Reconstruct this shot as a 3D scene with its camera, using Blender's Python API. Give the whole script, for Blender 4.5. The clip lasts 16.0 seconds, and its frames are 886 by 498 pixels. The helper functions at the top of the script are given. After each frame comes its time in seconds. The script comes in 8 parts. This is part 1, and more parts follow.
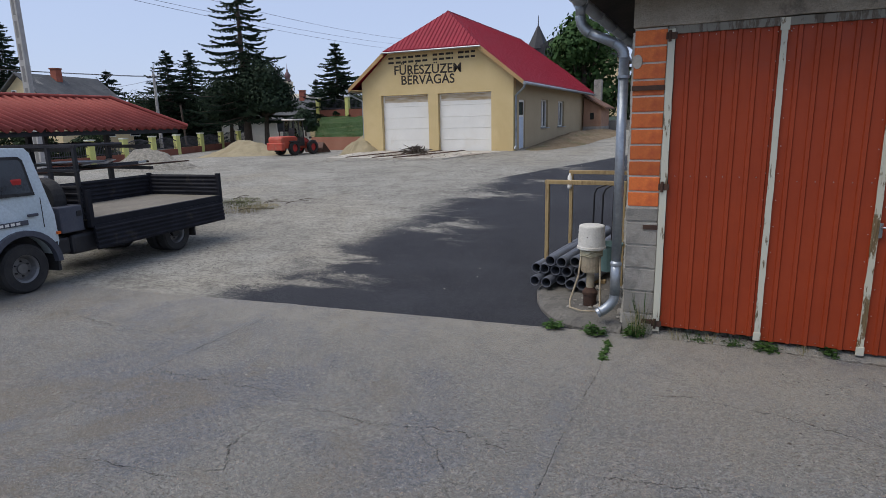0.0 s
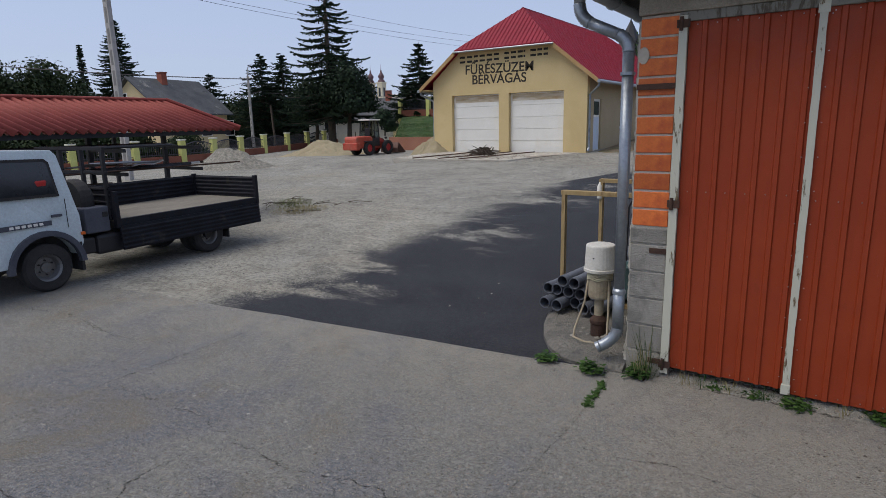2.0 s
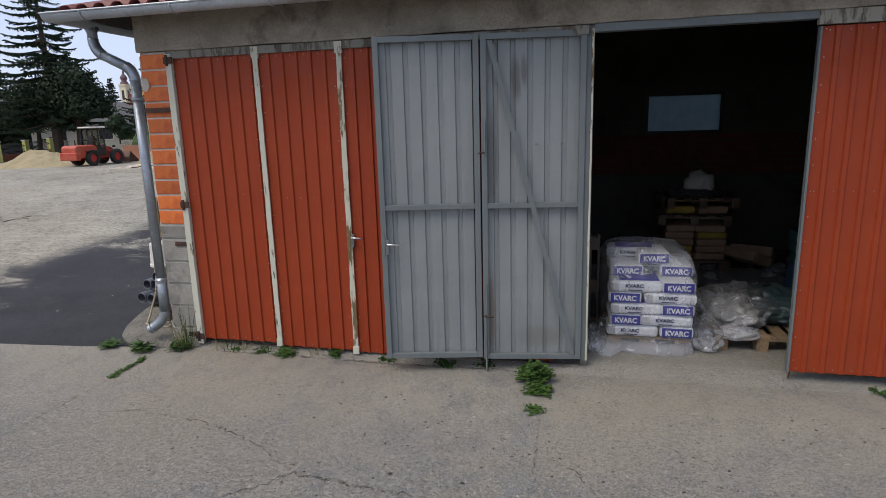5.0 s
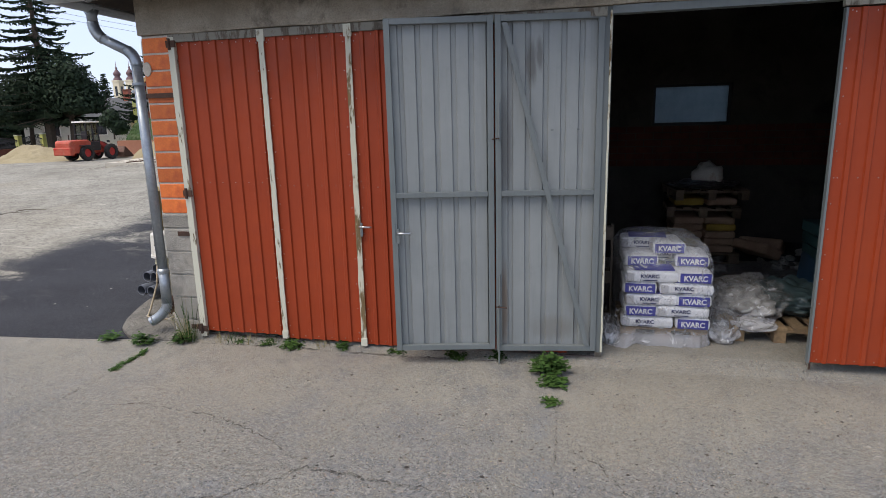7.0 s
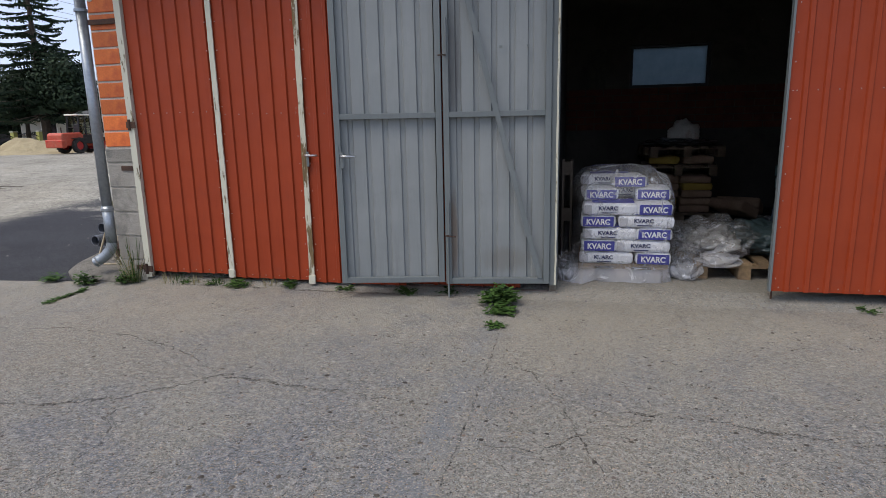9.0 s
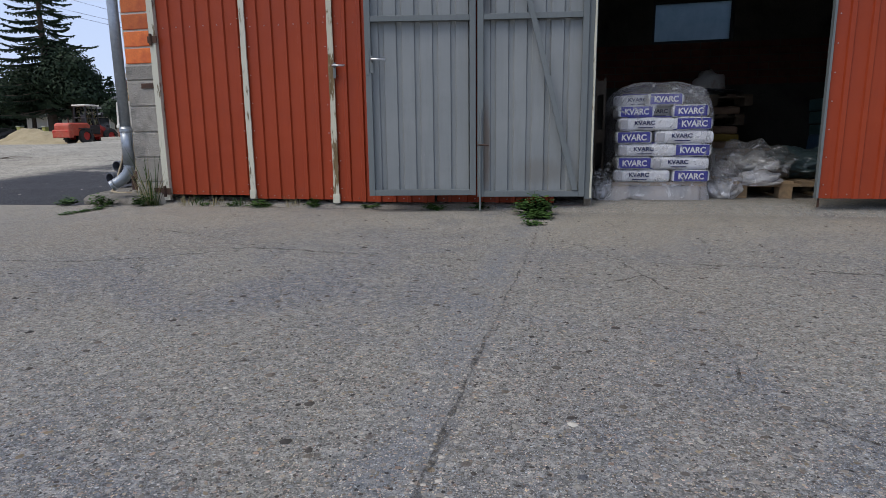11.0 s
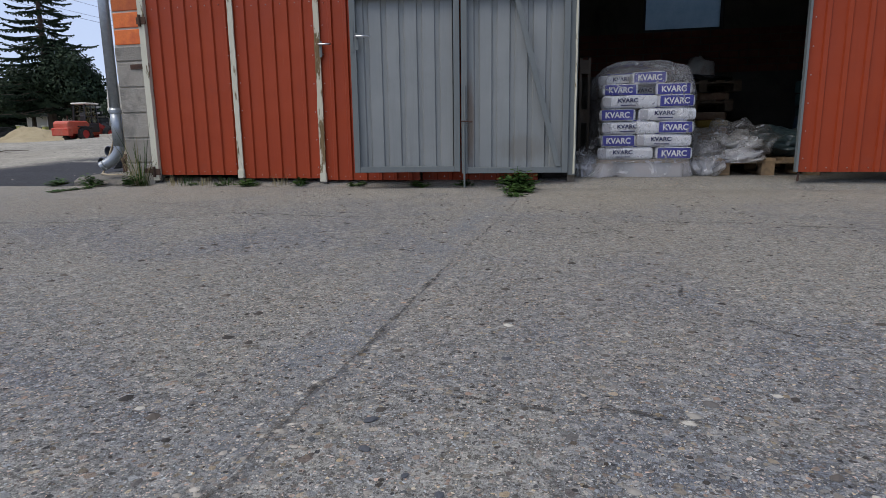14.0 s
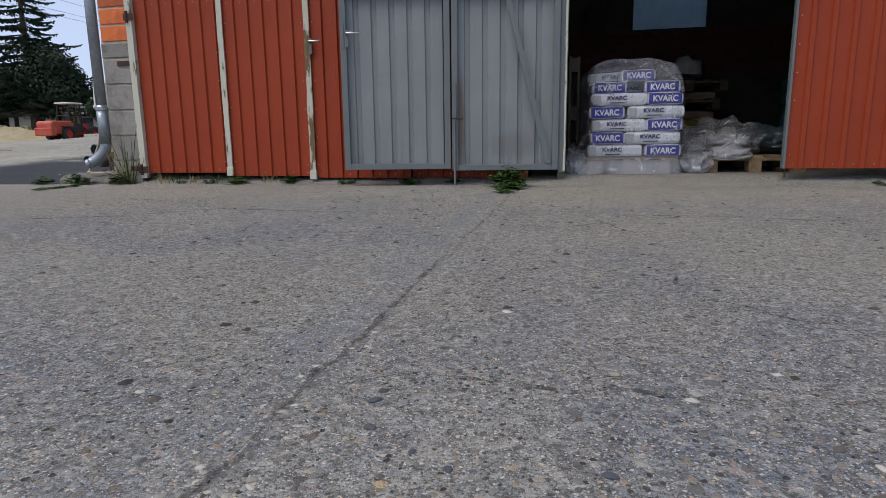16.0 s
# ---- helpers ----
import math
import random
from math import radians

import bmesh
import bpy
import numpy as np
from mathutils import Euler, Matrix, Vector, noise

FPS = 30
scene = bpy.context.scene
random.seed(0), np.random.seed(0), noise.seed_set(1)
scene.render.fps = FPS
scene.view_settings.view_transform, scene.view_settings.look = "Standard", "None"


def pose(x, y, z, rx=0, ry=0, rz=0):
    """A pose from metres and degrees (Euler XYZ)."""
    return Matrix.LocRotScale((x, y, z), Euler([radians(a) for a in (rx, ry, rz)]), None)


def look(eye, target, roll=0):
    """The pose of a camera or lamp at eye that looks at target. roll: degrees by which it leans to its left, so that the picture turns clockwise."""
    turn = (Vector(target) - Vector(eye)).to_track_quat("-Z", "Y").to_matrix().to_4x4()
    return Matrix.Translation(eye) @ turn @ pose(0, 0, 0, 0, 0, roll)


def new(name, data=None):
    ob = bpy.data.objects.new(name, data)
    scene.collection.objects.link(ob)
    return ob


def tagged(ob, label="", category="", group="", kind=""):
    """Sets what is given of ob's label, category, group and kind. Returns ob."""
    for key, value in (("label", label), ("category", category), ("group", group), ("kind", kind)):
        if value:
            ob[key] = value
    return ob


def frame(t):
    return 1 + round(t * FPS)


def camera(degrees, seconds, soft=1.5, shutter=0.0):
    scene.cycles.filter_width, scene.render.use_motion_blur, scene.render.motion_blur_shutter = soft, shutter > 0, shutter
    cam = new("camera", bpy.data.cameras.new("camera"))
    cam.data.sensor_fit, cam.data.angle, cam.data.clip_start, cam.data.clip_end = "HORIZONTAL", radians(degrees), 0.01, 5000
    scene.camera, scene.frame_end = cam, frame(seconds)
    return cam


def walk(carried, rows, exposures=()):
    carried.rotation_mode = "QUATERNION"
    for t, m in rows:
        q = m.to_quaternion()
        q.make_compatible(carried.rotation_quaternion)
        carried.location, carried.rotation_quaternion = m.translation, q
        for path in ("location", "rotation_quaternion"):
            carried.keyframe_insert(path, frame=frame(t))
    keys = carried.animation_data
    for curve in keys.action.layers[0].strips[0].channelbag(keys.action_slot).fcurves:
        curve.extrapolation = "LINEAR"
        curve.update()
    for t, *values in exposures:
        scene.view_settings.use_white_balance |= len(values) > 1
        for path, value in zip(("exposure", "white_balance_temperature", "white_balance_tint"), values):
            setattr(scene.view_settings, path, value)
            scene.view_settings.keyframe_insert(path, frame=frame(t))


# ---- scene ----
# ---- camera and walk ----
cam = camera(73.5, 16.0, 0.7)
ROWS = [
    (0.0, 0.441, -6.073, 2.171, 78.0, 1.22, 24.45),
    (0.5, 0.591, -5.802, 2.189, 78.03, 1.2, 26.62),
    (1.0, 0.907, -5.392, 2.22, 78.02, 1.32, 27.29),
    (1.5, 1.059, -5.1, 2.225, 78.05, 1.41, 30.41),
    (2.0, 1.06, -5.018, 2.195, 78.13, 1.24, 33.22),
    (2.5, 0.991, -5.014, 2.188, 77.87, 1.47, 20.06),
    (3.0, 0.988, -5.023, 2.192, 77.91, 1.19, 13.19),
    (3.5, 1.412, -5.046, 2.2, 77.93, 1.27, 12.76),
    (4.0, 2.149, -5.109, 2.212, 78.11, 1.27, 12.73),
    (4.5, 3.008, -5.166, 2.223, 78.17, 1.37, 12.83),
    (5.0, 3.834, -5.16, 2.255, 77.99, 1.58, 13.09),
    (5.2, 4.033, -5.129, 2.251, 78.09, 1.63, 13.3),
    (7.3, 3.639, -5.078, 2.105, 77.72, 1.43, 12.57),
    (7.5, 3.705, -5.073, 1.978, 78.24, 1.4, 12.84),
    (8.0, 3.882, -5.001, 1.768, 78.41, 1.34, 12.96),
    (8.5, 4.049, -4.925, 1.604, 78.53, 1.33, 13.04),
    (8.7, 4.085, -4.899, 1.542, 78.47, 1.28, 12.87),
    (11.0, 3.824, -4.938, 0.625, 79.42, 0.65, 13.09),
    (11.5, 3.849, -4.986, 0.45, 79.49, 0.68, 13.1),
    (12.0, 3.863, -4.993, 0.318, 79.52, 0.67, 13.17),
    (12.5, 3.88, -5.003, 0.343, 79.5, 0.7, 13.16),
    (13.0, 3.924, -4.995, 0.383, 79.52, 0.7, 13.15),
    (13.5, 3.971, -4.987, 0.41, 79.52, 0.7, 13.14),
    (14.0, 3.969, -4.985, 0.429, 79.53, 0.75, 13.16),
    (14.5, 3.924, -5.009, 0.44, 79.53, 0.73, 13.15),
    (15.0, 3.878, -5.023, 0.441, 79.53, 0.67, 13.13),
    (15.5, 3.876, -5.012, 0.425, 79.59, 0.65, 12.93),
    (16.0, 3.948, -4.995, 0.399, 79.6, 0.73, 12.01),
]
EXPOSURES = [(0.0, 0.78, 6450, 10), (0.5, 0.7, 6480, 10), (2.0, 0.64, 6550, 10), (3.5, 0.74, 6750, 10), (5.0, 1.1, 6880, 10), (7.5, 1.38, 6880, 10), (8.7, 1.25, 6800, 10), (11.0, 1.0, 6500, 10), (12.0, 0.9, 6520, 10), (13.5, 0.95, 6560, 10), (16.0, 0.95, 6600, 10)]
walk(cam, [(t, pose(x, y, z, a, b, c)) for t, x, y, z, a, b, c in ROWS], EXPOSURES)

# ---- world and light: evening shade under a pale clear sky ----
world = bpy.data.worlds.new("evening_sky")
scene.world = world
world.use_nodes = True
wn, wl = world.node_tree.nodes, world.node_tree.links
sky = wn.new("ShaderNodeTexSky")
sky.sky_type = "NISHITA"
sky.sun_disc = False
sky.sun_elevation = radians(62)
sky.sun_rotation = radians(223)
sky.altitude = 200
sky.air_density, sky.dust_density, sky.ozone_density = 1.0, 1.5, 1.0
haze, both = wn.new("ShaderNodeBackground"), wn.new("ShaderNodeAddShader")
wl.new(sky.outputs[0], wn["Background"].inputs[0])
wn["Background"].inputs[1].default_value = 0.022
haze.inputs[0].default_value = (0.59, 0.692, 0.985, 1)  # even evening haze over the whole sky
haze.inputs[1].default_value = 0.385
wl.new(wn["Background"].outputs[0], both.inputs[0])
wl.new(haze.outputs[0], both.inputs[1])
wl.new(both.outputs[0], wn["World Output"].inputs[0])
sun_data = bpy.data.lights.new("sun", "SUN")
sun_data.energy, sun_data.angle, sun_data.color = 1.5, radians(50), (1.0, 0.93, 0.83)
sun = new("sun", sun_data)
sun.matrix_world = look((0, 0, 60), (23, 22, 0))


# ---- node materials ----
def start(name, rough=0.8, metal=0.0, spec=0.5):
    m = bpy.data.materials.new(name)
    m.use_nodes = True
    b = m.node_tree.nodes["Principled BSDF"]
    b.inputs["Roughness"].default_value = rough
    b.inputs["Metallic"].default_value = metal
    b.inputs["Specular IOR Level"].default_value = spec
    return m, m.node_tree.nodes, m.node_tree.links, b


def coords(n, l, scale=(1, 1, 1), kind="Object"):
    tc, mp = n.new("ShaderNodeTexCoord"), n.new("ShaderNodeMapping")
    mp.inputs["Scale"].default_value = scale
    l.new(tc.outputs[kind], mp.inputs[0])
    return mp.outputs[0]


def noise_fac(n, l, vec, scale, detail=4, rough=0.6, lo=0.35, hi=0.65, dist=0.0):
    t, r = n.new("ShaderNodeTexNoise"), n.new("ShaderNodeMapRange")
    t.inputs["Scale"].default_value, t.inputs["Detail"].default_value = scale, detail
    t.inputs["Roughness"].default_value, t.inputs["Distortion"].default_value = rough, dist
    l.new(vec, t.inputs["Vector"])
    r.inputs[1].default_value, r.inputs[2].default_value = lo, hi
    l.new(t.outputs[0], r.inputs[0])
    return r.outputs[0]


def mixc(n, l, fac, a, b, blend="MIX"):
    m = n.new("ShaderNodeMix")
    m.data_type, m.blend_type = "RGBA", blend
    for sock, v in ((m.inputs[0], fac), (m.inputs[6], a), (m.inputs[7], b)):
        if isinstance(v, bpy.types.NodeSocket):
            l.new(v, sock)
        elif isinstance(v, (int, float)):
            sock.default_value = v
        else:
            sock.default_value = (*v, 1)
    return m.outputs[2]


def calc(n, l, op, a, b=0.0, clamp=False):
    m = n.new("ShaderNodeMath")
    m.operation, m.use_clamp = op, clamp
    for sock, v in ((m.inputs[0], a), (m.inputs[1], b)):
        if isinstance(v, bpy.types.NodeSocket):
            l.new(v, sock)
        else:
            sock.default_value = v
    return m.outputs[0]


def span(n, l, v, lo, hi, a=0.0, b=1.0):
    r = n.new("ShaderNodeMapRange")
    r.interpolation_type = "SMOOTHSTEP"
    for i, x in enumerate((lo, hi, a, b)):
        r.inputs[i + 1].default_value = x
    l.new(v, r.inputs[0])
    return r.outputs[0]


def bump(n, l, b, height, strength=0.3, distance=0.01):
    u = n.new("ShaderNodeBump")
    u.inputs["Strength"].default_value, u.inputs["Distance"].default_value = strength, distance
    l.new(height, u.inputs["Height"])
    l.new(u.outputs[0], b.inputs["Normal"])


def per_object(n, l, col, amount=0.25):
    """Lightness varied from piece to piece."""
    oi = n.new("ShaderNodeObjectInfo")
    f = span(n, l, oi.outputs["Random"], 0, 1, 1 - amount, 1 + amount)
    h = n.new("ShaderNodeHueSaturation")
    l.new(f, h.inputs["Value"])
    l.new(col, h.inputs["Color"])
    return h.outputs[0]


def worn(name, a, b, rough=0.8, metal=0.0, big=2.0, fine=60.0, stain=None, stain_scale=0.9, stain_lo=0.52, stain_hi=0.68,
         relief=0.2, dist=0.004, vary=0.0, stretch=(1, 1, 1), spec=0.4, kind="Object"):
    """Two tones at a large and a fine scale, with optional stains, a rough relief and lightness per piece."""
    m, n, l, p = start(name, rough, metal, spec)
    v = coords(n, l, stretch, kind)
    f1, f2 = noise_fac(n, l, v, big, 5, 0.65), noise_fac(n, l, v, fine, 3, 0.7)
    c = mixc(n, l, f1, a, b)
    c = mixc(n, l, calc(n, l, "MULTIPLY", f2, 0.35), c, tuple(x * 0.6 for x in a))
    if stain:
        s = noise_fac(n, l, v, stain_scale, 6, 0.7, stain_lo, stain_hi, 0.4)
        c = mixc(n, l, s, c, stain)
    if vary:
        c = per_object(n, l, c, vary)
    l.new(c, p.inputs["Base Color"])
    if relief:
        bump(n, l, p, f2, relief, dist)
    return m


def plain(name, c, rough=0.6, metal=0.0, spec=0.4):
    """A small or smooth thing: one tone, hardly broken."""
    return worn(name, c, tuple(min(1, x * 1.18 + 0.004) for x in c), rough, metal, 3.0, 40.0, relief=0.06, dist=0.002, spec=spec)


def make_concrete():
    m, n, l, p = start("exposed_aggregate_concrete", 0.92, 0, 0.25)
    v = coords(n, l)
    base = mixc(n, l, noise_fac(n, l, v, 0.55, 6, 0.65), (0.235, 0.234, 0.215), (0.323, 0.321, 0.291))
    base = mixc(n, l, noise_fac(n, l, v, 0.9, 5, 0.7, 0.46, 0.62, 0.6), base, (0.172, 0.19, 0.222))
    base = mixc(n, l, noise_fac(n, l, v, 0.35, 4, 0.6, 0.52, 0.7, 0.3), base, (0.31, 0.288, 0.24))
    base = mixc(n, l, calc(n, l, "MULTIPLY", noise_fac(n, l, v, 95, 5, 0.95, 0.47, 0.56), 0.85), base, (0.055, 0.052, 0.048))
    base = mixc(n, l, calc(n, l, "MULTIPLY", noise_fac(n, l, v, 34, 5, 0.95, 0.49, 0.56), 0.5), base, (0.07, 0.067, 0.06))
    base = mixc(n, l, calc(n, l, "MULTIPLY", noise_fac(n, l, v, 29, 5, 0.97, 0.51, 0.57), 0.36), base, (0.56, 0.54, 0.485))
    # dirt that has settled along the three joints, and dust before the doors
    xyz = n.new("ShaderNodeSeparateXYZ")
    l.new(v, xyz.inputs[0])
    wob = calc(n, l, "MULTIPLY", calc(n, l, "SUBTRACT", noise_fac(n, l, v, 5, 5, 0.7, 0, 1), 0.5), 0.07)
    xw = calc(n, l, "ADD", xyz.outputs[0], wob)
    dirt = None
    for x0 in (-4.12, -0.38, 3.56):
        d = span(n, l, calc(n, l, "ABSOLUTE", calc(n, l, "SUBTRACT", xw, x0)), 0.006, 0.04, 0.42, 0.0)
        dirt = d if dirt is None else calc(n, l, "ADD", dirt, d)
    dirt = calc(n, l, "MULTIPLY", dirt, noise_fac(n, l, v, 7, 5, 0.75, 0.3, 0.6))
    base = mixc(n, l, dirt, base, (0.13, 0.125, 0.12))
    # the slabs to the west are eroded down to brownish gravel in patches
    worn_off = calc(n, l, "MULTIPLY", span(n, l, xyz.outputs[0], -0.6, -2.4), noise_fac(n, l, v, 0.75, 6, 0.72, 0.53, 0.63, 0.5))
    base = mixc(n, l, calc(n, l, "MULTIPLY", worn_off, 0.55), base, (0.17, 0.145, 0.105))
    # bluish cement wash spread along the west side of each joint
    wash = None
    for x0 in (-4.12, -0.38, 3.56):
        d = span(n, l, calc(n, l, "ABSOLUTE", calc(n, l, "SUBTRACT", calc(n, l, "ADD", xw, calc(n, l, "MULTIPLY", wob, 2.5)), x0 - 0.1)), 0.02, 0.16, 0.6, 0.0)
        wash = d if wash is None else calc(n, l, "ADD", wash, d)
    base = mixc(n, l, calc(n, l, "MULTIPLY", wash, noise_fac(n, l, v, 1.7, 5, 0.7, 0.38, 0.62)), base, (0.155, 0.175, 0.205))
    front = calc(n, l, "MULTIPLY", span(n, l, calc(n, l, "ADD", xyz.outputs[1], calc(n, l, "MULTIPLY", wob, 9.0)), -2.2, -0.4, 0.0, 0.75), noise_fac(n, l, v, 3, 5, 0.7, 0.25, 0.6))
    base = mixc(n, l, front, base, (0.318, 0.297, 0.248))
    height = None
    warp = n.new("ShaderNodeTexNoise")
    warp.inputs["Scale"].default_value = 60.0
    l.new(v, warp.inputs["Vector"])
    vv = n.new("ShaderNodeVectorMath")
    vv.operation = "MULTIPLY_ADD"
    l.new(warp.outputs["Color"], vv.inputs[0])
    vv.inputs[1].default_value = (0.012, 0.012, 0.012)
    l.new(v, vv.inputs[2])
    for scale, share, lo, hi, dark, light in ((250.0, 0.6, 0.25, 0.5, (0.04, 0.038, 0.036), (0.62, 0.595, 0.54)), (120.0, 0.62, 0.22, 0.46, (0.05, 0.048, 0.045), (0.56, 0.53, 0.47)),
                                              (66.0, 0.42, 0.18, 0.42, (0.055, 0.052, 0.05), (0.54, 0.495, 0.42)), (24.0, 0.06, 0.06, 0.17, (0.035, 0.033, 0.031), (0.1, 0.094, 0.085)),
                                              (33.0, 0.1, 0.14, 0.32, (0.08, 0.078, 0.08), (0.4, 0.345, 0.27)), (88.0, 0.2, 0.12, 0.38, (0.02, 0.02, 0.02), (0.08, 0.074, 0.068)), (50.0, 0.13, 0.08, 0.24, (0.02, 0.019, 0.018), (0.075, 0.07, 0.063))):
        vo = n.new("ShaderNodeTexVoronoi")
        vo.inputs["Scale"].default_value = scale
        l.new(vv.outputs[0], vo.inputs["Vector"])
        sep = n.new("ShaderNodeSeparateColor")
        l.new(vo.outputs["Color"], sep.inputs[0])
        here = calc(n, l, "LESS_THAN", sep.outputs[0], share)
        size = span(n, l, sep.outputs[1], 0, 1, lo, hi)
        body = calc(n, l, "MULTIPLY", calc(n, l, "LESS_THAN", vo.outputs["Distance"], size), here)
        stone = mixc(n, l, sep.outputs[2], dark, light)
        hue = n.new("ShaderNodeValToRGB")  # river gravel: slate, ochre, reddish and pale stones
        hue.color_ramp.elements[0].color, hue.color_ramp.elements[1].color = (0.82, 0.95, 1.12, 1), (1.0, 1.0, 1.0, 1)
        for at, tone in ((0.3, (1.0, 0.97, 0.92, 1)), (0.5, (1.12, 0.95, 0.68, 1)), (0.62, (1.0, 1.0, 1.0, 1)), (0.8, (1.15, 0.86, 0.74, 1))):
            hue.color_ramp.elements.new(at).color = tone
        l.new(span(n, l, sep.outputs[0], 0, share), hue.inputs[0])
        stone = mixc(n, l, 1.0, stone, hue.outputs[0], "MULTIPLY")
        base = mixc(n, l, calc(n, l, "MULTIPLY", body, 0.88), base, stone)
        h = calc(n, l, "MULTIPLY", body, calc(n, l, "SUBTRACT", 0.55, vo.outputs["Distance"]) if light[0] > 0.1 else -0.6)
        height = h if height is None else calc(n, l, "ADD", height, h)
    l.new(base, p.inputs["Base Color"])
    bump(n, l, p, calc(n, l, "ADD", height, calc(n, l, "MULTIPLY", noise_fac(n, l, v, 140, 3, 0.8), 0.8)), 0.8, 0.007)
    return m


def make_yard():
    """The yard: trodden gravel and dust, with the asphalt lane whose rim is silted over."""
    m, n, l, p = start("yard_gravel_and_asphalt", 0.92, 0, 0.25)
    v = coords(n, l)
    xyz = n.new("ShaderNodeSeparateXYZ")
    l.new(v, xyz.inputs[0])
    x, y = xyz.outputs[0], xyz.outputs[1]
    wob = calc(n, l, "SUBTRACT", noise_fac(n, l, v, 0.55, 6, 0.62, 0.0, 1.0), 0.5)
    dust = mixc(n, l, noise_fac(n, l, v, 0.35, 6, 0.65), (0.242, 0.234, 0.203), (0.352, 0.34, 0.295))
    dust = mixc(n, l, noise_fac(n, l, v, 0.16, 5, 0.6, 0.5, 0.7, 0.5), dust, (0.305, 0.28, 0.224))
    dust = mixc(n, l, calc(n, l, "MULTIPLY", noise_fac(n, l, v, 1.6, 7, 0.8, 0.5, 0.66), 0.75), dust, (0.15, 0.138, 0.118))
    dust = mixc(n, l, calc(n, l, "MULTIPLY", noise_fac(n, l, v, 14, 5, 0.95, 0.47, 0.58), 0.75), dust, (0.1, 0.093, 0.082))
    dust = mixc(n, l, calc(n, l, "MULTIPLY", noise_fac(n, l, coords(n, l, (0.5, 2.2, 1)), 2.2, 7, 0.85, 0.55, 0.64, 0.8), 0.6), dust, (0.46, 0.43, 0.37))
    tar = mixc(n, l, noise_fac(n, l, v, 0.8, 5, 0.6), (0.017, 0.018, 0.023), (0.029, 0.031, 0.037))
    tar = mixc(n, l, calc(n, l, "MULTIPLY", noise_fac(n, l, v, 48, 5, 0.95, 0.5, 0.58), 0.42), tar, (0.105, 0.106, 0.112))
    edge = calc(n, l, "ADD", calc(n, l, "ADD", x, 6.15), calc(n, l, "MULTIPLY", wob, 3.4))
    left = span(n, l, edge, -0.3, 1.7)
    far = calc(n, l, "ADD", calc(n, l, "SUBTRACT", calc(n, l, "MULTIPLY", x, 2.05), y), calc(n, l, "MULTIPLY", wob, 0.9))
    lane = calc(n, l, "MULTIPLY", left, span(n, l, far, -22.6, -22.25))
    silt = noise_fac(n, l, coords(n, l, (0.8, 1.5, 1)), 0.5, 7, 0.66, 0.52, 0.63, 0.3)
    near_rim = span(n, l, x, -2.4, -5.0, 0.0, 0.9)
    lane = calc(n, l, "MULTIPLY", lane, calc(n, l, "SUBTRACT", 1.0, calc(n, l, "MULTIPLY", silt, near_rim)))
    grit = calc(n, l, "MULTIPLY", calc(n, l, "SUBTRACT", noise_fac(n, l, v, 38, 4, 0.9, 0.3, 0.7), 0.5), 0.9)
    lane = span(n, l, calc(n, l, "ADD", lane, calc(n, l, "MULTIPLY", grit, calc(n, l, "MULTIPLY", calc(n, l, "MULTIPLY", lane, calc(n, l, "SUBTRACT", 1.0, lane)), 4.0))), 0.1, 0.9)
    l.new(mixc(n, l, lane, dust, tar), p.inputs["Base Color"])
    bump(n, l, p, calc(n, l, "ADD", noise_fac(n, l, v, 55, 3, 0.8), calc(n, l, "MULTIPLY", noise_fac(n, l, v, 4, 5, 0.7), 1.5)), 0.5, 0.012)
    return m


def make_painted_sheet(name, a, b, scratch, rough=0.5, metal=0.0, smudges=()):
    """Painted sheet steel, faded in streaks along its ribs."""
    m, n, l, p = start(name, rough, metal, 0.28)
    v, vs = coords(n, l), coords(n, l, (9, 9, 0.5))
    c = mixc(n, l, noise_fac(n, l, v, 1.1, 5, 0.6), a, b)
    c = mixc(n, l, calc(n, l, "MULTIPLY", noise_fac(n, l, vs, 3.0, 4, 0.7, 0.5, 0.75), 0.35), c, tuple(x * 0.72 for x in a))
    c = mixc(n, l, calc(n, l, "MULTIPLY", noise_fac(n, l, vs, 9.0, 5, 0.8, 0.66, 0.72), 0.5), c, scratch)
    c = mixc(n, l, calc(n, l, "MULTIPLY", noise_fac(n, l, v, 3.5, 6, 0.75, 0.58, 0.75), 0.3), c, tuple(x * 0.55 + 0.03 for x in a))
    if smudges:
        xyz = n.new("ShaderNodeSeparateXYZ")
        l.new(v, xyz.inputs[0])
        ragged = noise_fac(n, l, coords(n, l, (16, 16, 3)), 2.0, 5, 0.7, 0.2, 0.8)
        ragged = calc(n, l, "MULTIPLY", ragged, 0.55)
    for u, w, ru, rw, tone in smudges:
        du = calc(n, l, "DIVIDE", calc(n, l, "SUBTRACT", xyz.outputs[0], u), ru)
        dw = calc(n, l, "DIVIDE", calc(n, l, "SUBTRACT", xyz.outputs[2], w), rw)
        d = calc(n, l, "SQRT", calc(n, l, "ADD", calc(n, l, "MULTIPLY", du, du), calc(n, l, "MULTIPLY", dw, dw)))
        c = mixc(n, l, span(n, l, calc(n, l, "ADD", d, ragged), 0.7, 1.5, 0.9, 0.0), c, tone)
    l.new(c, p.inputs["Base Color"])
    r = span(n, l, noise_fac(n, l, v, 5, 4, 0.6), 0, 1, rough - 0.1, rough + 0.15)
    l.new(r, p.inputs["Roughness"])
    bump(n, l, p, noise_fac(n, l, v, 5, 3, 0.5), 0.08, 0.01)
    return m


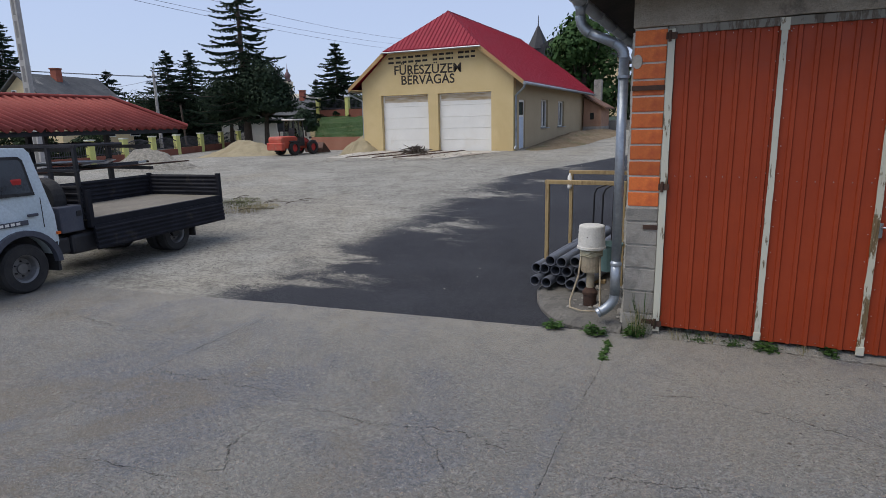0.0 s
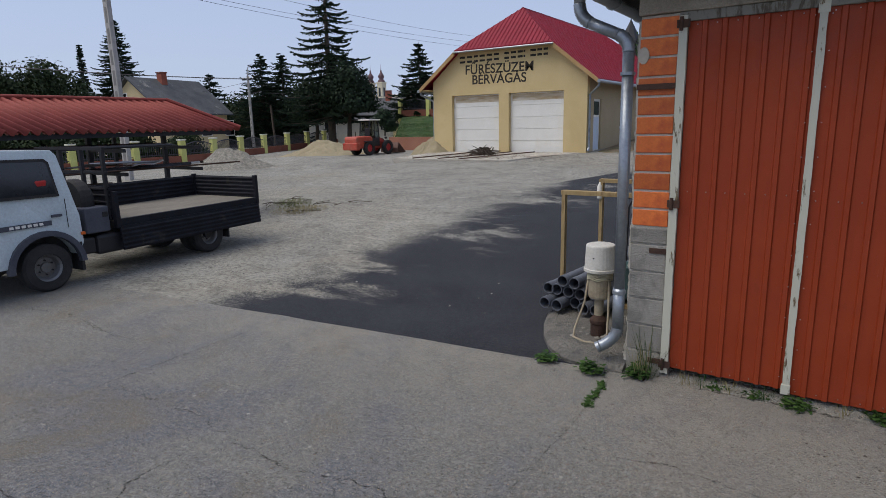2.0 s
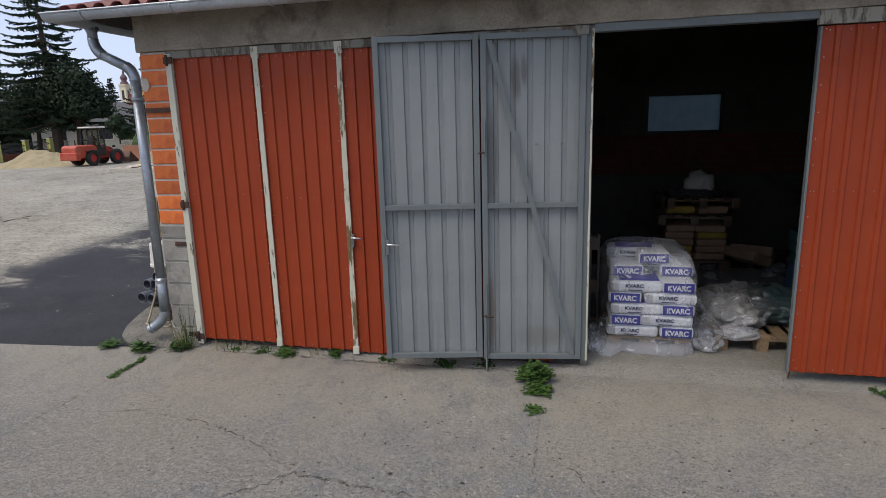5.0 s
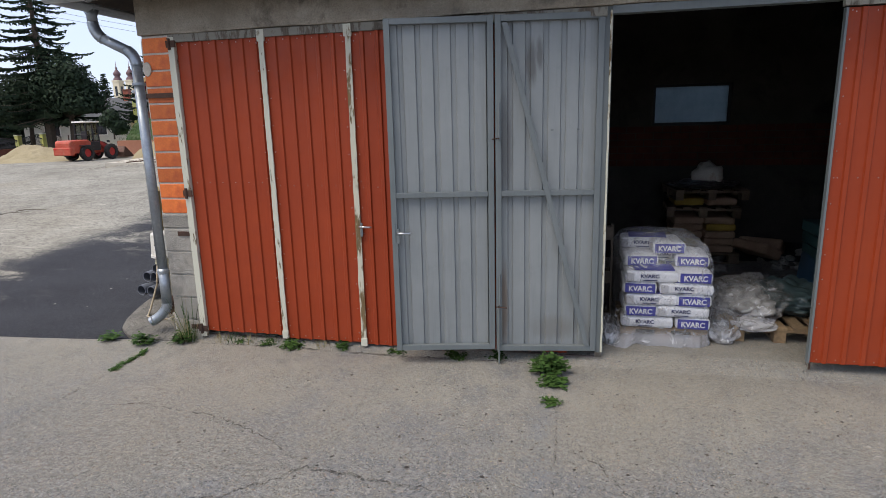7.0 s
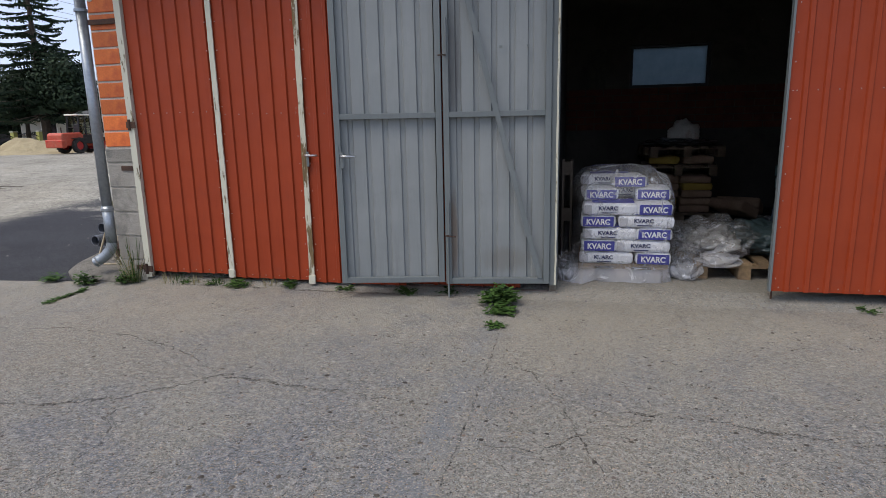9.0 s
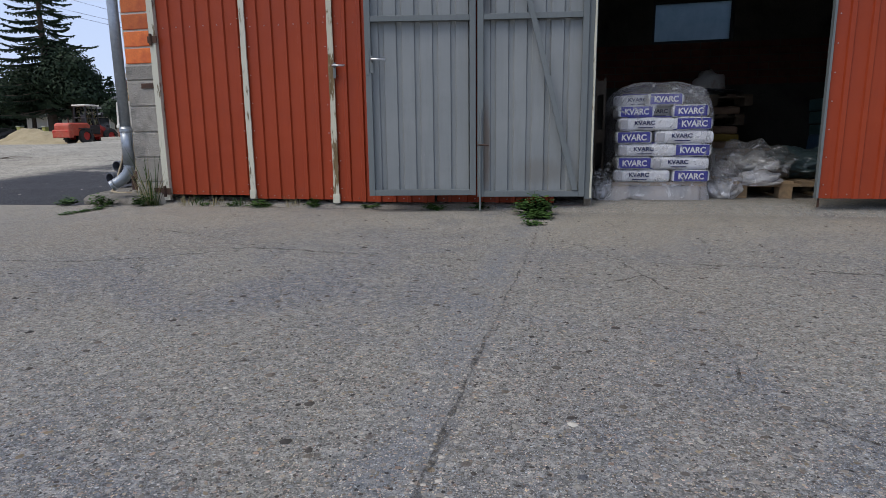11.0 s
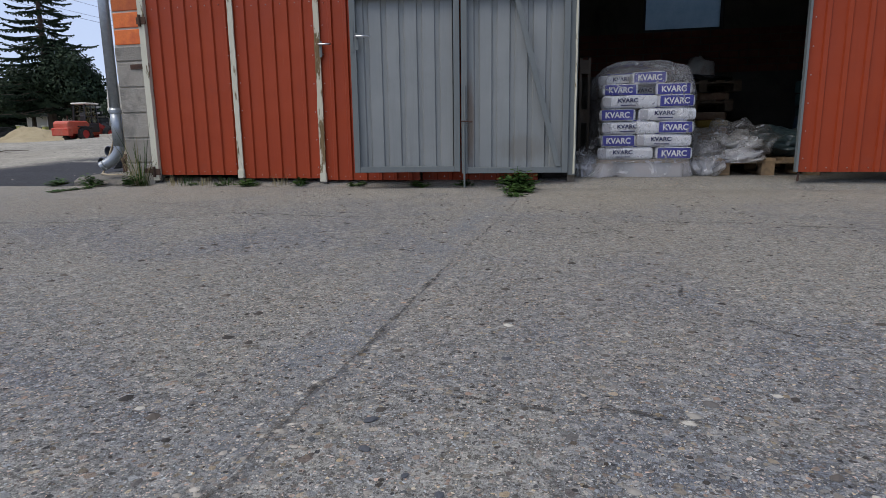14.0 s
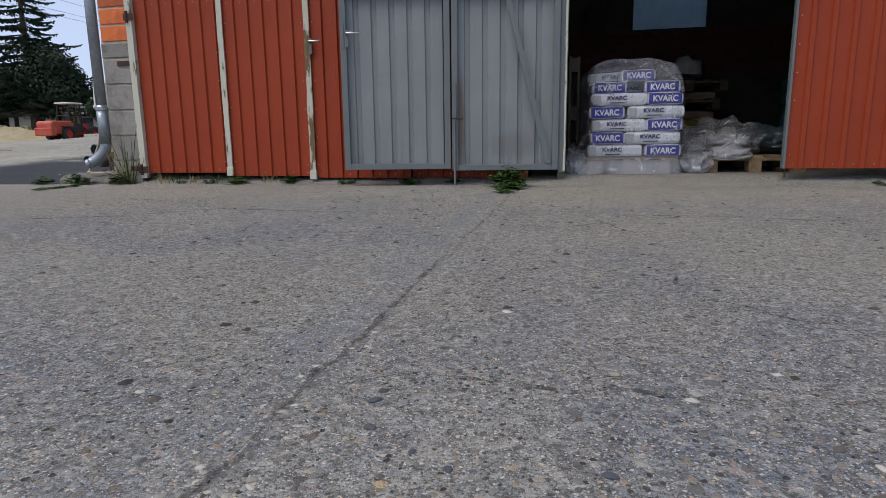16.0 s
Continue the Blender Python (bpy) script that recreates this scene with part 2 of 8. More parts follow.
def make_peeling(name, paint, wood, lo=0.5, hi=0.56):
    """Old paint that has flaked off in patches along the grain."""
    m, n, l, p = start(name, 0.85, 0, 0.3)
    v = coords(n, l, (1.6, 1.6, 0.35))
    grain = mixc(n, l, noise_fac(n, l, coords(n, l, (14, 14, 0.8)), 4, 5, 0.7), wood, tuple(x * 0.5 for x in wood))
    f = noise_fac(n, l, v, 9, 7, 0.72, lo, hi)
    l.new(mixc(n, l, f, paint, grain), p.inputs["Base Color"])
    bump(n, l, p, f, 0.5, 0.003)
    return m


def make_glass(name, tint=(0.9, 0.95, 0.95), rough=0.03):
    m, n, l, p = start(name, rough, 0, 0.5)
    p.inputs["Base Color"].default_value = (*tint, 1)
    p.inputs["Transmission Weight"].default_value = 1.0
    p.inputs["IOR"].default_value = 1.45
    return m


def make_film(name="clear_plastic_film", least=0.02, most=0.4):
    """Thin clear plastic film: mostly see-through, with glossy creases and painted white highlight streaks."""
    m, n, l, p = start(name, 0.16, 0, 0.6)
    out = n["Material Output"]
    tr, mx = n.new("ShaderNodeBsdfTransparent"), n.new("ShaderNodeMixShader")
    v = coords(n, l)
    # streaks where the white base shows, painted in as crease highlights
    f = noise_fac(n, l, v, 7, 6, 0.62, 0.54, 0.66, 2.2)
    p.inputs["Base Color"].default_value = (0.85, 0.86, 0.89, 1)
    xyz = n.new("ShaderNodeSeparateXYZ")
    l.new(v, xyz.inputs[0])
    dusty = span(n, l, calc(n, l, "ADD", xyz.outputs[2], calc(n, l, "MULTIPLY", f, 0.05)), 0.07, 0.19, 0.42, 0.0)  # dust caught near the floor
    veil = span(n, l, xyz.outputs[2], 0.68, 0.8, 0.0, 0.13)  # several layers bunched on top
    l.new(calc(n, l, "ADD", calc(n, l, "ADD", span(n, l, f, 0, 1, least, most), dusty), veil, True), mx.inputs[0])
    l.new(tr.outputs[0], mx.inputs[1])
    l.new(p.outputs[0], mx.inputs[2])
    # sheen
    gl, fr, mg = n.new("ShaderNodeBsdfGlossy"), n.new("ShaderNodeFresnel"), n.new("ShaderNodeMixShader")
    gl.inputs["Roughness"].default_value = 0.13
    fr.inputs["IOR"].default_value = 1.5
    crease = n.new("ShaderNodeBump")
    crease.inputs["Strength"].default_value, crease.inputs["Distance"].default_value = 1.0, 0.03
    l.new(noise_fac(n, l, v, 7, 5, 0.6, 0.2, 0.8, 2.5), crease.inputs["Height"])
    l.new(crease.outputs[0], gl.inputs["Normal"])
    l.new(crease.outputs[0], fr.inputs["Normal"])
    l.new(calc(n, l, "MULTIPLY", fr.outputs[0], 0.55, True), mg.inputs[0])
    l.new(mx.outputs[0], mg.inputs[1])
    l.new(gl.outputs[0], mg.inputs[2])
    l.new(mg.outputs[0], out.inputs[0])
    bump(n, l, p, noise_fac(n, l, v, 22, 5, 0.7, 0.2, 0.8, 2.0), 0.9, 0.02)
    return m


def make_leaf(name, a, b):
    m, n, l, p = start(name, 0.75, 0, 0.15)
    g = n.new("ShaderNodeNewGeometry")
    l.new(mixc(n, l, g.outputs["Random Per Island"], a, b), p.inputs["Base Color"])
    return m


def make_crack():
    """Dark crumbs lying in a crack: broken up, with the slab showing between them."""
    m, n, l, p = start("crack_dirt", 0.95, 0, 0.2)
    v = coords(n, l)
    l.new(mixc(n, l, noise_fac(n, l, v, 40, 3, 0.7), (0.035, 0.033, 0.03), (0.1, 0.094, 0.083)), p.inputs["Base Color"])
    tr, mx = n.new("ShaderNodeBsdfTransparent"), n.new("ShaderNodeMixShader")
    f = calc(n, l, "MULTIPLY", noise_fac(n, l, v, 75, 4, 0.8, 0.44, 0.56), noise_fac(n, l, v, 3.5, 4, 0.7, 0.3, 0.52))
    l.new(calc(n, l, "MULTIPLY", f, 0.8), mx.inputs[0])
    l.new(tr.outputs[0], mx.inputs[1])
    l.new(p.outputs[0], mx.inputs[2])
    l.new(mx.outputs[0], n["Material Output"].inputs[0])
    return m


M_CONC = make_concrete()
M_YARD = make_yard()
M_CRACK = make_crack()
M_MORTAR = worn("lime_mortar", (0.52, 0.48, 0.41), (0.64, 0.6, 0.52), 0.95, big=8, fine=90, relief=0.6, dist=0.008)
M_BRICK = worn("glazed_orange_brick", (0.52, 0.115, 0.025), (0.64, 0.165, 0.036), 0.6, big=6, fine=50, stain=(0.4, 0.075, 0.02), stain_scale=3, relief=0.15, vary=0.22)
M_BLOCK = worn("grey_concrete_block", (0.27, 0.252, 0.22), (0.36, 0.34, 0.3), 0.95, big=5, fine=80, stain=(0.14, 0.135, 0.125), stain_scale=2.5, relief=0.7, dist=0.008, vary=0.15)
M_BEAM = worn("raw_concrete_beam", (0.27, 0.23, 0.175), (0.4, 0.35, 0.275), 0.95, big=3, fine=60, stain=(0.12, 0.1, 0.08), stain_scale=2.2, relief=0.6, dist=0.01)
M_RED = make_painted_sheet("red_painted_sheet", (0.26, 0.037, 0.0105), (0.305, 0.045, 0.012), (0.5, 0.27, 0.2), 0.5)
M_GREY = make_painted_sheet("grey_painted_sheet", (0.2, 0.215, 0.214), (0.243, 0.257, 0.252), (0.5, 0.52, 0.51), 0.45)
M_GREYBRACED = make_painted_sheet("grey_painted_sheet_smudged", (0.2, 0.215, 0.214), (0.243, 0.257, 0.252), (0.5, 0.52, 0.51), 0.45, 0.0,
                                  ((0.29, 2.44, 0.05, 0.2, (0.11, 0.11, 0.105)), (0.36, 2.5, 0.03, 0.14, (0.12, 0.12, 0.115)), (0.08, 1.8, 0.07, 0.5, (0.115, 0.118, 0.115)), (0.06, 0.4, 0.05, 0.4, (0.15, 0.12, 0.095)), (0.5, 0.2, 0.2, 0.12, (0.17, 0.17, 0.16))))
M_FRAME = make_painted_sheet("grey_green_frame_paint", (0.125, 0.142, 0.143), (0.158, 0.175, 0.175), (0.33, 0.35, 0.345), 0.5)
M_PEEL = make_peeling("peeling_pale_green_paint", (0.5, 0.49, 0.4), (0.2, 0.15, 0.09), 0.57, 0.61)
M_PEELWORN = make_peeling("badly_flaked_pale_paint", (0.5, 0.48, 0.38), (0.22, 0.15, 0.075), 0.52, 0.56)
M_ZINC = worn("zinc_coated_steel", (0.29, 0.32, 0.345), (0.37, 0.4, 0.43), 0.34, 0.6, big=5, fine=30, stain=(0.15, 0.165, 0.18), relief=0.06)
# gutter zinc, its base lightened to stand for the reflected sky
M_GUTTER = worn("skylit_zinc_gutter", (0.4, 0.43, 0.45), (0.5, 0.53, 0.55), 0.4, 0.25, big=3, fine=30, stain=(0.24, 0.26, 0.28), relief=0.06)
M_RUST = worn("rusty_iron", (0.055, 0.034, 0.027), (0.11, 0.06, 0.04), 0.85, 0.3, big=10, fine=70, relief=0.4)
M_STEEL = plain("bright_steel", (0.55, 0.56, 0.57), 0.3, 0.9)
M_DARK = plain("black_painted_steel", (0.018, 0.018, 0.021), 0.5)
M_RUBBER = worn("black_rubber", (0.022, 0.022, 0.023), (0.04, 0.038, 0.036), 0.85, big=6, fine=60, relief=0.2)
M_RTILE = worn("dark_red_roof_sheet", (0.12, 0.02, 0.022), (0.17, 0.03, 0.03), 0.5, big=3, fine=40)
M_WOOD = worn("yellowed_raw_timber", (0.36, 0.26, 0.12), (0.46, 0.34, 0.17), 0.8, big=3, fine=30, stain=(0.2, 0.13, 0.06), stain_scale=3, relief=0.25, stretch=(3, 3, 0.6))
M_OLDWOOD = worn("weathered_pallet_wood", (0.2, 0.14, 0.08), (0.32, 0.22, 0.125), 0.9, big=4, fine=40, stain=(0.15, 0.11, 0.07), stain_scale=4, relief=0.3, vary=0.2)
# red brick lowered in tone for the dim of the bay
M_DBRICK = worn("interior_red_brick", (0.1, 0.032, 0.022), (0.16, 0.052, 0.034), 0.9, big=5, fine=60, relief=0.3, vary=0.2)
M_FILM = make_film()
M_FILMHEAP = make_film("bunched_plastic_film", 0.1, 0.6)
M_WEED = make_leaf("weed_leaf", (0.02, 0.05, 0.01), (0.055, 0.105, 0.024))
M_SPRUCE = make_leaf("spruce_needles", (0.012, 0.024, 0.015), (0.036, 0.058, 0.034))
M_LEAF = make_leaf("tree_leaf", (0.012, 0.022, 0.009), (0.034, 0.05, 0.019))
M_DARKLEAF = make_leaf("dark_foliage", (0.011, 0.02, 0.012), (0.03, 0.05, 0.026))
M_BARK = worn("bark", (0.06, 0.045, 0.035), (0.1, 0.08, 0.06), 0.95, big=6, fine=40, relief=0.6, dist=0.02)
M_PLASTER = worn("yellow_ochre_render", (0.63, 0.48, 0.235), (0.69, 0.535, 0.275), 0.92, big=0.8, fine=60, stain=(0.57, 0.43, 0.21), stain_scale=0.5, relief=0.2)
M_HROOF = worn("wine_red_roof_sheet", (0.215, 0.007, 0.02), (0.265, 0.01, 0.027), 0.6, big=1.2, fine=20, relief=0.05, spec=0.25)
M_WHITE = worn("white_paint", (0.81, 0.79, 0.72), (0.87, 0.85, 0.78), 0.5, big=1.5, fine=40, stain=(0.7, 0.64, 0.52), stain_scale=1.2, stain_lo=0.58, stain_hi=0.8, relief=0.05)
M_LIME = worn("lime_yellow_paint", (0.55, 0.56, 0.17), (0.63, 0.64, 0.24), 0.8, big=2, fine=40)
M_GABLE = worn("pale_yellow_render", (0.62, 0.5, 0.28), (0.68, 0.56, 0.34), 0.9, big=1, fine=20)
M_SLATE = worn("grey_slate_roof", (0.06, 0.064, 0.068), (0.11, 0.112, 0.114), 0.85, big=0.8, fine=12, stain=(0.26, 0.25, 0.23), stain_scale=0.6, stain_lo=0.6, stain_hi=0.7)
M_SAND = worn("sand", (0.3, 0.25, 0.15), (0.4, 0.34, 0.215), 0.95, big=1.2, fine=60, relief=0.6, dist=0.03)
M_GRAVEL = worn("pale_gravel", (0.22, 0.205, 0.17), (0.46, 0.43, 0.36), 0.95, big=7, fine=16, relief=0.9, dist=0.05)
M_BRICKWALL = worn("red_brick_base", (0.2, 0.07, 0.045), (0.26, 0.1, 0.065), 0.9, big=1, fine=15, relief=0.3)
M_BLACKGLASS = plain("dark_window_glass", (0.015, 0.018, 0.02), 0.08, 0.0, 0.6)


# ---- building helpers ----
def link(name, bm, material, parent=None, smooth=False, label=""):
    me = bpy.data.meshes.new(name)
    bmesh.ops.recalc_face_normals(bm, faces=bm.faces)
    bm.to_mesh(me)
    bm.free()
    if smooth:
        for p in me.polygons:
            p.use_smooth = True
    if material:
        me.materials.append(material)
    ob = new(name, me)
    if parent:
        ob.parent = parent
    if label:
        ob["label"] = label
    return ob


def part(name, bm, material, parent, label="", smooth=False):
    return link(name, bm, material, parent, smooth, label)


def thing(name, at, label, category, group="", kind="", rz=0.0, tilt=(0, 0)):
    e = new(name)
    e.empty_display_size = 0.1
    e.matrix_basis = pose(*at, tilt[0], tilt[1], rz)
    return tagged(e, label, category, group, kind)


def piece(name, mesh, at, parent, rz=0.0, scale=(1, 1, 1)):
    ob = new(name, mesh)
    ob.parent = parent
    ob.location, ob.rotation_euler, ob.scale = at, (0, 0, rz), scale
    return ob


def box(bm, x0, x1, y0, y1, z0, z1, bevel=0.0, m=None):
    vs = [bm.verts.new(c) for c in ((x0, y0, z0), (x1, y0, z0), (x1, y1, z0), (x0, y1, z0), (x0, y0, z1), (x1, y0, z1), (x1, y1, z1), (x0, y1, z1))]
    fs = [bm.faces.new([vs[i] for i in f]) for f in ((3, 2, 1, 0), (4, 5, 6, 7), (0, 1, 5, 4), (1, 2, 6, 5), (2, 3, 7, 6), (3, 0, 4, 7))]
    if bevel:
        r = bmesh.ops.bevel(bm, geom=list({e for f in fs for e in f.edges}), offset=bevel, segments=2, affect="EDGES", profile=0.5)
        vs = list({v for f in r["faces"] for v in f.verts} | {v for v in vs if v.is_valid})
    if m is not None:
        for v in vs:
            if v.is_valid:
                v.co = m @ v.co
    return bm


def boxes(*dims, bevel=0.0):
    bm = bmesh.new()
    for d in dims:
        box(bm, *d, bevel=bevel)
    return bm


def tube(bm, pts, r, seg=12, closed_ends=True, r1=None):
    """A round bar along the points; r may be one radius or one for each point."""
    pts = [Vector(p) for p in pts]
    rs = r if isinstance(r, (list, tuple)) else [r + ((r1 if r1 is not None else r) - r) * i / max(1, len(pts) - 1) for i in range(len(pts))]
    rings, side = [], None
    for i, p in enumerate(pts):
        a = (pts[min(i + 1, len(pts) - 1)] - pts[max(i - 1, 0)]).normalized()
        if side is None:
            side = a.cross(Vector((0, 0, 1)) if abs(a.z) < 0.9 else Vector((1, 0, 0))).normalized()
        side = (side - a * side.dot(a)).normalized()
        up = a.cross(side)
        rings.append([bm.verts.new(p + (side * math.cos(2 * math.pi * k / seg) + up * math.sin(2 * math.pi * k / seg)) * rs[i]) for k in range(seg)])
    for i in range(len(rings) - 1):
        for k in range(seg):
            bm.faces.new((rings[i][k], rings[i][(k + 1) % seg], rings[i + 1][(k + 1) % seg], rings[i + 1][k]))
    if closed_ends:
        bm.faces.new(rings[0])
        bm.faces.new(rings[-1])
    return bm


def rod(pts, r, seg=12, r1=None, closed_ends=True):
    return tube(bmesh.new(), pts, r, seg, closed_ends, r1)


def lathe(profile, seg=24, m=None):
    """Radius and height pairs turned round z."""
    bm = bmesh.new()
    rings = []
    for r, z in profile:
        rings.append([bm.verts.new((r * math.cos(2 * math.pi * k / seg), r * math.sin(2 * math.pi * k / seg), z)) for k in range(seg)] if r > 1e-5 else [bm.verts.new((0, 0, z))])
    for a, b in zip(rings, rings[1:]):
        for k in range(seg):
            q = [a[k % len(a)], a[(k + 1) % len(a)], b[(k + 1) % len(b)], b[k % len(b)]]
            q = list(dict.fromkeys(q))
            if len(q) > 2:
                bm.faces.new(q)
    if m is not None:
        bm.transform(m)
    return bm


def prism(outline, y0, y1, axis="y"):
    """An outline in x and z drawn out along y (or in x, y along z; or in y, z along x)."""
    bm = bmesh.new()
    def at(u, v, w):
        return {"y": (u, w, v), "z": (u, v, w), "x": (w, u, v)}[axis]
    a = [bm.verts.new(at(u, v, y0)) for u, v in outline]
    b = [bm.verts.new(at(u, v, y1)) for u, v in outline]
    k = len(outline)
    bm.faces.new(a)
    bm.faces.new(b)
    for i in range(k):
        bm.faces.new((a[i], a[(i + 1) % k], b[(i + 1) % k], b[i]))
    return bm


def ribbed(x0, x1, z0, z1, y=0.0, pitch=0.137, depth=0.016, thick=0.004, flip=1):
    """Trapezoidal sheet: flats with raised ribs, drawn out upright."""
    bm, line, x = bmesh.new(), [], x0
    while x < x1 - 1e-6:
        for dx, dy in ((0, 0), (pitch * 0.66, 0), (pitch * 0.72, -depth), (pitch * 0.94, -depth)):
            if x + dx < x1:
                line.append((x + dx, y + dy * flip))
        x += pitch
    line.append((x1, line[-1][1]))
    grid = [[bm.verts.new((u, v + t, z)) for u, v in line] for t in (0, thick) for z in (z0, z1)]
    for a, b in ((0, 1), (2, 3), (0, 2), (1, 3)):
        for i in range(len(line) - 1):
            bm.faces.new((grid[a][i], grid[a][i + 1], grid[b][i + 1], grid[b][i]))
    for i in (0, len(line) - 1):
        bm.faces.new((grid[0][i], grid[1][i], grid[3][i], grid[2][i]))
    return bm


def lump(rx, ry, rz, seed, rough=0.18, seg=20, rings=12, low=0.0, squash=1.0):
    """A soft irregular body standing on z = 0."""
    bm = bmesh.new()
    bmesh.ops.create_uvsphere(bm, u_segments=seg, v_segments=rings, radius=1)
    for v in bm.verts:
        k = 1 + rough * noise.noise(v.co * 1.7 + Vector((seed, 0, 0))) + rough * 0.5 * noise.noise(v.co * 4.2 + Vector((0, seed, 0)))
        v.co = Vector((v.co.x * rx, v.co.y * ry, v.co.z * rz)) * k
        v.co.z = max(v.co.z + rz * squash * 0.9, low)
    return bm


def from_arrays(name, verts, faces, material, parent=None, smooth=False):
    me = bpy.data.meshes.new(name)
    me.from_pydata([tuple(v) for v in verts], [], [tuple(f) for f in faces])
    me.materials.append(material)
    if smooth:
        for p in me.polygons:
            p.use_smooth = True
    ob = new(name, me)
    if parent:
        ob.parent = parent
    return ob


def words(name, body, size, material, parent, m, depth=0.003, bold=0.0):
    cu = bpy.data.curves.new(name, "FONT")
    cu.body, cu.size, cu.extrude, cu.align_x, cu.align_y = body, size, depth, "CENTER", "CENTER"
    cu.offset = bold
    ob = new(name, cu)
    dg = bpy.context.evaluated_depsgraph_get()
    me = bpy.data.meshes.new_from_object(ob.evaluated_get(dg))
    bpy.data.objects.remove(ob)
    bpy.data.curves.remove(cu)
    me.materials.clear()
    me.materials.append(material)
    o = new(name, me)
    o.parent = parent
    o.matrix_basis = m
    return o


# ---- ground ----
def ground_z(x, y):
    s = min(max((y - 2.5) / 15.5, 0.0), 1.0)
    z = 0.03 + 0.88 * s
    far = min(max((-23.5 - x) / 7.0, 0.0), 1.0)
    z -= 0.5 * s * far * far * (3 - 2 * far)
    dip = min(max((-13.8 - x) / 3.0, 0.0), 1.0) * min(max((y - 8.0) / 6.0, 0.0), 1.0)
    z -= 0.37 * dip * (1 - 0.9 * far)
    if y > 18:
        z += min((y - 18) / 16, 1.0) * 0.45 * min(max((x + 12) / 4, 0.0), 1.0) + min((y - 18) / 60, 1.0) * 0.3
    return z


def axis_steps(fine0, fine1, step, reach):
    a = list(np.arange(fine0, fine1 + 1e-6, step))
    d = step
    while a[-1] < reach:
        d *= 1.35
        a.append(a[-1] + d)
    d = step
    while a[0] > -reach:
        d *= 1.35
        a.insert(0, a[0] - d)
    return a


def build_ground():
    xs, ys = axis_steps(-34, 14, 0.5, 900), axis_steps(-10, 40, 0.5, 900)
    verts, faces = [], []
    for y in ys:
        for x in xs:
            r = 0.0 if y < 0.5 else 0.02 * noise.noise((x * 0.5, y * 0.5, 0)) + 0.008 * noise.noise((x * 2, y * 2, 3))
            verts.append((x, y, ground_z(x, y) - 0.014 + r * min(1, max(0, (y - 0.5) / 3))))
    w = len(xs)
    for j in range(len(ys) - 1):
        for i in range(w - 1):
            k = j * w + i
            faces.append((k, k + 1, k + w + 1, k + w))
    tagged(from_arrays("ground", verts, faces, M_YARD, smooth=True), "dusty gravel yard with a worn dark asphalt lane", "ground", kind="structure")


def slab_front(x):
    return -0.075 + 0.1 * x if x < -0.38 else -0.02


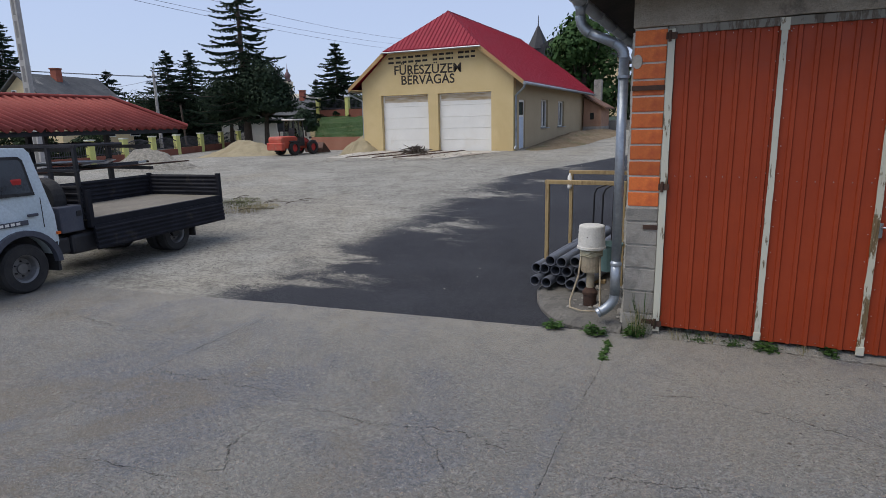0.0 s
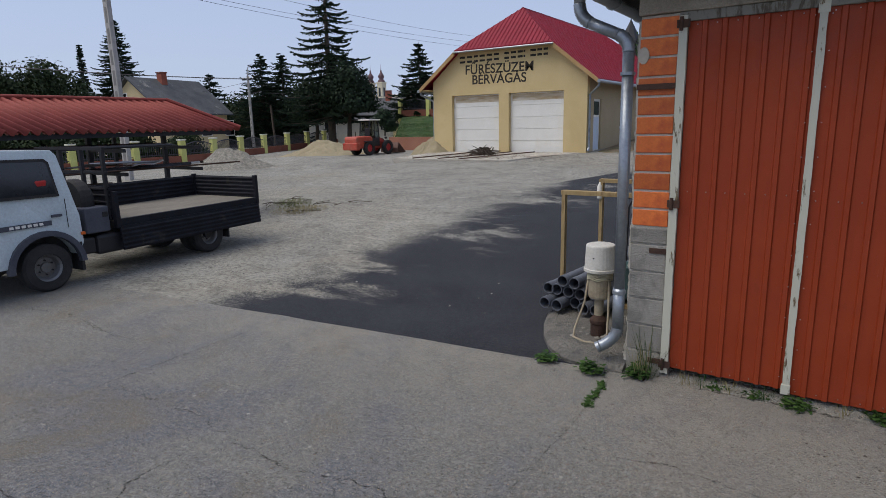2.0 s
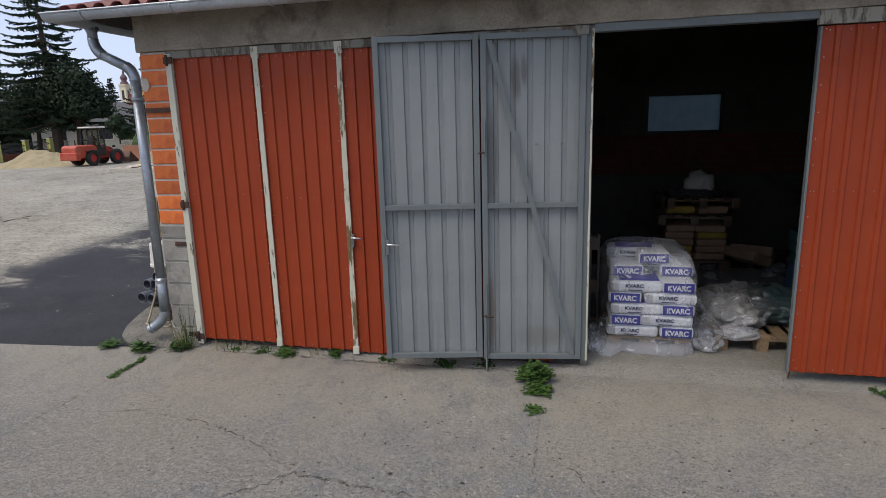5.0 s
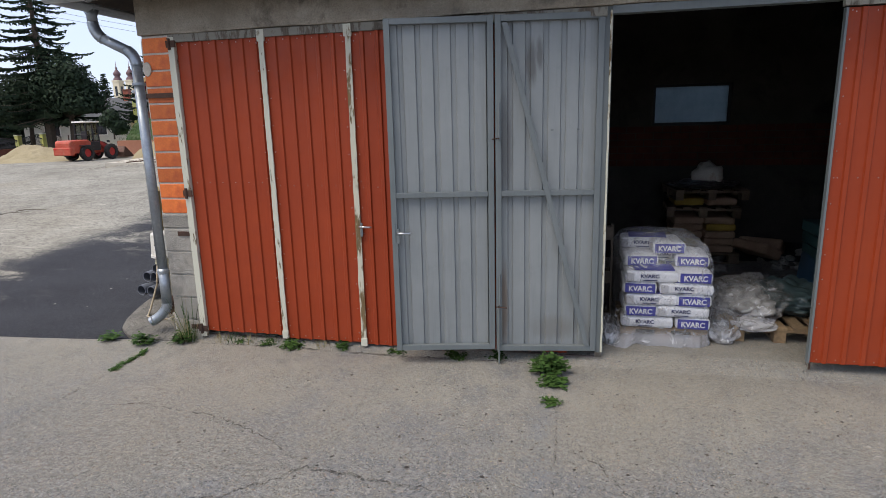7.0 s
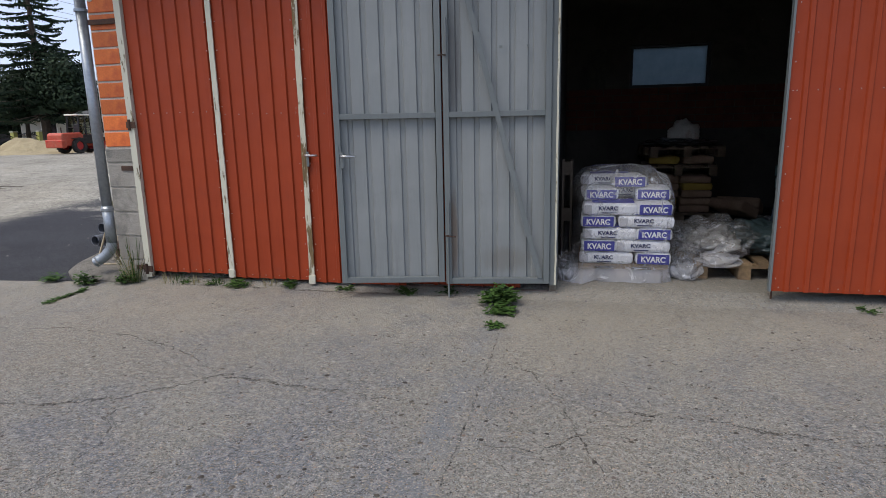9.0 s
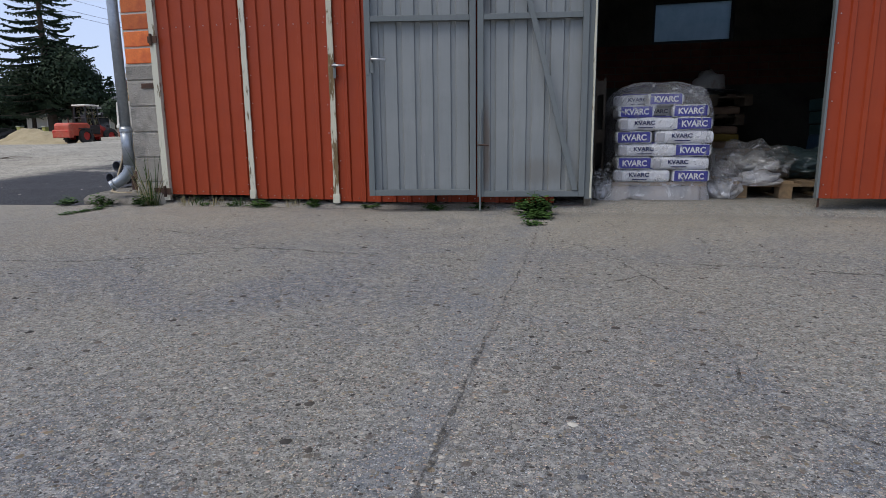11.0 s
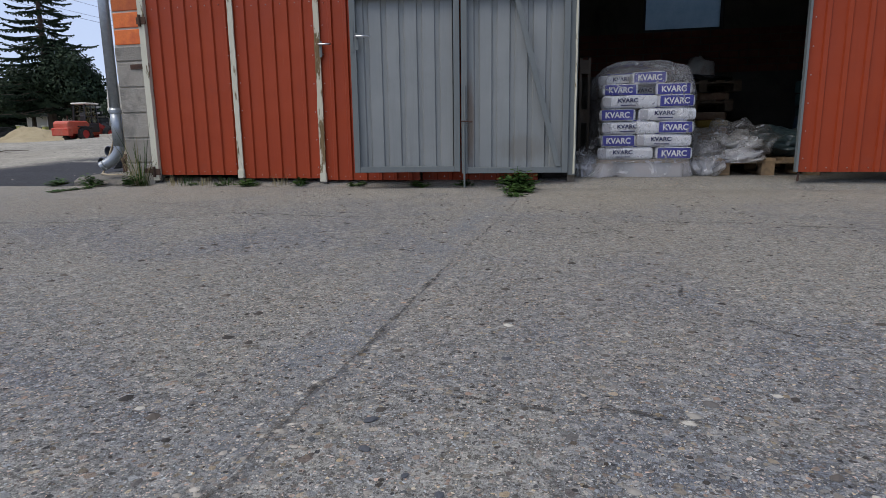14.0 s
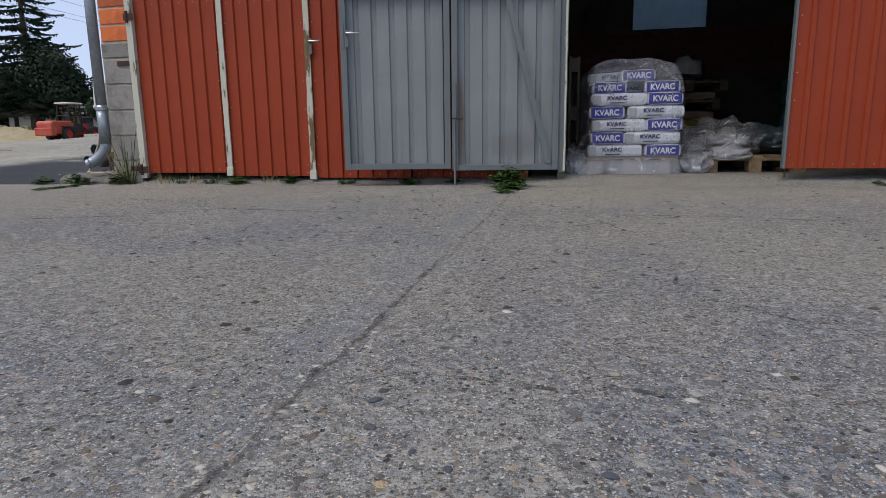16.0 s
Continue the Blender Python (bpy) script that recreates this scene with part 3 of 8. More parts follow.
def build_slabs():
    root = thing("pavement", (0, 0, 0), "weathered exposed aggregate concrete apron with joints", "pavement", kind="structure")
    xj = (-16.0, -12.0, -8.0, -4.12, -0.38, 3.56, 7.5, 11.4, 15.4)
    for i, (a, b) in enumerate(zip(xj, xj[1:])):
        cuts = (-26, -20, -14.5, -9.4 - 0.3 * (i % 3), -4.3 - 0.25 * (i % 2), None)
        for c, d in zip(cuts, cuts[1:]):
            bm, g = bmesh.new(), 0.0005
            x0, x1, y0 = a + g, b - g, c + g
            n = 8
            top = [(x0 + (x1 - x0) * k / n, (slab_front(x0 + (x1 - x0) * k / n) + 0.025 * noise.noise((k * 0.7, i * 3.1, 0)) if d is None else d - g)) for k in range(n + 1)]
            pts = [(x0, y0), (x1, y0)] + top[::-1]
            up = [bm.verts.new((x, y, 0.03)) for x, y in pts]
            dn = [bm.verts.new((x, y, -0.1)) for x, y in pts]
            bm.faces.new(up)
            for k in range(len(pts)):
                bm.faces.new((up[k], up[(k + 1) % len(pts)], dn[(k + 1) % len(pts)], dn[k]))
            link("slab", bm, M_CONC, root)
    # ragged cracks across the slabs and chipped strips along two joints
    rnd = random.Random(5)

    def crack(points, width, stray=0.011):
        bm, line = bmesh.new(), []
        for (xa, ya), (xb, yb) in zip(points, points[1:]):
            k = max(2, int(math.hypot(xb - xa, yb - ya) / 0.05))
            line += [(xa + (xb - xa) * i / k + rnd.gauss(0, stray), ya + (yb - ya) * i / k + rnd.gauss(0, stray)) for i in range(k)]
        line.append(points[-1])
        prev = None
        for i, (x, y) in enumerate(line):
            q, p = line[min(i + 1, len(line) - 1)], line[max(i - 1, 0)]
            d = Vector((q[0] - p[0], q[1] - p[1], 0)).normalized()
            s = Vector((-d.y, d.x, 0)) * width * (rnd.uniform(0.2, 0.85) if rnd.random() < 0.8 else 1.1) * min(1, 4 * i / len(line) + 0.1, 4 * (len(line) - i) / len(line) + 0.1)
            pair = bm.verts.new(Vector((x, y, 0.0335)) + s), bm.verts.new(Vector((x, y, 0.0335)) - s)
            if prev:
                bm.faces.new((prev[0], prev[1], pair[1], pair[0]))
            prev = pair
        link("crack", bm, M_CRACK, root)
    for pts, w in (
        ([(0.7, -2.58), (1.3, -2.5), (1.6, -2.39), (1.87, -2.16), (2.02, -1.97), (2.31, -2.03), (2.96, -2.08), (3.5, -2.17)], 0.0075),
        ([(-0.38, -2.75), (0.37, -2.66), (0.7, -2.58)], 0.005),
        ([(2.02, -1.97), (1.56, -1.68), (1.13, -1.5), (0.4, -1.4), (-0.34, -1.52)], 0.005),
        ([(1.6, -2.39), (1.79, -2.56), (1.93, -2.8), (1.9, -3.3)], 0.0055),
        ([(3.57, -1.44), (3.82, -1.62), (3.98, -1.92), (4.18, -2.05), (4.67, -2.05), (5.13, -2.16), (6.0, -2.2), (7.4, -2.0)], 0.008),
        ([(3.98, -1.92), (4.06, -2.23), (4.2, -2.6)], 0.005),
        ([(3.66, -2.47), (3.93, -2.49), (4.2, -2.21), (4.6, -2.05)], 0.005),
        ([(-2.59, -2.62), (-2.02, -2.67), (-1.75, -2.7), (-1.26, -2.58), (-0.92, -2.57), (-0.68, -2.67), (-0.4, -2.59)], 0.006),
        ([(-4.1, -2.58), (-3.24, -2.57), (-2.79, -2.53), (-2.59, -2.62)], 0.005),
        ([(-3.6, -3.87), (-2.8, -3.76), (-2.55, -3.76), (-2.29, -3.55), (-2.46, -3.32), (-2.51, -2.72)], 0.005),
        ([(-1.32, -2.65), (-1.01, -3.02), (-0.86, -3.28), (-0.8, -3.9)], 0.005),
        ([(-4.1, -1.6), (-5.2, -1.9), (-6.6, -1.75), (-8.0, -2.1)], 0.005),
        ([(4.38, -3.08), (4.24, -3.37), (4.22, -3.55), (4.38, -3.69), (4.6, -3.85), (5.1, -3.9)], 0.0035),
        ([(3.6, -4.15), (3.9, -4.14), (4.14, -4.14), (4.39, -4.1), (4.9, -4.2)], 0.003),
        ([(3.56, -0.35), (3.556, -1.2), (3.564, -2.0), (3.56, -3.2), (3.564, -4.0), (3.56, -5.4)], 0.0034),
        ([(-0.38, -0.4), (-0.37, -1.2), (-0.4, -2.4), (-0.38, -4.2)], 0.0034),
        ([(-4.12, -0.55), (-4.13, -1.6), (-4.11, -3.6)], 0.0034),
        ([(0.0, -0.12), (0.9, -0.1), (2.2, -0.14), (3.3, -0.09)], 0.012),
    ):
        crack(pts, w * 2.0, 0.005 if w == 0.0034 else 0.015)


build_ground()
build_slabs()


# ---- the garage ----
# bare block with the bay's indoor shade put into its dark colour
M_DIMBLOCK = worn("shade_darkened_block", (0.06, 0.054, 0.046), (0.1, 0.09, 0.078), 0.95, big=1.5, fine=40, stain=(0.03, 0.027, 0.023), stain_scale=1.2, relief=0.5)
GX1 = 11.6  # its far end
EAVE = -0.4  # front edge of its roof


def build_garage_shell():
    # pier of bricks on concrete blocks at the corner
    pier = thing("wall_pier", (0, 0, 0), "orange brick pier on grey concrete blocks at the garage corner", "wall", kind="structure")
    bm = boxes((-0.322, -0.036, -0.022, 0.23, 0.0, 2.985))
    part("mortar", bm, M_MORTAR, pier)
    bm = bmesh.new()
    box(bm, -0.142, 0.142, -0.126, 0.126, -0.066, 0.066, 0.005)
    brick = bpy.data.meshes.new("brick")
    bmesh.ops.recalc_face_normals(bm, faces=bm.faces)
    bm.to_mesh(brick)
    bm.free()
    brick.materials.append(M_BRICK)
    rnd = random.Random(3)
    for k in range(11):
        piece("brick", brick, (-0.18 + rnd.uniform(-0.004, 0.004), 0.092 + rnd.uniform(-0.003, 0.004), 1.325 + 0.15 * k + 0.075), pier, rnd.uniform(-0.01, 0.01))
    for z0, z1, dx in ((0.03, 0.235, 0.0), (0.247, 0.47, 0.004), (0.482, 0.705, -0.004), (0.717, 0.94, 0.003), (0.952, 1.175, 0.0), (1.187, 1.312, -0.006)):
        part("block", boxes((-0.327 + dx, -0.034 + dx * 0.3, -0.04, 0.22, z0, z1), bevel=0.008), M_BLOCK, pier)
    # ragged mortar squeezed out down the outer edge
    bm, rows = bmesh.new(), []
    for k in range(150):
        z = 0.12 + k * 0.019
        w = 0.012 + 0.022 * max(0.0, noise.noise((z * 3.1, 0, 0)) + 0.35) + 0.012 * noise.noise((z * 19, 5, 0)) + rnd.uniform(0, 0.005)
        f = -0.03 - 0.012 * noise.noise((z * 11, 9, 0))
        rows.append([bm.verts.new(p) for p in ((-0.3, f + 0.012, z), (-0.318 - w * 0.5, f, z), (-0.322 - w, f + 0.02, z), (-0.318 - w * 0.7, 0.04, z), (-0.31, 0.06, z))])
    for a, b in zip(rows, rows[1:]):
        for q in range(4):
            bm.faces.new((a[q], a[q + 1], b[q + 1], b[q]))
    part("mortar_edge", bm, M_MORTAR, pier)
    # side wall, back wall, far wall
    tagged(link("wall_west", boxes((-0.318, -0.06, 0.232, 5.2, 0.0, 3.0)), M_BLOCK), "grey concrete block side wall of the garage", "wall", kind="structure")
    back = bmesh.new()
    for d in ((5.93, GX1, 4.95, 5.2, 0.0, 4.86), (4.79, 5.93, 4.95, 5.2, 0.0, 1.99), (4.79, 5.93, 4.95, 5.2, 2.61, 4.86)):
        box(back, *d)
    low = [[back.verts.new((x, y, z)) for x, z in ((-0.318, 0.0), (4.79, 0.0), (4.79, 4.8), (-0.318, 3.35))] for y in (4.95, 5.2)]
    back.faces.new(low[0])
    back.faces.new(low[1])
    for k in range(4):
        back.faces.new((low[0][k], low[0][(k + 1) % 4], low[1][(k + 1) % 4], low[1][k]))
    bw = tagged(link("wall_north", back, M_DIMBLOCK), "dark block and brick back wall with a small window", "wall", kind="structure")
    bm = bmesh.new()
    for r in range(6):
        for k in range(26):
            x = 3.2 + k * 0.27 + (r % 2) * 0.13
            z = 1.36 + r * 0.105
            if x < 9.5 and not (4.7 < x < 6.05 and z > 1.9):
                box(bm, x, x + 0.255, 4.93, 4.955, z, z + 0.092)
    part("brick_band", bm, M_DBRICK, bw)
    tagged(link("wall_east", prism([(0.0, 0.0), (4.95, 0.0), (4.95, 4.8), (0.0, 3.4)], GX1 - 0.26, GX1, "x"), M_DIMBLOCK), "grey block end wall", "wall", kind="structure")
    tagged(link("wall_partition", prism([(0.24, 0.0), (4.95, 0.0), (4.95, 4.5), (0.24, 3.5)], 3.62, 3.84, "x"), M_DIMBLOCK), "grey block partition between the garage bays", "wall", kind="structure")
    tagged(link("floor", boxes((-0.06, GX1 - 0.26, 0.12, 4.95, -0.1, 0.093)), M_CONC), "dusty bare concrete garage floor", "floor", kind="structure")
    tagged(link("trim_threshold", prism([(-0.1, -0.1), (0.1195, -0.1), (0.1195, 0.0925), (0.05, 0.075), (-0.1, 0.0305)], -0.03, GX1 - 0.3, "x"), M_CONC), "worn sloping concrete threshold between apron and garage floor", "threshold", kind="structure")
    # beam over the doors
    bm = bmesh.new()
    box(bm, -0.335, GX1, -0.06, 0.24, 2.99, 3.34, 0.006)
    bmesh.ops.subdivide_edges(bm, edges=[e for e in bm.edges if e.calc_length() > 3], cuts=90)
    for v in bm.verts:
        v.co += Vector((0, 0.012, 0.012)) * noise.noise(v.co * 2.3)
    tagged(link("lintel_beam", bm, M_BEAM), "rough stained concrete beam over the garage doors", "beam", kind="structure")
    # hipped roof of profiled sheet
    slope = math.tan(radians(16))

    def profiled(u0, u1, run, place):
        """Waves from eave to ridge, cut off along the hip where the two slopes meet."""
        bm, line, u = bmesh.new(), [], u0
        while u < u1:
            for du, dz in ((0, 0), (0.045, 0.0), (0.075, 0.032), (0.115, 0.038), (0.155, 0.032)):
                line.append((u + du, dz))
            u += 0.185
        grid = []
        for k in range(int(run / 0.3) + 1):
            d = 0.3 * k
            grid.append([bm.verts.new(place(max(u, u0 + d), d, 3.345 + d * slope + dz)) for u, dz in line])
        for a, b in zip(grid, grid[1:]):
            for q in range(len(line) - 1):
                bm.faces.new((a[q], a[q + 1], b[q + 1], b[q]))
        bmesh.ops.remove_doubles(bm, verts=bm.verts, dist=0.001)
        return bm
    for name, bm, label in (("roof", profiled(-0.86, GX1 + 0.4, 6.0, lambda u, d, z: (u, EAVE + d, z)), "dark red profiled sheet roof of the garage"),
                            ("roof_hip", profiled(EAVE, 6.0, 5.4, lambda u, d, z: (-0.86 + d, u, z)), "dark red profiled hip slope of the garage roof")):
        ob = tagged(link(name, bm, M_RTILE, smooth=True), label, "roof", kind="structure")
        ob.modifiers.new("thickness", "SOLIDIFY").thickness = 0.006
    bm = bmesh.new()
    c = [(-0.8, EAVE + 0.06, 3.32), (GX1 + 0.2, EAVE + 0.06, 3.32), (GX1 + 0.2, 5.5, 3.32 + (5.44 - EAVE) * slope), (-0.86 + 5.44 - EAVE, 5.5, 3.32 + (5.44 - EAVE) * slope), (-0.8, 5.5, 3.32)]
    top, low = [bm.verts.new((x, y, z)) for x, y, z in c], [bm.verts.new((x, y, z - 0.025)) for x, y, z in c]
    for f in ((0, 1, 2, 3), (0, 3, 4)):
        bm.faces.new([top[q] for q in f])
        bm.faces.new([low[q] for q in f])
    for q in range(5):
        bm.faces.new((top[q], top[(q + 1) % 5], low[(q + 1) % 5], low[q]))
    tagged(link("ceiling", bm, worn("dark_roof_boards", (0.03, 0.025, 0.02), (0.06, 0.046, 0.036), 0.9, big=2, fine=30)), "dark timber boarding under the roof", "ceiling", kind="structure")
    tagged(link("wall_gable", boxes((-0.318, -0.1, 0.245, 5.2, 3.002, 3.3)), M_BLOCK), "grey block wall up to the eave", "wall", kind="structure")
    tagged(link("wall_over_beam", boxes((-0.1, GX1 - 0.26, 0.1, 0.22, 3.33, 3.44)), M_BEAM), "concrete above the beam up to the roof boards", "wall", kind="structure")
    # sill kerb below the doors
    bm = bmesh.new()
    box(bm, 0.02, 3.84, 0.02, 0.2, -0.05, 0.075, 0.01)
    tagged(link("trim_sill", bm, worn("crumbling_sill", (0.16, 0.12, 0.1), (0.25, 0.2, 0.17), 0.95, big=6, fine=50, relief=0.8, dist=0.02)), "crumbling concrete sill below the doors", "sill", kind="structure")


def build_gutter():
    for name, at, rz, lo, hi, label in (("gutter", (0, EAVE - 0.07, 3.3), 0, -0.88, GX1 + 0.2, "half-round zinc gutter along the garage eave"),
                                        ("gutter", (-0.84, 0, 3.297), 90, EAVE - 0.06, 5.4, "half-round zinc gutter along the side eave")):
        g = thing(name, at, label, "gutter", "gutters", rz=rz)
        bm = bmesh.new()
        rings = []
        for x in np.linspace(lo, hi, 60):
            rings.append([bm.verts.new((x, 0.07 * math.cos(math.pi + math.pi * k / 10), 0.07 * math.sin(math.pi + math.pi * k / 10))) for k in range(11)])
        for a, b in zip(rings, rings[1:]):
            for i in range(10):
                bm.faces.new((a[i], a[i + 1], b[i + 1], b[i]))
        ch = part("channel", bm, M_GUTTER, g, smooth=True)
        ch.modifiers.new("thickness", "SOLIDIFY").thickness = 0.003
        s = -1 if rz == 0 else 1
        part("bead", rod([(lo, s * 0.073, 0), (hi, s * 0.073, 0)], 0.009, 8), M_GUTTER, g)
        bm = lathe([(0, 0), (0.07, 0), (0.07, 0.004), (0, 0.004)], 20, pose(lo, 0, 0, 0, 90, 0))
        for v in bm.verts:
            v.co.z = min(v.co.z, 0.0)
        part("end_cap", bm, M_GUTTER, g)
        for x in np.arange(lo + 0.42, hi, 0.9):
            arc = [(x, 0.076 * math.cos(math.pi + math.pi * k / 10), 0.077 * math.sin(math.pi + math.pi * k / 10)) for k in range(11)]
            part("bracket", rod(arc, 0.007, 6), M_GUTTER, g)
    d = thing("downpipe", (-0.415, -0.02, 0.03), "round zinc downpipe with ribbed elbows beside the brick pier", "downpipe")
    def bend(a, b, c, k=9):
        a, b, c = Vector(a), Vector(b), Vector(c)
        return [a.lerp(b, i / k).lerp(b.lerp(c, i / k), i / k) for i in range(k + 1)]
    r = 0.047
    off = Vector((-0.415, -0.02, 0.03))
    P = lambda x, y, z: Vector((x, y, z)) - off
    top = bend(P(-0.84, -0.01, 3.15), P(-0.84, -0.01, 3.04), P(-0.74, -0.012, 2.985))
    low = bend(P(-0.5, -0.018, 2.872), P(-0.415, -0.02, 2.83), P(-0.415, -0.02, 2.73))
    part("outlet", rod([P(-0.84, -0.01, 3.25), P(-0.84, -0.01, 3.2), P(-0.84, -0.01, 3.13)], [r * 1.5, r, r]), M_ZINC, d, smooth=True)
    def elbow(pts):
        line = []
        for a, b in zip(pts, pts[1:]):
            line += [a, a.lerp(b, 0.5)]
        line.append(pts[-1])
        rs = [r * (1.14 if i % 2 else 0.97) for i in range(len(line))]
        return tube(bmesh.new(), line, rs, 16)
    part("elbow", elbow(top), M_ZINC, d, smooth=True)
    part("slanted_pipe", rod([top[-1], low[0]], r, 18), M_ZINC, d, smooth=True)
    part("elbow", elbow(low), M_ZINC, d, smooth=True)
    part("upright_pipe", rod([low[-1], P(-0.415, -0.02, 0.76)], r, 18), M_ZINC, d, smooth=True)
    part("upright_pipe", rod([P(-0.415, -0.02, 0.765), P(-0.415, -0.02, 0.4)], r * 1.07, 18), M_ZINC, d, smooth=True)
    toe = bend(P(-0.415, -0.02, 0.41), P(-0.415, -0.02, 0.3), P(-0.55, -0.08, 0.225))
    part("elbow", elbow(toe), M_ZINC, d, smooth=True)
    e = toe[-1] - toe[-2]
    part("spout", rod([toe[-1], toe[-1] + e.normalized() * 0.03], r * 1.06, 16, closed_ends=False), M_ZINC, d, smooth=True)
    for z in (2.55, 0.72):
        part("clamp", lathe([(r, 0), (r + 0.012, 0), (r + 0.012, 0.025), (r, 0.025)], 18, pose(0, 0, z - 0.03)), M_ZINC, d)


SCREW = None


def screws(parent, places):
    global SCREW
    if SCREW is None:
        bm = bmesh.new()
        bmesh.ops.create_cone(bm, cap_ends=True, segments=8, radius1=0.0045, radius2=0.003, depth=0.004, matrix=Matrix.Rotation(radians(90), 4, "X"))
        SCREW = bpy.data.meshes.new("screw")
        bm.to_mesh(SCREW)
        bm.free()
        SCREW.materials.append(M_STEEL)
    for x, y, z in places:
        piece("screw", SCREW, (x, y, z), parent)


def lath(x, z0, z1, y, w=0.05, t=0.012, cuts=26, seed=0):
    """A worn upright lath with chipped edges."""
    bm = bmesh.new()
    box(bm, x - w / 2, x + w / 2, y - t, y, z0, z1)
    bmesh.ops.subdivide_edges(bm, edges=[e for e in bm.edges if e.calc_length() > 1], cuts=cuts)
    for v in bm.verts:
        v.co.x += 0.005 * noise.noise((seed + v.co.z * 7, v.co.x * 30, 0))
    return bm


def lever(parent, x, y, z, side=1, rot=0):
    h = part("handle", rod([(x, y, z), (x, y - 0.05, z), (x + 0.012 * side, y - 0.058, z), (x + 0.115 * side, y - 0.055, z - 0.003)], 0.009, 10), M_STEEL, parent, "bright steel lever handle", True)
    part("escutcheon", boxes((x - 0.013, x + 0.013, y - 0.006, y, z - 0.1, z + 0.03), bevel=0.003), M_FRAME, h)
    return h


def red_leaf(x0, x1, z0, z1, lath_at, label, handle=None, y=-0.02):
    d = thing("garage_door_leaf", (x0, y, z0), label, "door", "garage door leaves")
    part("sheet", ribbed(0.0, x1 - x0, 0.0, z1 - z0), M_RED, d)
    for zz in (0.02, z1 - z0 - 0.07):
        part("frame_rail", boxes((0, x1 - x0, 0.006, 0.045, zz, zz + 0.05)), M_RUST, d)
    if lath_at is not None:
        part("cover_lath", lath(lath_at - x0, -0.03, z1 - z0 + 0.05, -0.014, 0.05, 0.012, seed=x0 * 9), M_PEELWORN if handle else M_PEEL, d, "pale green lath with flaking paint")
        part("lath_cap", boxes((lath_at - x0 - 0.035, lath_at - x0 + 0.035, -0.032, -0.012, z1 - z0 - 0.04, z1 - z0 + 0.06)), M_PEEL, d)
        part("floor_bolt", boxes((lath_at - x0 - 0.032, lath_at - x0 + 0.032, -0.034, -0.012, -0.03, 0.05), bevel=0.004), M_PEEL, d)
        screws(d, [(lath_at - x0 + s * 0.05, -0.017, z) for z in np.arange(0.1, z1 - z0, 0.24) for s in (-1, 1)])
    screws(d, [(u, -0.004, 1.5) for u in np.arange(0.06, x1 - x0, 0.137)] + [(u, -0.004, z1 - z0 - 0.03) for u in np.arange(0.06, x1 - x0, 0.137)] + [(u, -0.004, 0.03) for u in np.arange(0.06, x1 - x0, 0.137)])
    if handle:
        lever(d, handle[0] - x0, -0.03, handle[1] - z0)
    return d


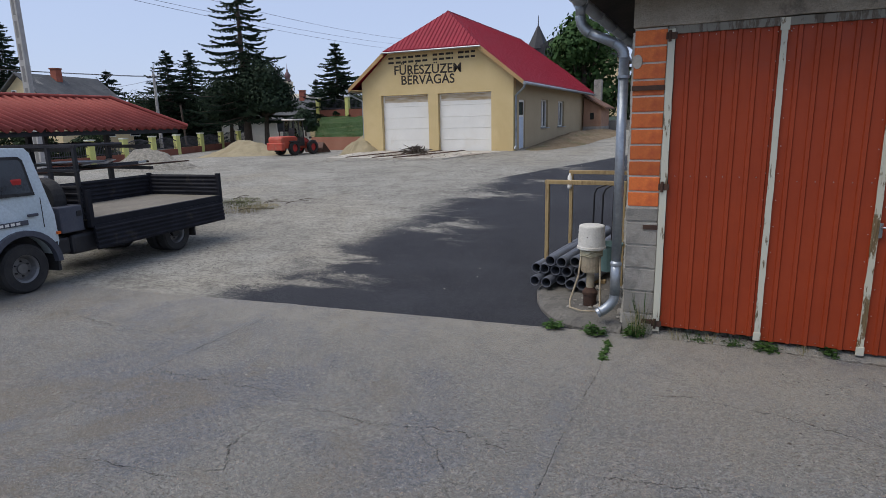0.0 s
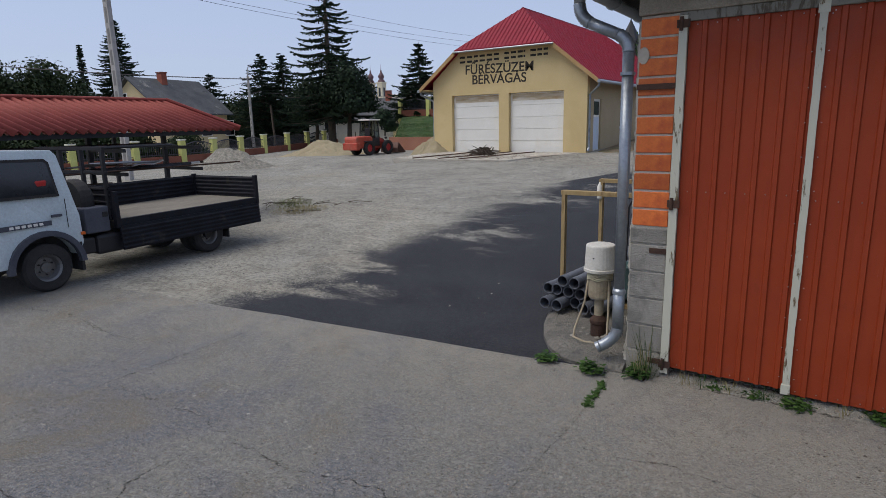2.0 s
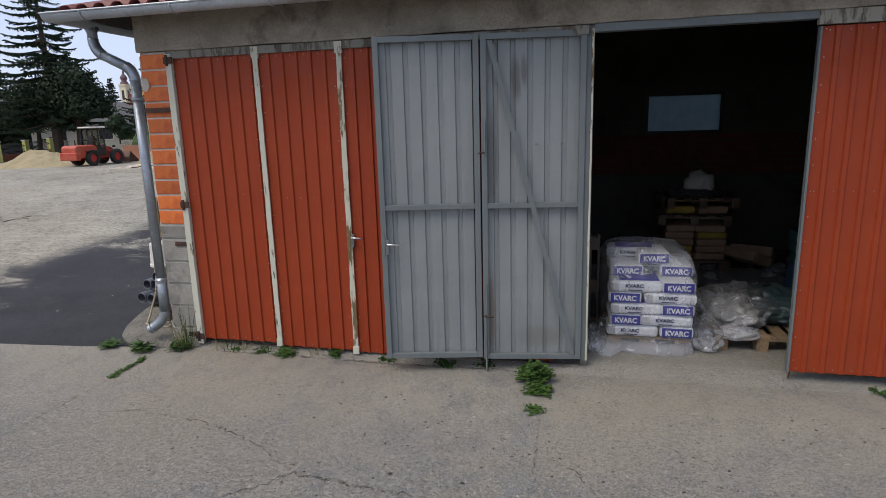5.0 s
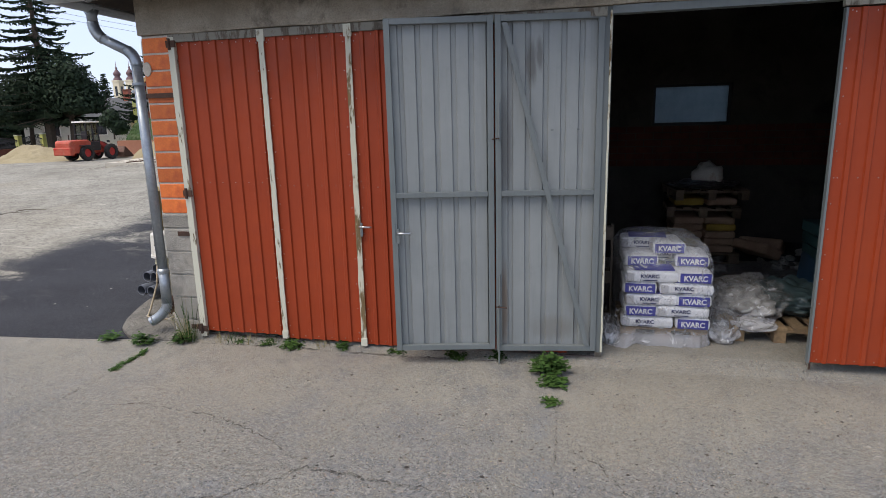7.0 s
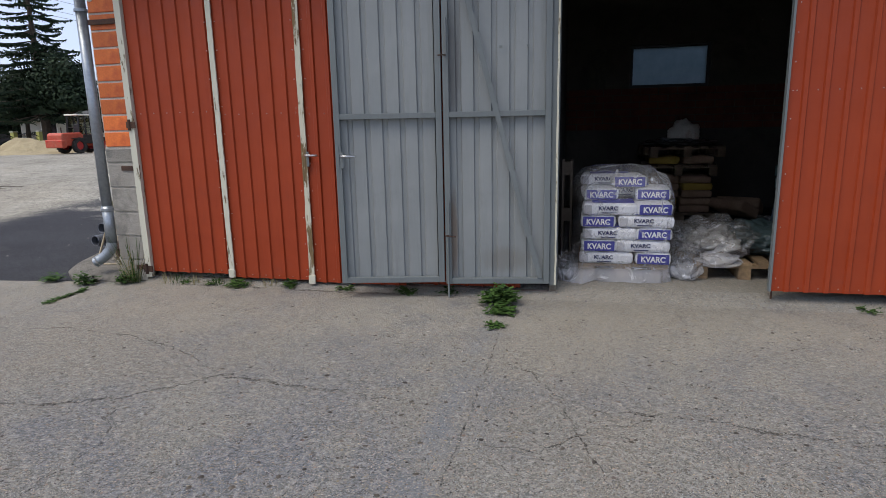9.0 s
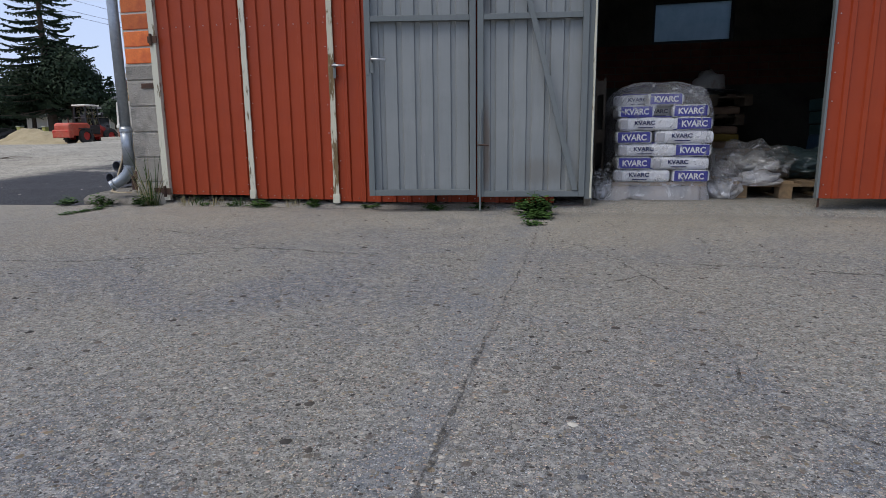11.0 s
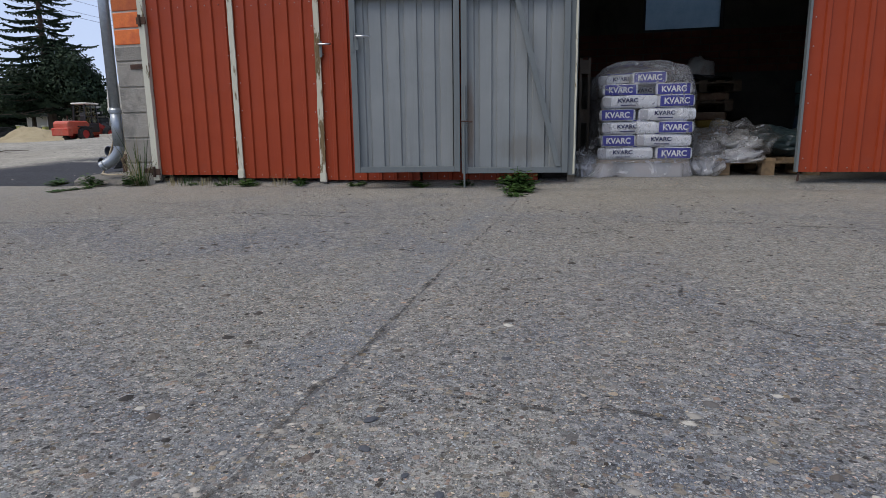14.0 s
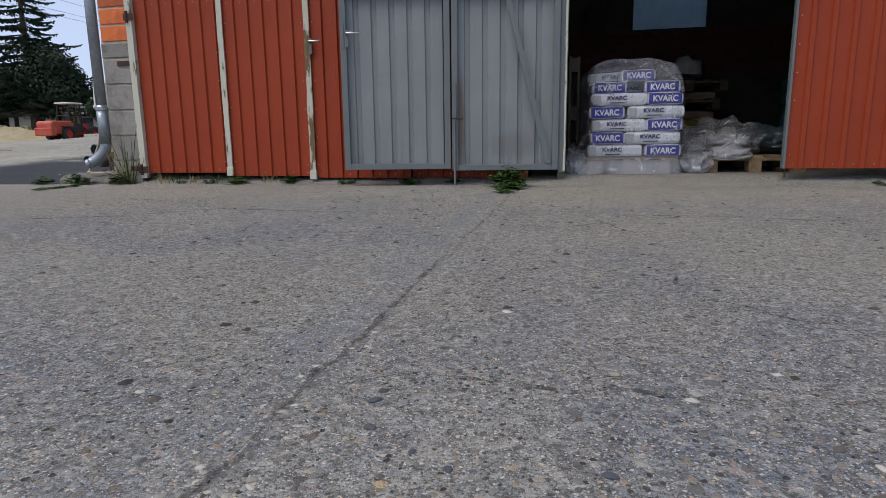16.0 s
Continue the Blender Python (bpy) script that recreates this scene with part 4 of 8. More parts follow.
def build_doors():
    f = thing("door_frame", (0, 0, 0), "pale green door frame with flaking paint", "door frame", kind="structure")
    part("jamb", lath(0.0, 0.08, 2.96, -0.018, 0.062, 0.04, seed=3), M_PEEL, f)
    part("head", boxes((-0.03, 3.86, -0.05, 0.0, 2.915, 2.985), bevel=0.004), make_peeling("weathered_frame_head", (0.2, 0.19, 0.16), (0.13, 0.108, 0.083)), f)
    part("jamb", lath(3.893, 0.14, 2.96, -0.011, 0.015, 0.014, seed=8), M_PEELWORN, f)
    part("jamb", boxes((3.845, 3.905, -0.01, 0.2, 0.13, 2.99)), M_FRAME, f)
    part("jamb_foot", boxes((3.842, 3.9, 0.03, 0.2, 0.034, 0.13)), M_BEAM, f)
    part("head", boxes((3.9, 5.5, -0.04, 0.06, 2.93, 2.99)), M_FRAME, f)
    part("head", boxes((5.5, GX1 - 0.3, -0.05, 0.0, 2.885, 2.985)), make_peeling("weathered_frame_head_pale", (0.27, 0.255, 0.21), (0.17, 0.145, 0.11)), f)
    for z in (0.16, 1.53, 2.9):
        part("hinge", rod([(-0.012, -0.066, z - 0.05), (-0.012, -0.066, z + 0.05)], 0.014, 10), M_RUST, f)
        part("hinge_strap", boxes((-0.045, 0.05, -0.066, -0.058, z - 0.03, z + 0.03)), M_RUST, f)
    for z, x0 in ((2.45, -0.33), (1.13, -0.17), (0.17, -0.14)):
        part("iron_strap", boxes((x0, -0.03, -0.05, -0.034, z - 0.022, z + 0.022)), M_RUST, f)
    red_leaf(0.035, 0.9, 0.13, 2.92, 0.9, "red ribbed steel garage door leaf, closed, with pale flaking lath")
    red_leaf(0.905, 1.715, 0.1, 2.92, 1.715, "red ribbed steel garage door leaf, closed, with lever handle", (1.75, 1.235))
    red_leaf(1.72, 2.6, 0.085, 2.92, None, "red ribbed steel garage door leaf behind the grey leaf")
    red_leaf(2.605, 3.6, 0.085, 2.92, None, "red ribbed steel garage door leaf behind the grey leaf", y=0.05)
    d = red_leaf(5.525, 6.36, 0.155, 2.875, 6.36, "red ribbed steel garage door leaf beside the open bay")
    part("edge_frame", boxes((-0.012, 0.004, -0.022, 0.03, 0.0, 2.72)), M_FRAME, d)
    screws(d, [(0.035, -0.004, z) for z in np.arange(0.1, 2.75, 0.2)])
    part("drop_bolt", rod([(0.02, 0.02, -0.07), (0.02, 0.02, 0.06)], 0.008, 8), M_RUST, d)
    red_leaf(6.365, 7.2, 0.155, 2.875, 7.2, "red ribbed steel garage door leaf, closed")
    red_leaf(7.205, 8.05, 0.155, 2.875, None, "red ribbed steel garage door leaf, closed")
    tagged(link("wall_front_rest", boxes((8.05, GX1, -0.02, 0.2, 0.0, 2.99)), M_BLOCK), "grey block front wall", "wall", kind="structure")
    # two folded-out leaves that show their grey inner side
    a, b, c = Vector((2.13, -0.335, 0)), Vector((2.985, -0.165, 0)), Vector((3.845, -0.035, 0))
    for p, q, z0, brace in ((a, b, 0.165, False), (b + Vector((0.012, 0.002, 0)), c, 0.15, True)):
        w, rz = (q - p).length, math.degrees(math.atan2(q.y - p.y, q.x - p.x))
        h = 2.955 - z0
        d = thing("folded_door_leaf", (p.x, p.y, z0), "grey ribbed steel door leaf folded open, " + ("with diagonal brace" if brace else "with lever handle"), "door", "folded-out door leaves", rz=rz)
        t = 0.048
        for n_, dims in (("stile", (0, t, 0, 0.04, 0, h)), ("stile", (w - t, w, 0, 0.04, 0, h)), ("top_rail", (t, w - t, 0.002, 0.04, h - t, h)),
                         ("bottom_rail", (t, w - t, 0.002, 0.04, 0, t)), ("middle_rail", (t, w - t, 0.002, 0.04, 1.545 - z0 - 0.022, 1.545 - z0 + 0.022))):
            part(n_, boxes(dims, bevel=0.003), M_FRAME, d)
        part("sheet", ribbed(0.004, w - 0.004, 0.004, h - 0.004, 0.05, 0.143, 0.017, flip=-1), M_GREYBRACED if brace else M_GREY, d)
        part("outer_sheet", ribbed(0.004, w - 0.004, 0.004, h - 0.004, 0.082, flip=-1), M_RED, d)
        if brace:
            x0, z1, x1, z2 = t + 0.005, h - t - 0.01, w - t - 0.03, t + 0.005
            dx, dz = x1 - x0, z2 - z1
            part("brace", prism([(x0, z1), (x0 + 0.043, z1), (x1 + 0.023, z2), (x1 - 0.02, z2)], -0.008, 0.012), M_FRAME, d, "flat diagonal brace")
            for z in (1.95, 0.52):
                b2 = part("slide_bolt", rod([(0.03, -0.012, z - 0.12), (0.03, -0.012, z + 0.18)], 0.007, 8), M_FRAME, d)
                part("bolt_knob", rod([(0.03, -0.012, z - 0.1), (0.0, -0.05, z - 0.1), (0.09 if z < 1 else -0.03, -0.055, z - 0.105)], 0.006, 8), M_RUST, b2)
            part("drop_rod", rod([(0.022, -0.01, -0.11), (0.022, -0.01, 0.4)], 0.008, 8), M_FRAME, d)
            for u, v in ((0.45, 1.9), (0.66, 1.9)):
                part("clip", boxes((u, u + 0.022, 0.022, 0.034, v, v + 0.014)), M_FRAME, d)
        else:
            lever(d, 0.055, -0.002, 1.235 - z0)
            part("lock_case", boxes((0.004, 0.03, -0.006, 0.0, 0.96, 1.16)), M_FRAME, d)
    c = thing("conduit_cover", (-0.29, -0.034, 2.69), "pale oval plastic cover plate on the brick pier", "cover plate")
    part("plate", lathe([(0, 0), (0.055, 0), (0.052, 0.012), (0, 0.015)], 24, Matrix.Rotation(radians(90), 4, "X") @ Matrix.Diagonal((0.8, 1.2, 1, 1))), plain("beige_plastic", (0.42, 0.37, 0.3)), c)


build_garage_shell()
build_gutter()
build_doors()


# ---- the sawmill building ----
M_LETTER = worn("black_lettering", (0.03, 0.022, 0.015), (0.045, 0.035, 0.025), 0.7, big=3, fine=40, stain=(0.3, 0.22, 0.12), stain_scale=5, stain_lo=0.66, stain_hi=0.7, relief=0)
# the same ochre render, darkened and greyed as the side turned from the sun
M_PLASTER_SHADE = worn("shaded_ochre_render", (0.42, 0.33, 0.2), (0.47, 0.37, 0.23), 0.92, big=0.8, fine=60, relief=0.2)


def build_sawmill():
    X, Y, Z = -11.3, 18.8, 0.9
    h = thing("sawmill_building", (X, Y, Z), "yellow ochre rendered building with wine-red roof and two white garage doors", "building")
    hw, ln, t = 3.74, 14.8, 0.3
    eave, ridge, sl = 3.2, 6.24, 0.79
    cut = 4.55  # foot of the half hip
    half = (ridge - cut) / sl
    # front wall with two openings, drawn as strips
    d1, d2, dh, sill = (-2.72, -0.28), (0.2, 2.74), 2.56, 0.02
    strips = [[(-hw, -0.4), (d1[0], -0.4), (d1[0], dh), (-hw, dh)], [(d1[1], -0.4), (d2[0], -0.4), (d2[0], dh), (d1[1], dh)], [(d2[1], -0.4), (hw, -0.4), (hw, dh), (d2[1], dh)],
              [(-hw, dh), (hw, dh), (hw, eave), (half, cut + 0.0), (-half, cut + 0.0), (-hw, eave)]]
    front = part("front_gable", prism(strips[3], 0, t), M_PLASTER, h)
    for s in strips[:3]:
        part("front_pier", prism(s, 0, t), M_PLASTER, h)
    part("rear_wall", prism([(-hw, -0.4), (hw, -0.4), (hw, eave), (half, cut), (-half, cut), (-hw, eave)], ln - t, ln), M_PLASTER_SHADE, h)
    part("side_wall", boxes((-hw, -hw + t, t, ln - t, -0.4, eave)), M_PLASTER, h)
    # east side with a door and two windows, its render in the shaded tone
    openings = ((0.8, 1.75, -0.0, 2.2), (4.4, 5.75, 0.95, 2.3), (7.85, 9.3, 0.95, 2.3))
    bm, y = bmesh.new(), t
    for a, b, z0, z1 in openings:
        box(bm, hw - t, hw, y, a, -0.4, eave)
        box(bm, hw - t, hw, a, b, -0.4, z0) if z0 > -0.3 else None
        box(bm, hw - t, hw, a, b, z1, eave)
        y = b
    box(bm, hw - t, hw, y, ln - t, -0.4, eave)
    part("side_wall", bm, M_PLASTER_SHADE, h)
    for i, (a, b) in enumerate((d1, d2)):
        d = part("sectional_door", boxes((a, b, 0.2, 0.24, 0.0, dh)), M_WHITE, h, "white sectional garage door with brown streaks")
        for k in range(5):
            part("panel", boxes((a + 0.06, b - 0.02, 0.17, 0.21, 0.02 + k * 0.507, 0.02 + k * 0.507 + 0.497), bevel=0.006), M_WHITE, d)
        part("rubber_seal", boxes((a, b, 0.165, 0.2, 0.0, 0.02)), M_RUBBER, d)
        part("streak_panel", boxes((a + 0.1, b - 0.06, 0.166, 0.169, dh - 0.33, dh - 0.05)), worn("rust_streaked_white", (0.42, 0.3, 0.15), (0.76, 0.7, 0.58), 0.6, big=2.5, fine=20, stretch=(0.4, 1, 3)), d)
    dr = part("side_door", boxes((hw - 0.12, hw - 0.08, 0.8, 1.75, 0.0, 2.2)), M_WHITE, h, "narrow white door with glazed top")
    part("pane", boxes((hw - 0.085, hw - 0.07, 0.9, 1.65, 1.55, 2.1)), M_BLACKGLASS, dr)
    part("door_panel", boxes((hw - 0.085, hw - 0.07, 0.9, 1.65, 0.1, 1.45), bevel=0.01), plain("bluish_white_panel", (0.55, 0.62, 0.7)), dr)
    for a, b, z0, z1 in openings[1:]:
        w = part("window", boxes((hw - 0.2, hw - 0.16, a, b, z0, z1)), M_BLACKGLASS, h)
        for dims in ((a, a + 0.08, z0, z1), (b - 0.08, b, z0, z1), ((a + b) / 2 - 0.05, (a + b) / 2 + 0.05, z0, z1), (a, b, z0, z0 + 0.07), (a, b, z1 - 0.07, z1)):
            part("frame", boxes((hw - 0.17, hw - 0.1, dims[0], dims[1], dims[2], dims[3])), M_WHITE, w)
        part("sill", boxes((hw - 0.1, hw + 0.08, a - 0.06, b + 0.06, z0 - 0.05, z0)), M_ZINC, w)
    # roof: two long slopes and a half hip at each end
    o, ov, th = 0.34, 0.55, 0.09
    er = ridge - sl * (hw + ov)
    hipd = 1.95
    R0, R1 = (0, -o + hipd + 0.15, ridge), (0, ln + o - hipd - 0.15, ridge)
    hz = ridge - sl * (half + 0.18)
    for s in (-1, 1):
        pts = [(s * (hw + ov), -o, er), (s * (hw + ov), ln + o, er), (s * (half + 0.18), ln + o, hz), R1, R0, (s * (half + 0.18), -o, hz)]
        bm = bmesh.new()
        up = [bm.verts.new((x, y, z + th)) for x, y, z in pts]
        dn = [bm.verts.new(p) for p in pts]
        bm.faces.new(up)
        bm.faces.new(dn)
        for k in range(6):
            bm.faces.new((up[k], up[(k + 1) % 6], dn[(k + 1) % 6], dn[k]))
        slope = part("roof_slope", bm, M_HROOF, h)
        # raised seams down the slope
        for k in range(52):
            y = -o + 0.15 + k * 0.3
            if not -o < y < ln + o:
                continue
            top = ridge if R0[1] < y < R1[1] else ridge - (ridge - hz) * (R0[1] - y if y < R0[1] else y - R1[1]) / (R0[1] + o)
            xt = (ridge - top) / sl
            part("seam", rod([(s * (hw + ov), y, er + th + 0.005), (s * xt, y, top + th + 0.005)], 0.018, 4), M_HROOF, slope)
    for y0, yr in ((-o - 0.02, R0[1]), (ln + o + 0.02, R1[1])):
        bm = bmesh.new()
        a, b, c = Vector((-(half + 0.2), y0, hz)), Vector((half + 0.2, y0, hz)), Vector((0, yr, ridge))
        vs = [bm.verts.new(p + Vector((0, 0, k))) for k in (0, th) for p in (a, b, c)]
        for f in ((0, 1, 2), (3, 4, 5), (0, 1, 4, 3), (1, 2, 5, 4), (2, 0, 3, 5)):
            bm.faces.new([vs[i] for i in f])
        hip = part("half_hip", bm, M_HROOF, h)
        for k in range(1, 24):
            x = -(half + 0.2) + k * (2 * half + 0.4) / 24
            f = 1 - abs(x) / (half + 0.2)
            part("seam", rod([(x, y0, hz + th + 0.006), (x, y0 + (yr - y0) * f, hz + (ridge - hz) * f + th + 0.006)], 0.02, 4), M_HROOF, hip)
        part("hip_gutter", rod([(-(half + 0.25), y0 - 0.05, hz), (half + 0.25, y0 - 0.05, hz)], 0.04, 8), M_ZINC, h)
    part("ridge_cap", rod([R0, R1], 0.11, 8), M_HROOF, h)
    for s in (-1, 1):
        part("eave_gutter", rod([(s * (hw + ov + 0.04), -o - 0.05, er - 0.02), (s * (hw + ov + 0.04), ln + o, er - 0.02)], 0.07, 8), M_ZINC, h)
        part("verge_board", prism([(s * (hw + ov), er - 0.1), (s * (hw + ov), er + 0.075), (s * (half + 0.18), hz + 0.075), (s * (half + 0.18), hz - 0.12)], -o - 0.03, -o + 0.02), worn("varnished_verge_board", (0.4, 0.25, 0.1), (0.48, 0.31, 0.14), 0.7), h)
        x = s * (hw + 0.07)
        part("rain_pipe", rod([(s * (hw + ov), -o + 0.1, er - 0.05), (s * (hw + ov), -o + 0.1, er - 0.18), (x, 0.12, er - 0.5), (x, 0.12, 0.25), (x, 0.02, 0.1)], 0.05, 10), M_ZINC, h)
    part("soffit", boxes((-hw - ov + 0.05, -hw, -o, ln + o, er - 0.02, er + 0.01)), M_WOOD, h)
    # painted lettering on the gable; the firm's own line is drawn as bars
    n_bar = ((-2.3, 0.42), (-1.82, 0.4), (-1.36, 0.3), (-1.0, 0.4), (-0.55, 0.42), (-0.1, 0.38), (0.55, 0.34), (0.95, 0.36), (1.35, 0.36), (1.7, 0.12), (2.1, 0.4), (2.5, 0.32), (2.85, 0.3))
    for x, w in n_bar:
        zb = 3.98 + x * 0.012
        for k, h_ in ((0.0, 0.09), (0.2, 0.09)):  # two strokes a letter
            part("letter_bar", boxes((x * 0.79 - 0.44, x * 0.79 + w * 0.66 - 0.44, -0.008, -0.003, zb + k, zb + k + h_)), M_LETTER, front)
    words("lettering", "FŰRÉSZÜZEM", 0.56, M_LETTER, front, pose(-0.3, -0.004, 3.62, 90, 0.5, 0), 0.003, 0.009)
    words("lettering", "BÉRVÁGÁS", 0.56, M_LETTER, front, pose(-0.3, -0.004, 3.18, 90, 0.5, 0), 0.003, 0.009)
    s = thing("concrete_ramp", (X, Y - 1.5, 0.8), "pale concrete ramp in front of the garage doors", "ramp", kind="structure")
    bm = bmesh.new()
    vs = [bm.verts.new(p) for p in ((-3.6, -1.9, 0.01), (1.9, -1.9, 0.01), (3.5, 1.45, 0.135), (-3.6, 1.45, 0.135), (-3.6, -1.9, -0.3), (1.9, -1.9, -0.3), (3.5, 1.45, -0.3), (-3.6, 1.45, -0.3))]
    for f in ((0, 1, 2, 3), (0, 1, 5, 4), (1, 2, 6, 5), (2, 3, 7, 6), (3, 0, 4, 7)):
        bm.faces.new([vs[i] for i in f])
    part("slab", bm, worn("pale_ramp_concrete", (0.43, 0.4, 0.34), (0.54, 0.5, 0.43), 0.9, big=0.7, fine=30, stain=(0.2, 0.16, 0.12), stain_scale=0.6), s)
    for a, b in ((-2.6, -1.9), (-0.3, 0.7), (-1.3, -0.4)):
        part("rail_groove", rod([(a, -1.88, 0.01), (b + 0.8, 1.4, 0.133)], 0.045, 5), M_RUST, s)
    # brick annexe at the far end
    a = thing("brick_annexe", (X + hw + 0.1, Y + ln - 0.6, 1.2), "unrendered brick lean-to behind the building", "annexe")
    brick = worn("patchy_red_brick", (0.36, 0.2, 0.13), (0.45, 0.28, 0.19), 0.9, big=2, fine=15)
    part("wall", prism([(0, 0.55), (1.1, 0.55), (1.1, 1.75), (0, 2.35)], 0, 3), brick, a)
    for r in range(6):
        for c in range(3):
            x = 0.02 + c * 0.36 + (r % 2) * 0.16
            if x < 0.85 and not (r in (2, 3) and c == 1):
                part("brick", boxes((x, x + 0.34, -0.015, 0.0, 0.58 + r * 0.2, 0.76 + r * 0.2)), brick, a)
    part("opening", boxes((0.42, 0.66, -0.02, 0.05, 0.98, 1.4)), M_BLACKGLASS, a)
    part("plinth", boxes((-0.02, 1.13, -0.04, 3, -0.5, 0.55)), M_BLOCK, a)
    part("roof", prism([(-0.1, 2.5), (-0.1, 2.58), (1.45, 1.72), (1.45, 1.62)], -0.3, 3.2), worn("brown_lean_to_roof", (0.14, 0.075, 0.05), (0.2, 0.11, 0.07), 0.8), a)


build_sawmill()


# ---- yard: shed, rack, truck, loader, heaps, fence ----
M_SHEDROOF = worn("brick_red_roof_sheet", (0.25, 0.045, 0.033), (0.32, 0.062, 0.045), 0.72, big=1.5, fine=25, relief=0.05)
M_TRUCKWHITE = worn("white_truck_paint", (0.54, 0.62, 0.64), (0.61, 0.68, 0.7), 0.3, big=2, fine=30, relief=0.02, spec=0.5)
M_NAVY = worn("dark_blue_bed_paint", (0.009, 0.0095, 0.013), (0.018, 0.019, 0.026), 0.7, spec=0.2, big=3, fine=40, stain=(0.05, 0.045, 0.035), stain_scale=2.5, stain_lo=0.6, stain_hi=0.75)
M_BEDFLOOR = worn("dusty_bed_boards", (0.15, 0.135, 0.11), (0.22, 0.198, 0.16), 0.9, big=2, fine=30, stain=(0.14, 0.12, 0.095), stain_scale=2, stretch=(1, 0.3, 1))
M_PLASTICGREY = worn("grey_plastic", (0.06, 0.065, 0.085), (0.085, 0.09, 0.11), 0.6, big=4, fine=40)
M_LOADER = worn("faded_orange_red_paint", (0.4, 0.06, 0.035), (0.5, 0.1, 0.06), 0.5, big=3, fine=30, stain=(0.36, 0.12, 0.08), stain_scale=2)


def build_shed():
    s = thing("open_shed", (-12.6, 0.0, 0.0), "open shed with a low brick-red profiled sheet roof on steel posts", "shed")
    # ridge runs along y at x = 0.7; the east slope faces the yard; hipped end
    def slope_sheet(e0, e1, r0, r1, n):
        """Waves run from eave to ridge; eave e0 to e1, ridge r0 to r1."""
        bm, rows = bmesh.new(), []
        k = n * 6
        for i in range(k + 1):
            f = i / k
            w = 0.046 * math.sin(2 * math.pi * f * n)
            a, b = Vector(e0).lerp(Vector(e1), f), Vector(r0).lerp(Vector(r1), f)
            rows.append([bm.verts.new(a.lerp(b, q) + Vector((0, 0, w))) for q in (0, 0.5, 1)])
        for a, b in zip(rows, rows[1:]):
            for j in range(2):
                bm.faces.new((a[j], a[j + 1], b[j + 1], b[j]))
        return bm
    E, W, N, S = 1.52, -2.6, 4.55, -7.0
    zr, ze, rx = 2.85, 2.2, 0.72
    rn = 3.2
    for args, in ((((E, S, ze), (E, N, ze), (rx, S, zr), (rx, rn, zr), 58),), (((W, N, ze), (W, S, ze), (rx, rn, zr), (rx, S, zr), 58),), (((E, N, ze), (W, N, ze), (rx, rn, zr), (rx, rn + 0.01, zr), 22),)):
        o = part("roof_sheet", slope_sheet(*args), M_SHEDROOF, s, smooth=True)
        o.modifiers.new("thickness", "SOLIDIFY").thickness = 0.012
    part("ridge_cap", rod([(rx, S, zr + 0.03), (rx, rn, zr + 0.03)], 0.035, 8), M_SHEDROOF, s)
    part("hip_cap", rod([(rx, rn, zr + 0.03), (E, N, ze + 0.03)], 0.05, 8), M_SHEDROOF, s)
    for x, y in ((-1.9, 3.3), (-1.9, 0.0), (-1.9, -3.5), (0.4, -4.5)):
        part("post", boxes((x - 0.04, x + 0.04, y - 0.04, y + 0.04, 0.0, 2.45)), M_DARK, s)
    part("eave_beam", boxes((E - 0.2, E - 0.1, S, N - 0.1, ze - 0.12, ze - 0.03)), M_DARK, s)
    part("end_beam", boxes((W, E - 0.1, N - 0.2, N - 0.1, ze - 0.12, ze - 0.03)), M_DARK, s)
    # cantilever rack with bar stock under the eave
    r = thing("stock_rack", (-11.9, 0.0, 0.0), "black steel cantilever rack with bars and pipes", "rack")
    for y in (-2.4, -0.6, 1.5, 3.2):
        part("column", boxes((-0.29, -0.2, y - 0.045, y + 0.045, 0.03, 2.12)), M_DARK, r)
        for z in (0.55, 0.95, 1.35, 1.82):
            part("arm", boxes((-0.2, 1.1, y - 0.03, y + 0.03, z - 0.04, z + 0.03)), M_DARK, r)
    rnd = random.Random(11)
    tones = (M_DARK, M_RUST, plain("grey_steel_bar", (0.3, 0.31, 0.32), 0.4, 0.6), plain("pale_strip", (0.55, 0.55, 0.52), 0.4))
    for z, n_ in ((1.86, 4), (1.40, 8), (1.0, 9), (0.6, 8)):
        for k in range(n_):
            x = -0.1 + 1.15 * k / max(1, n_ - 1)
            y0, y1 = rnd.uniform(-6, -3), rnd.uniform(2.2, 3.1) if z > 1.6 else rnd.uniform(2.8, 4.3)
            b = thing("steel_bar", (-11.9 + x, 0, z + 0.02 + rnd.random() * 0.03), "long steel bar lying on the rack", "steel bar", "bars on the rack")
            part("bar", rod([(0, y0, 0), (0, (y0 + y1) / 2, -0.008), (0, y1, 0)], rnd.uniform(0.015, 0.035), 7), tones[rnd.randrange(4 if z < 1.6 else 2)], b)


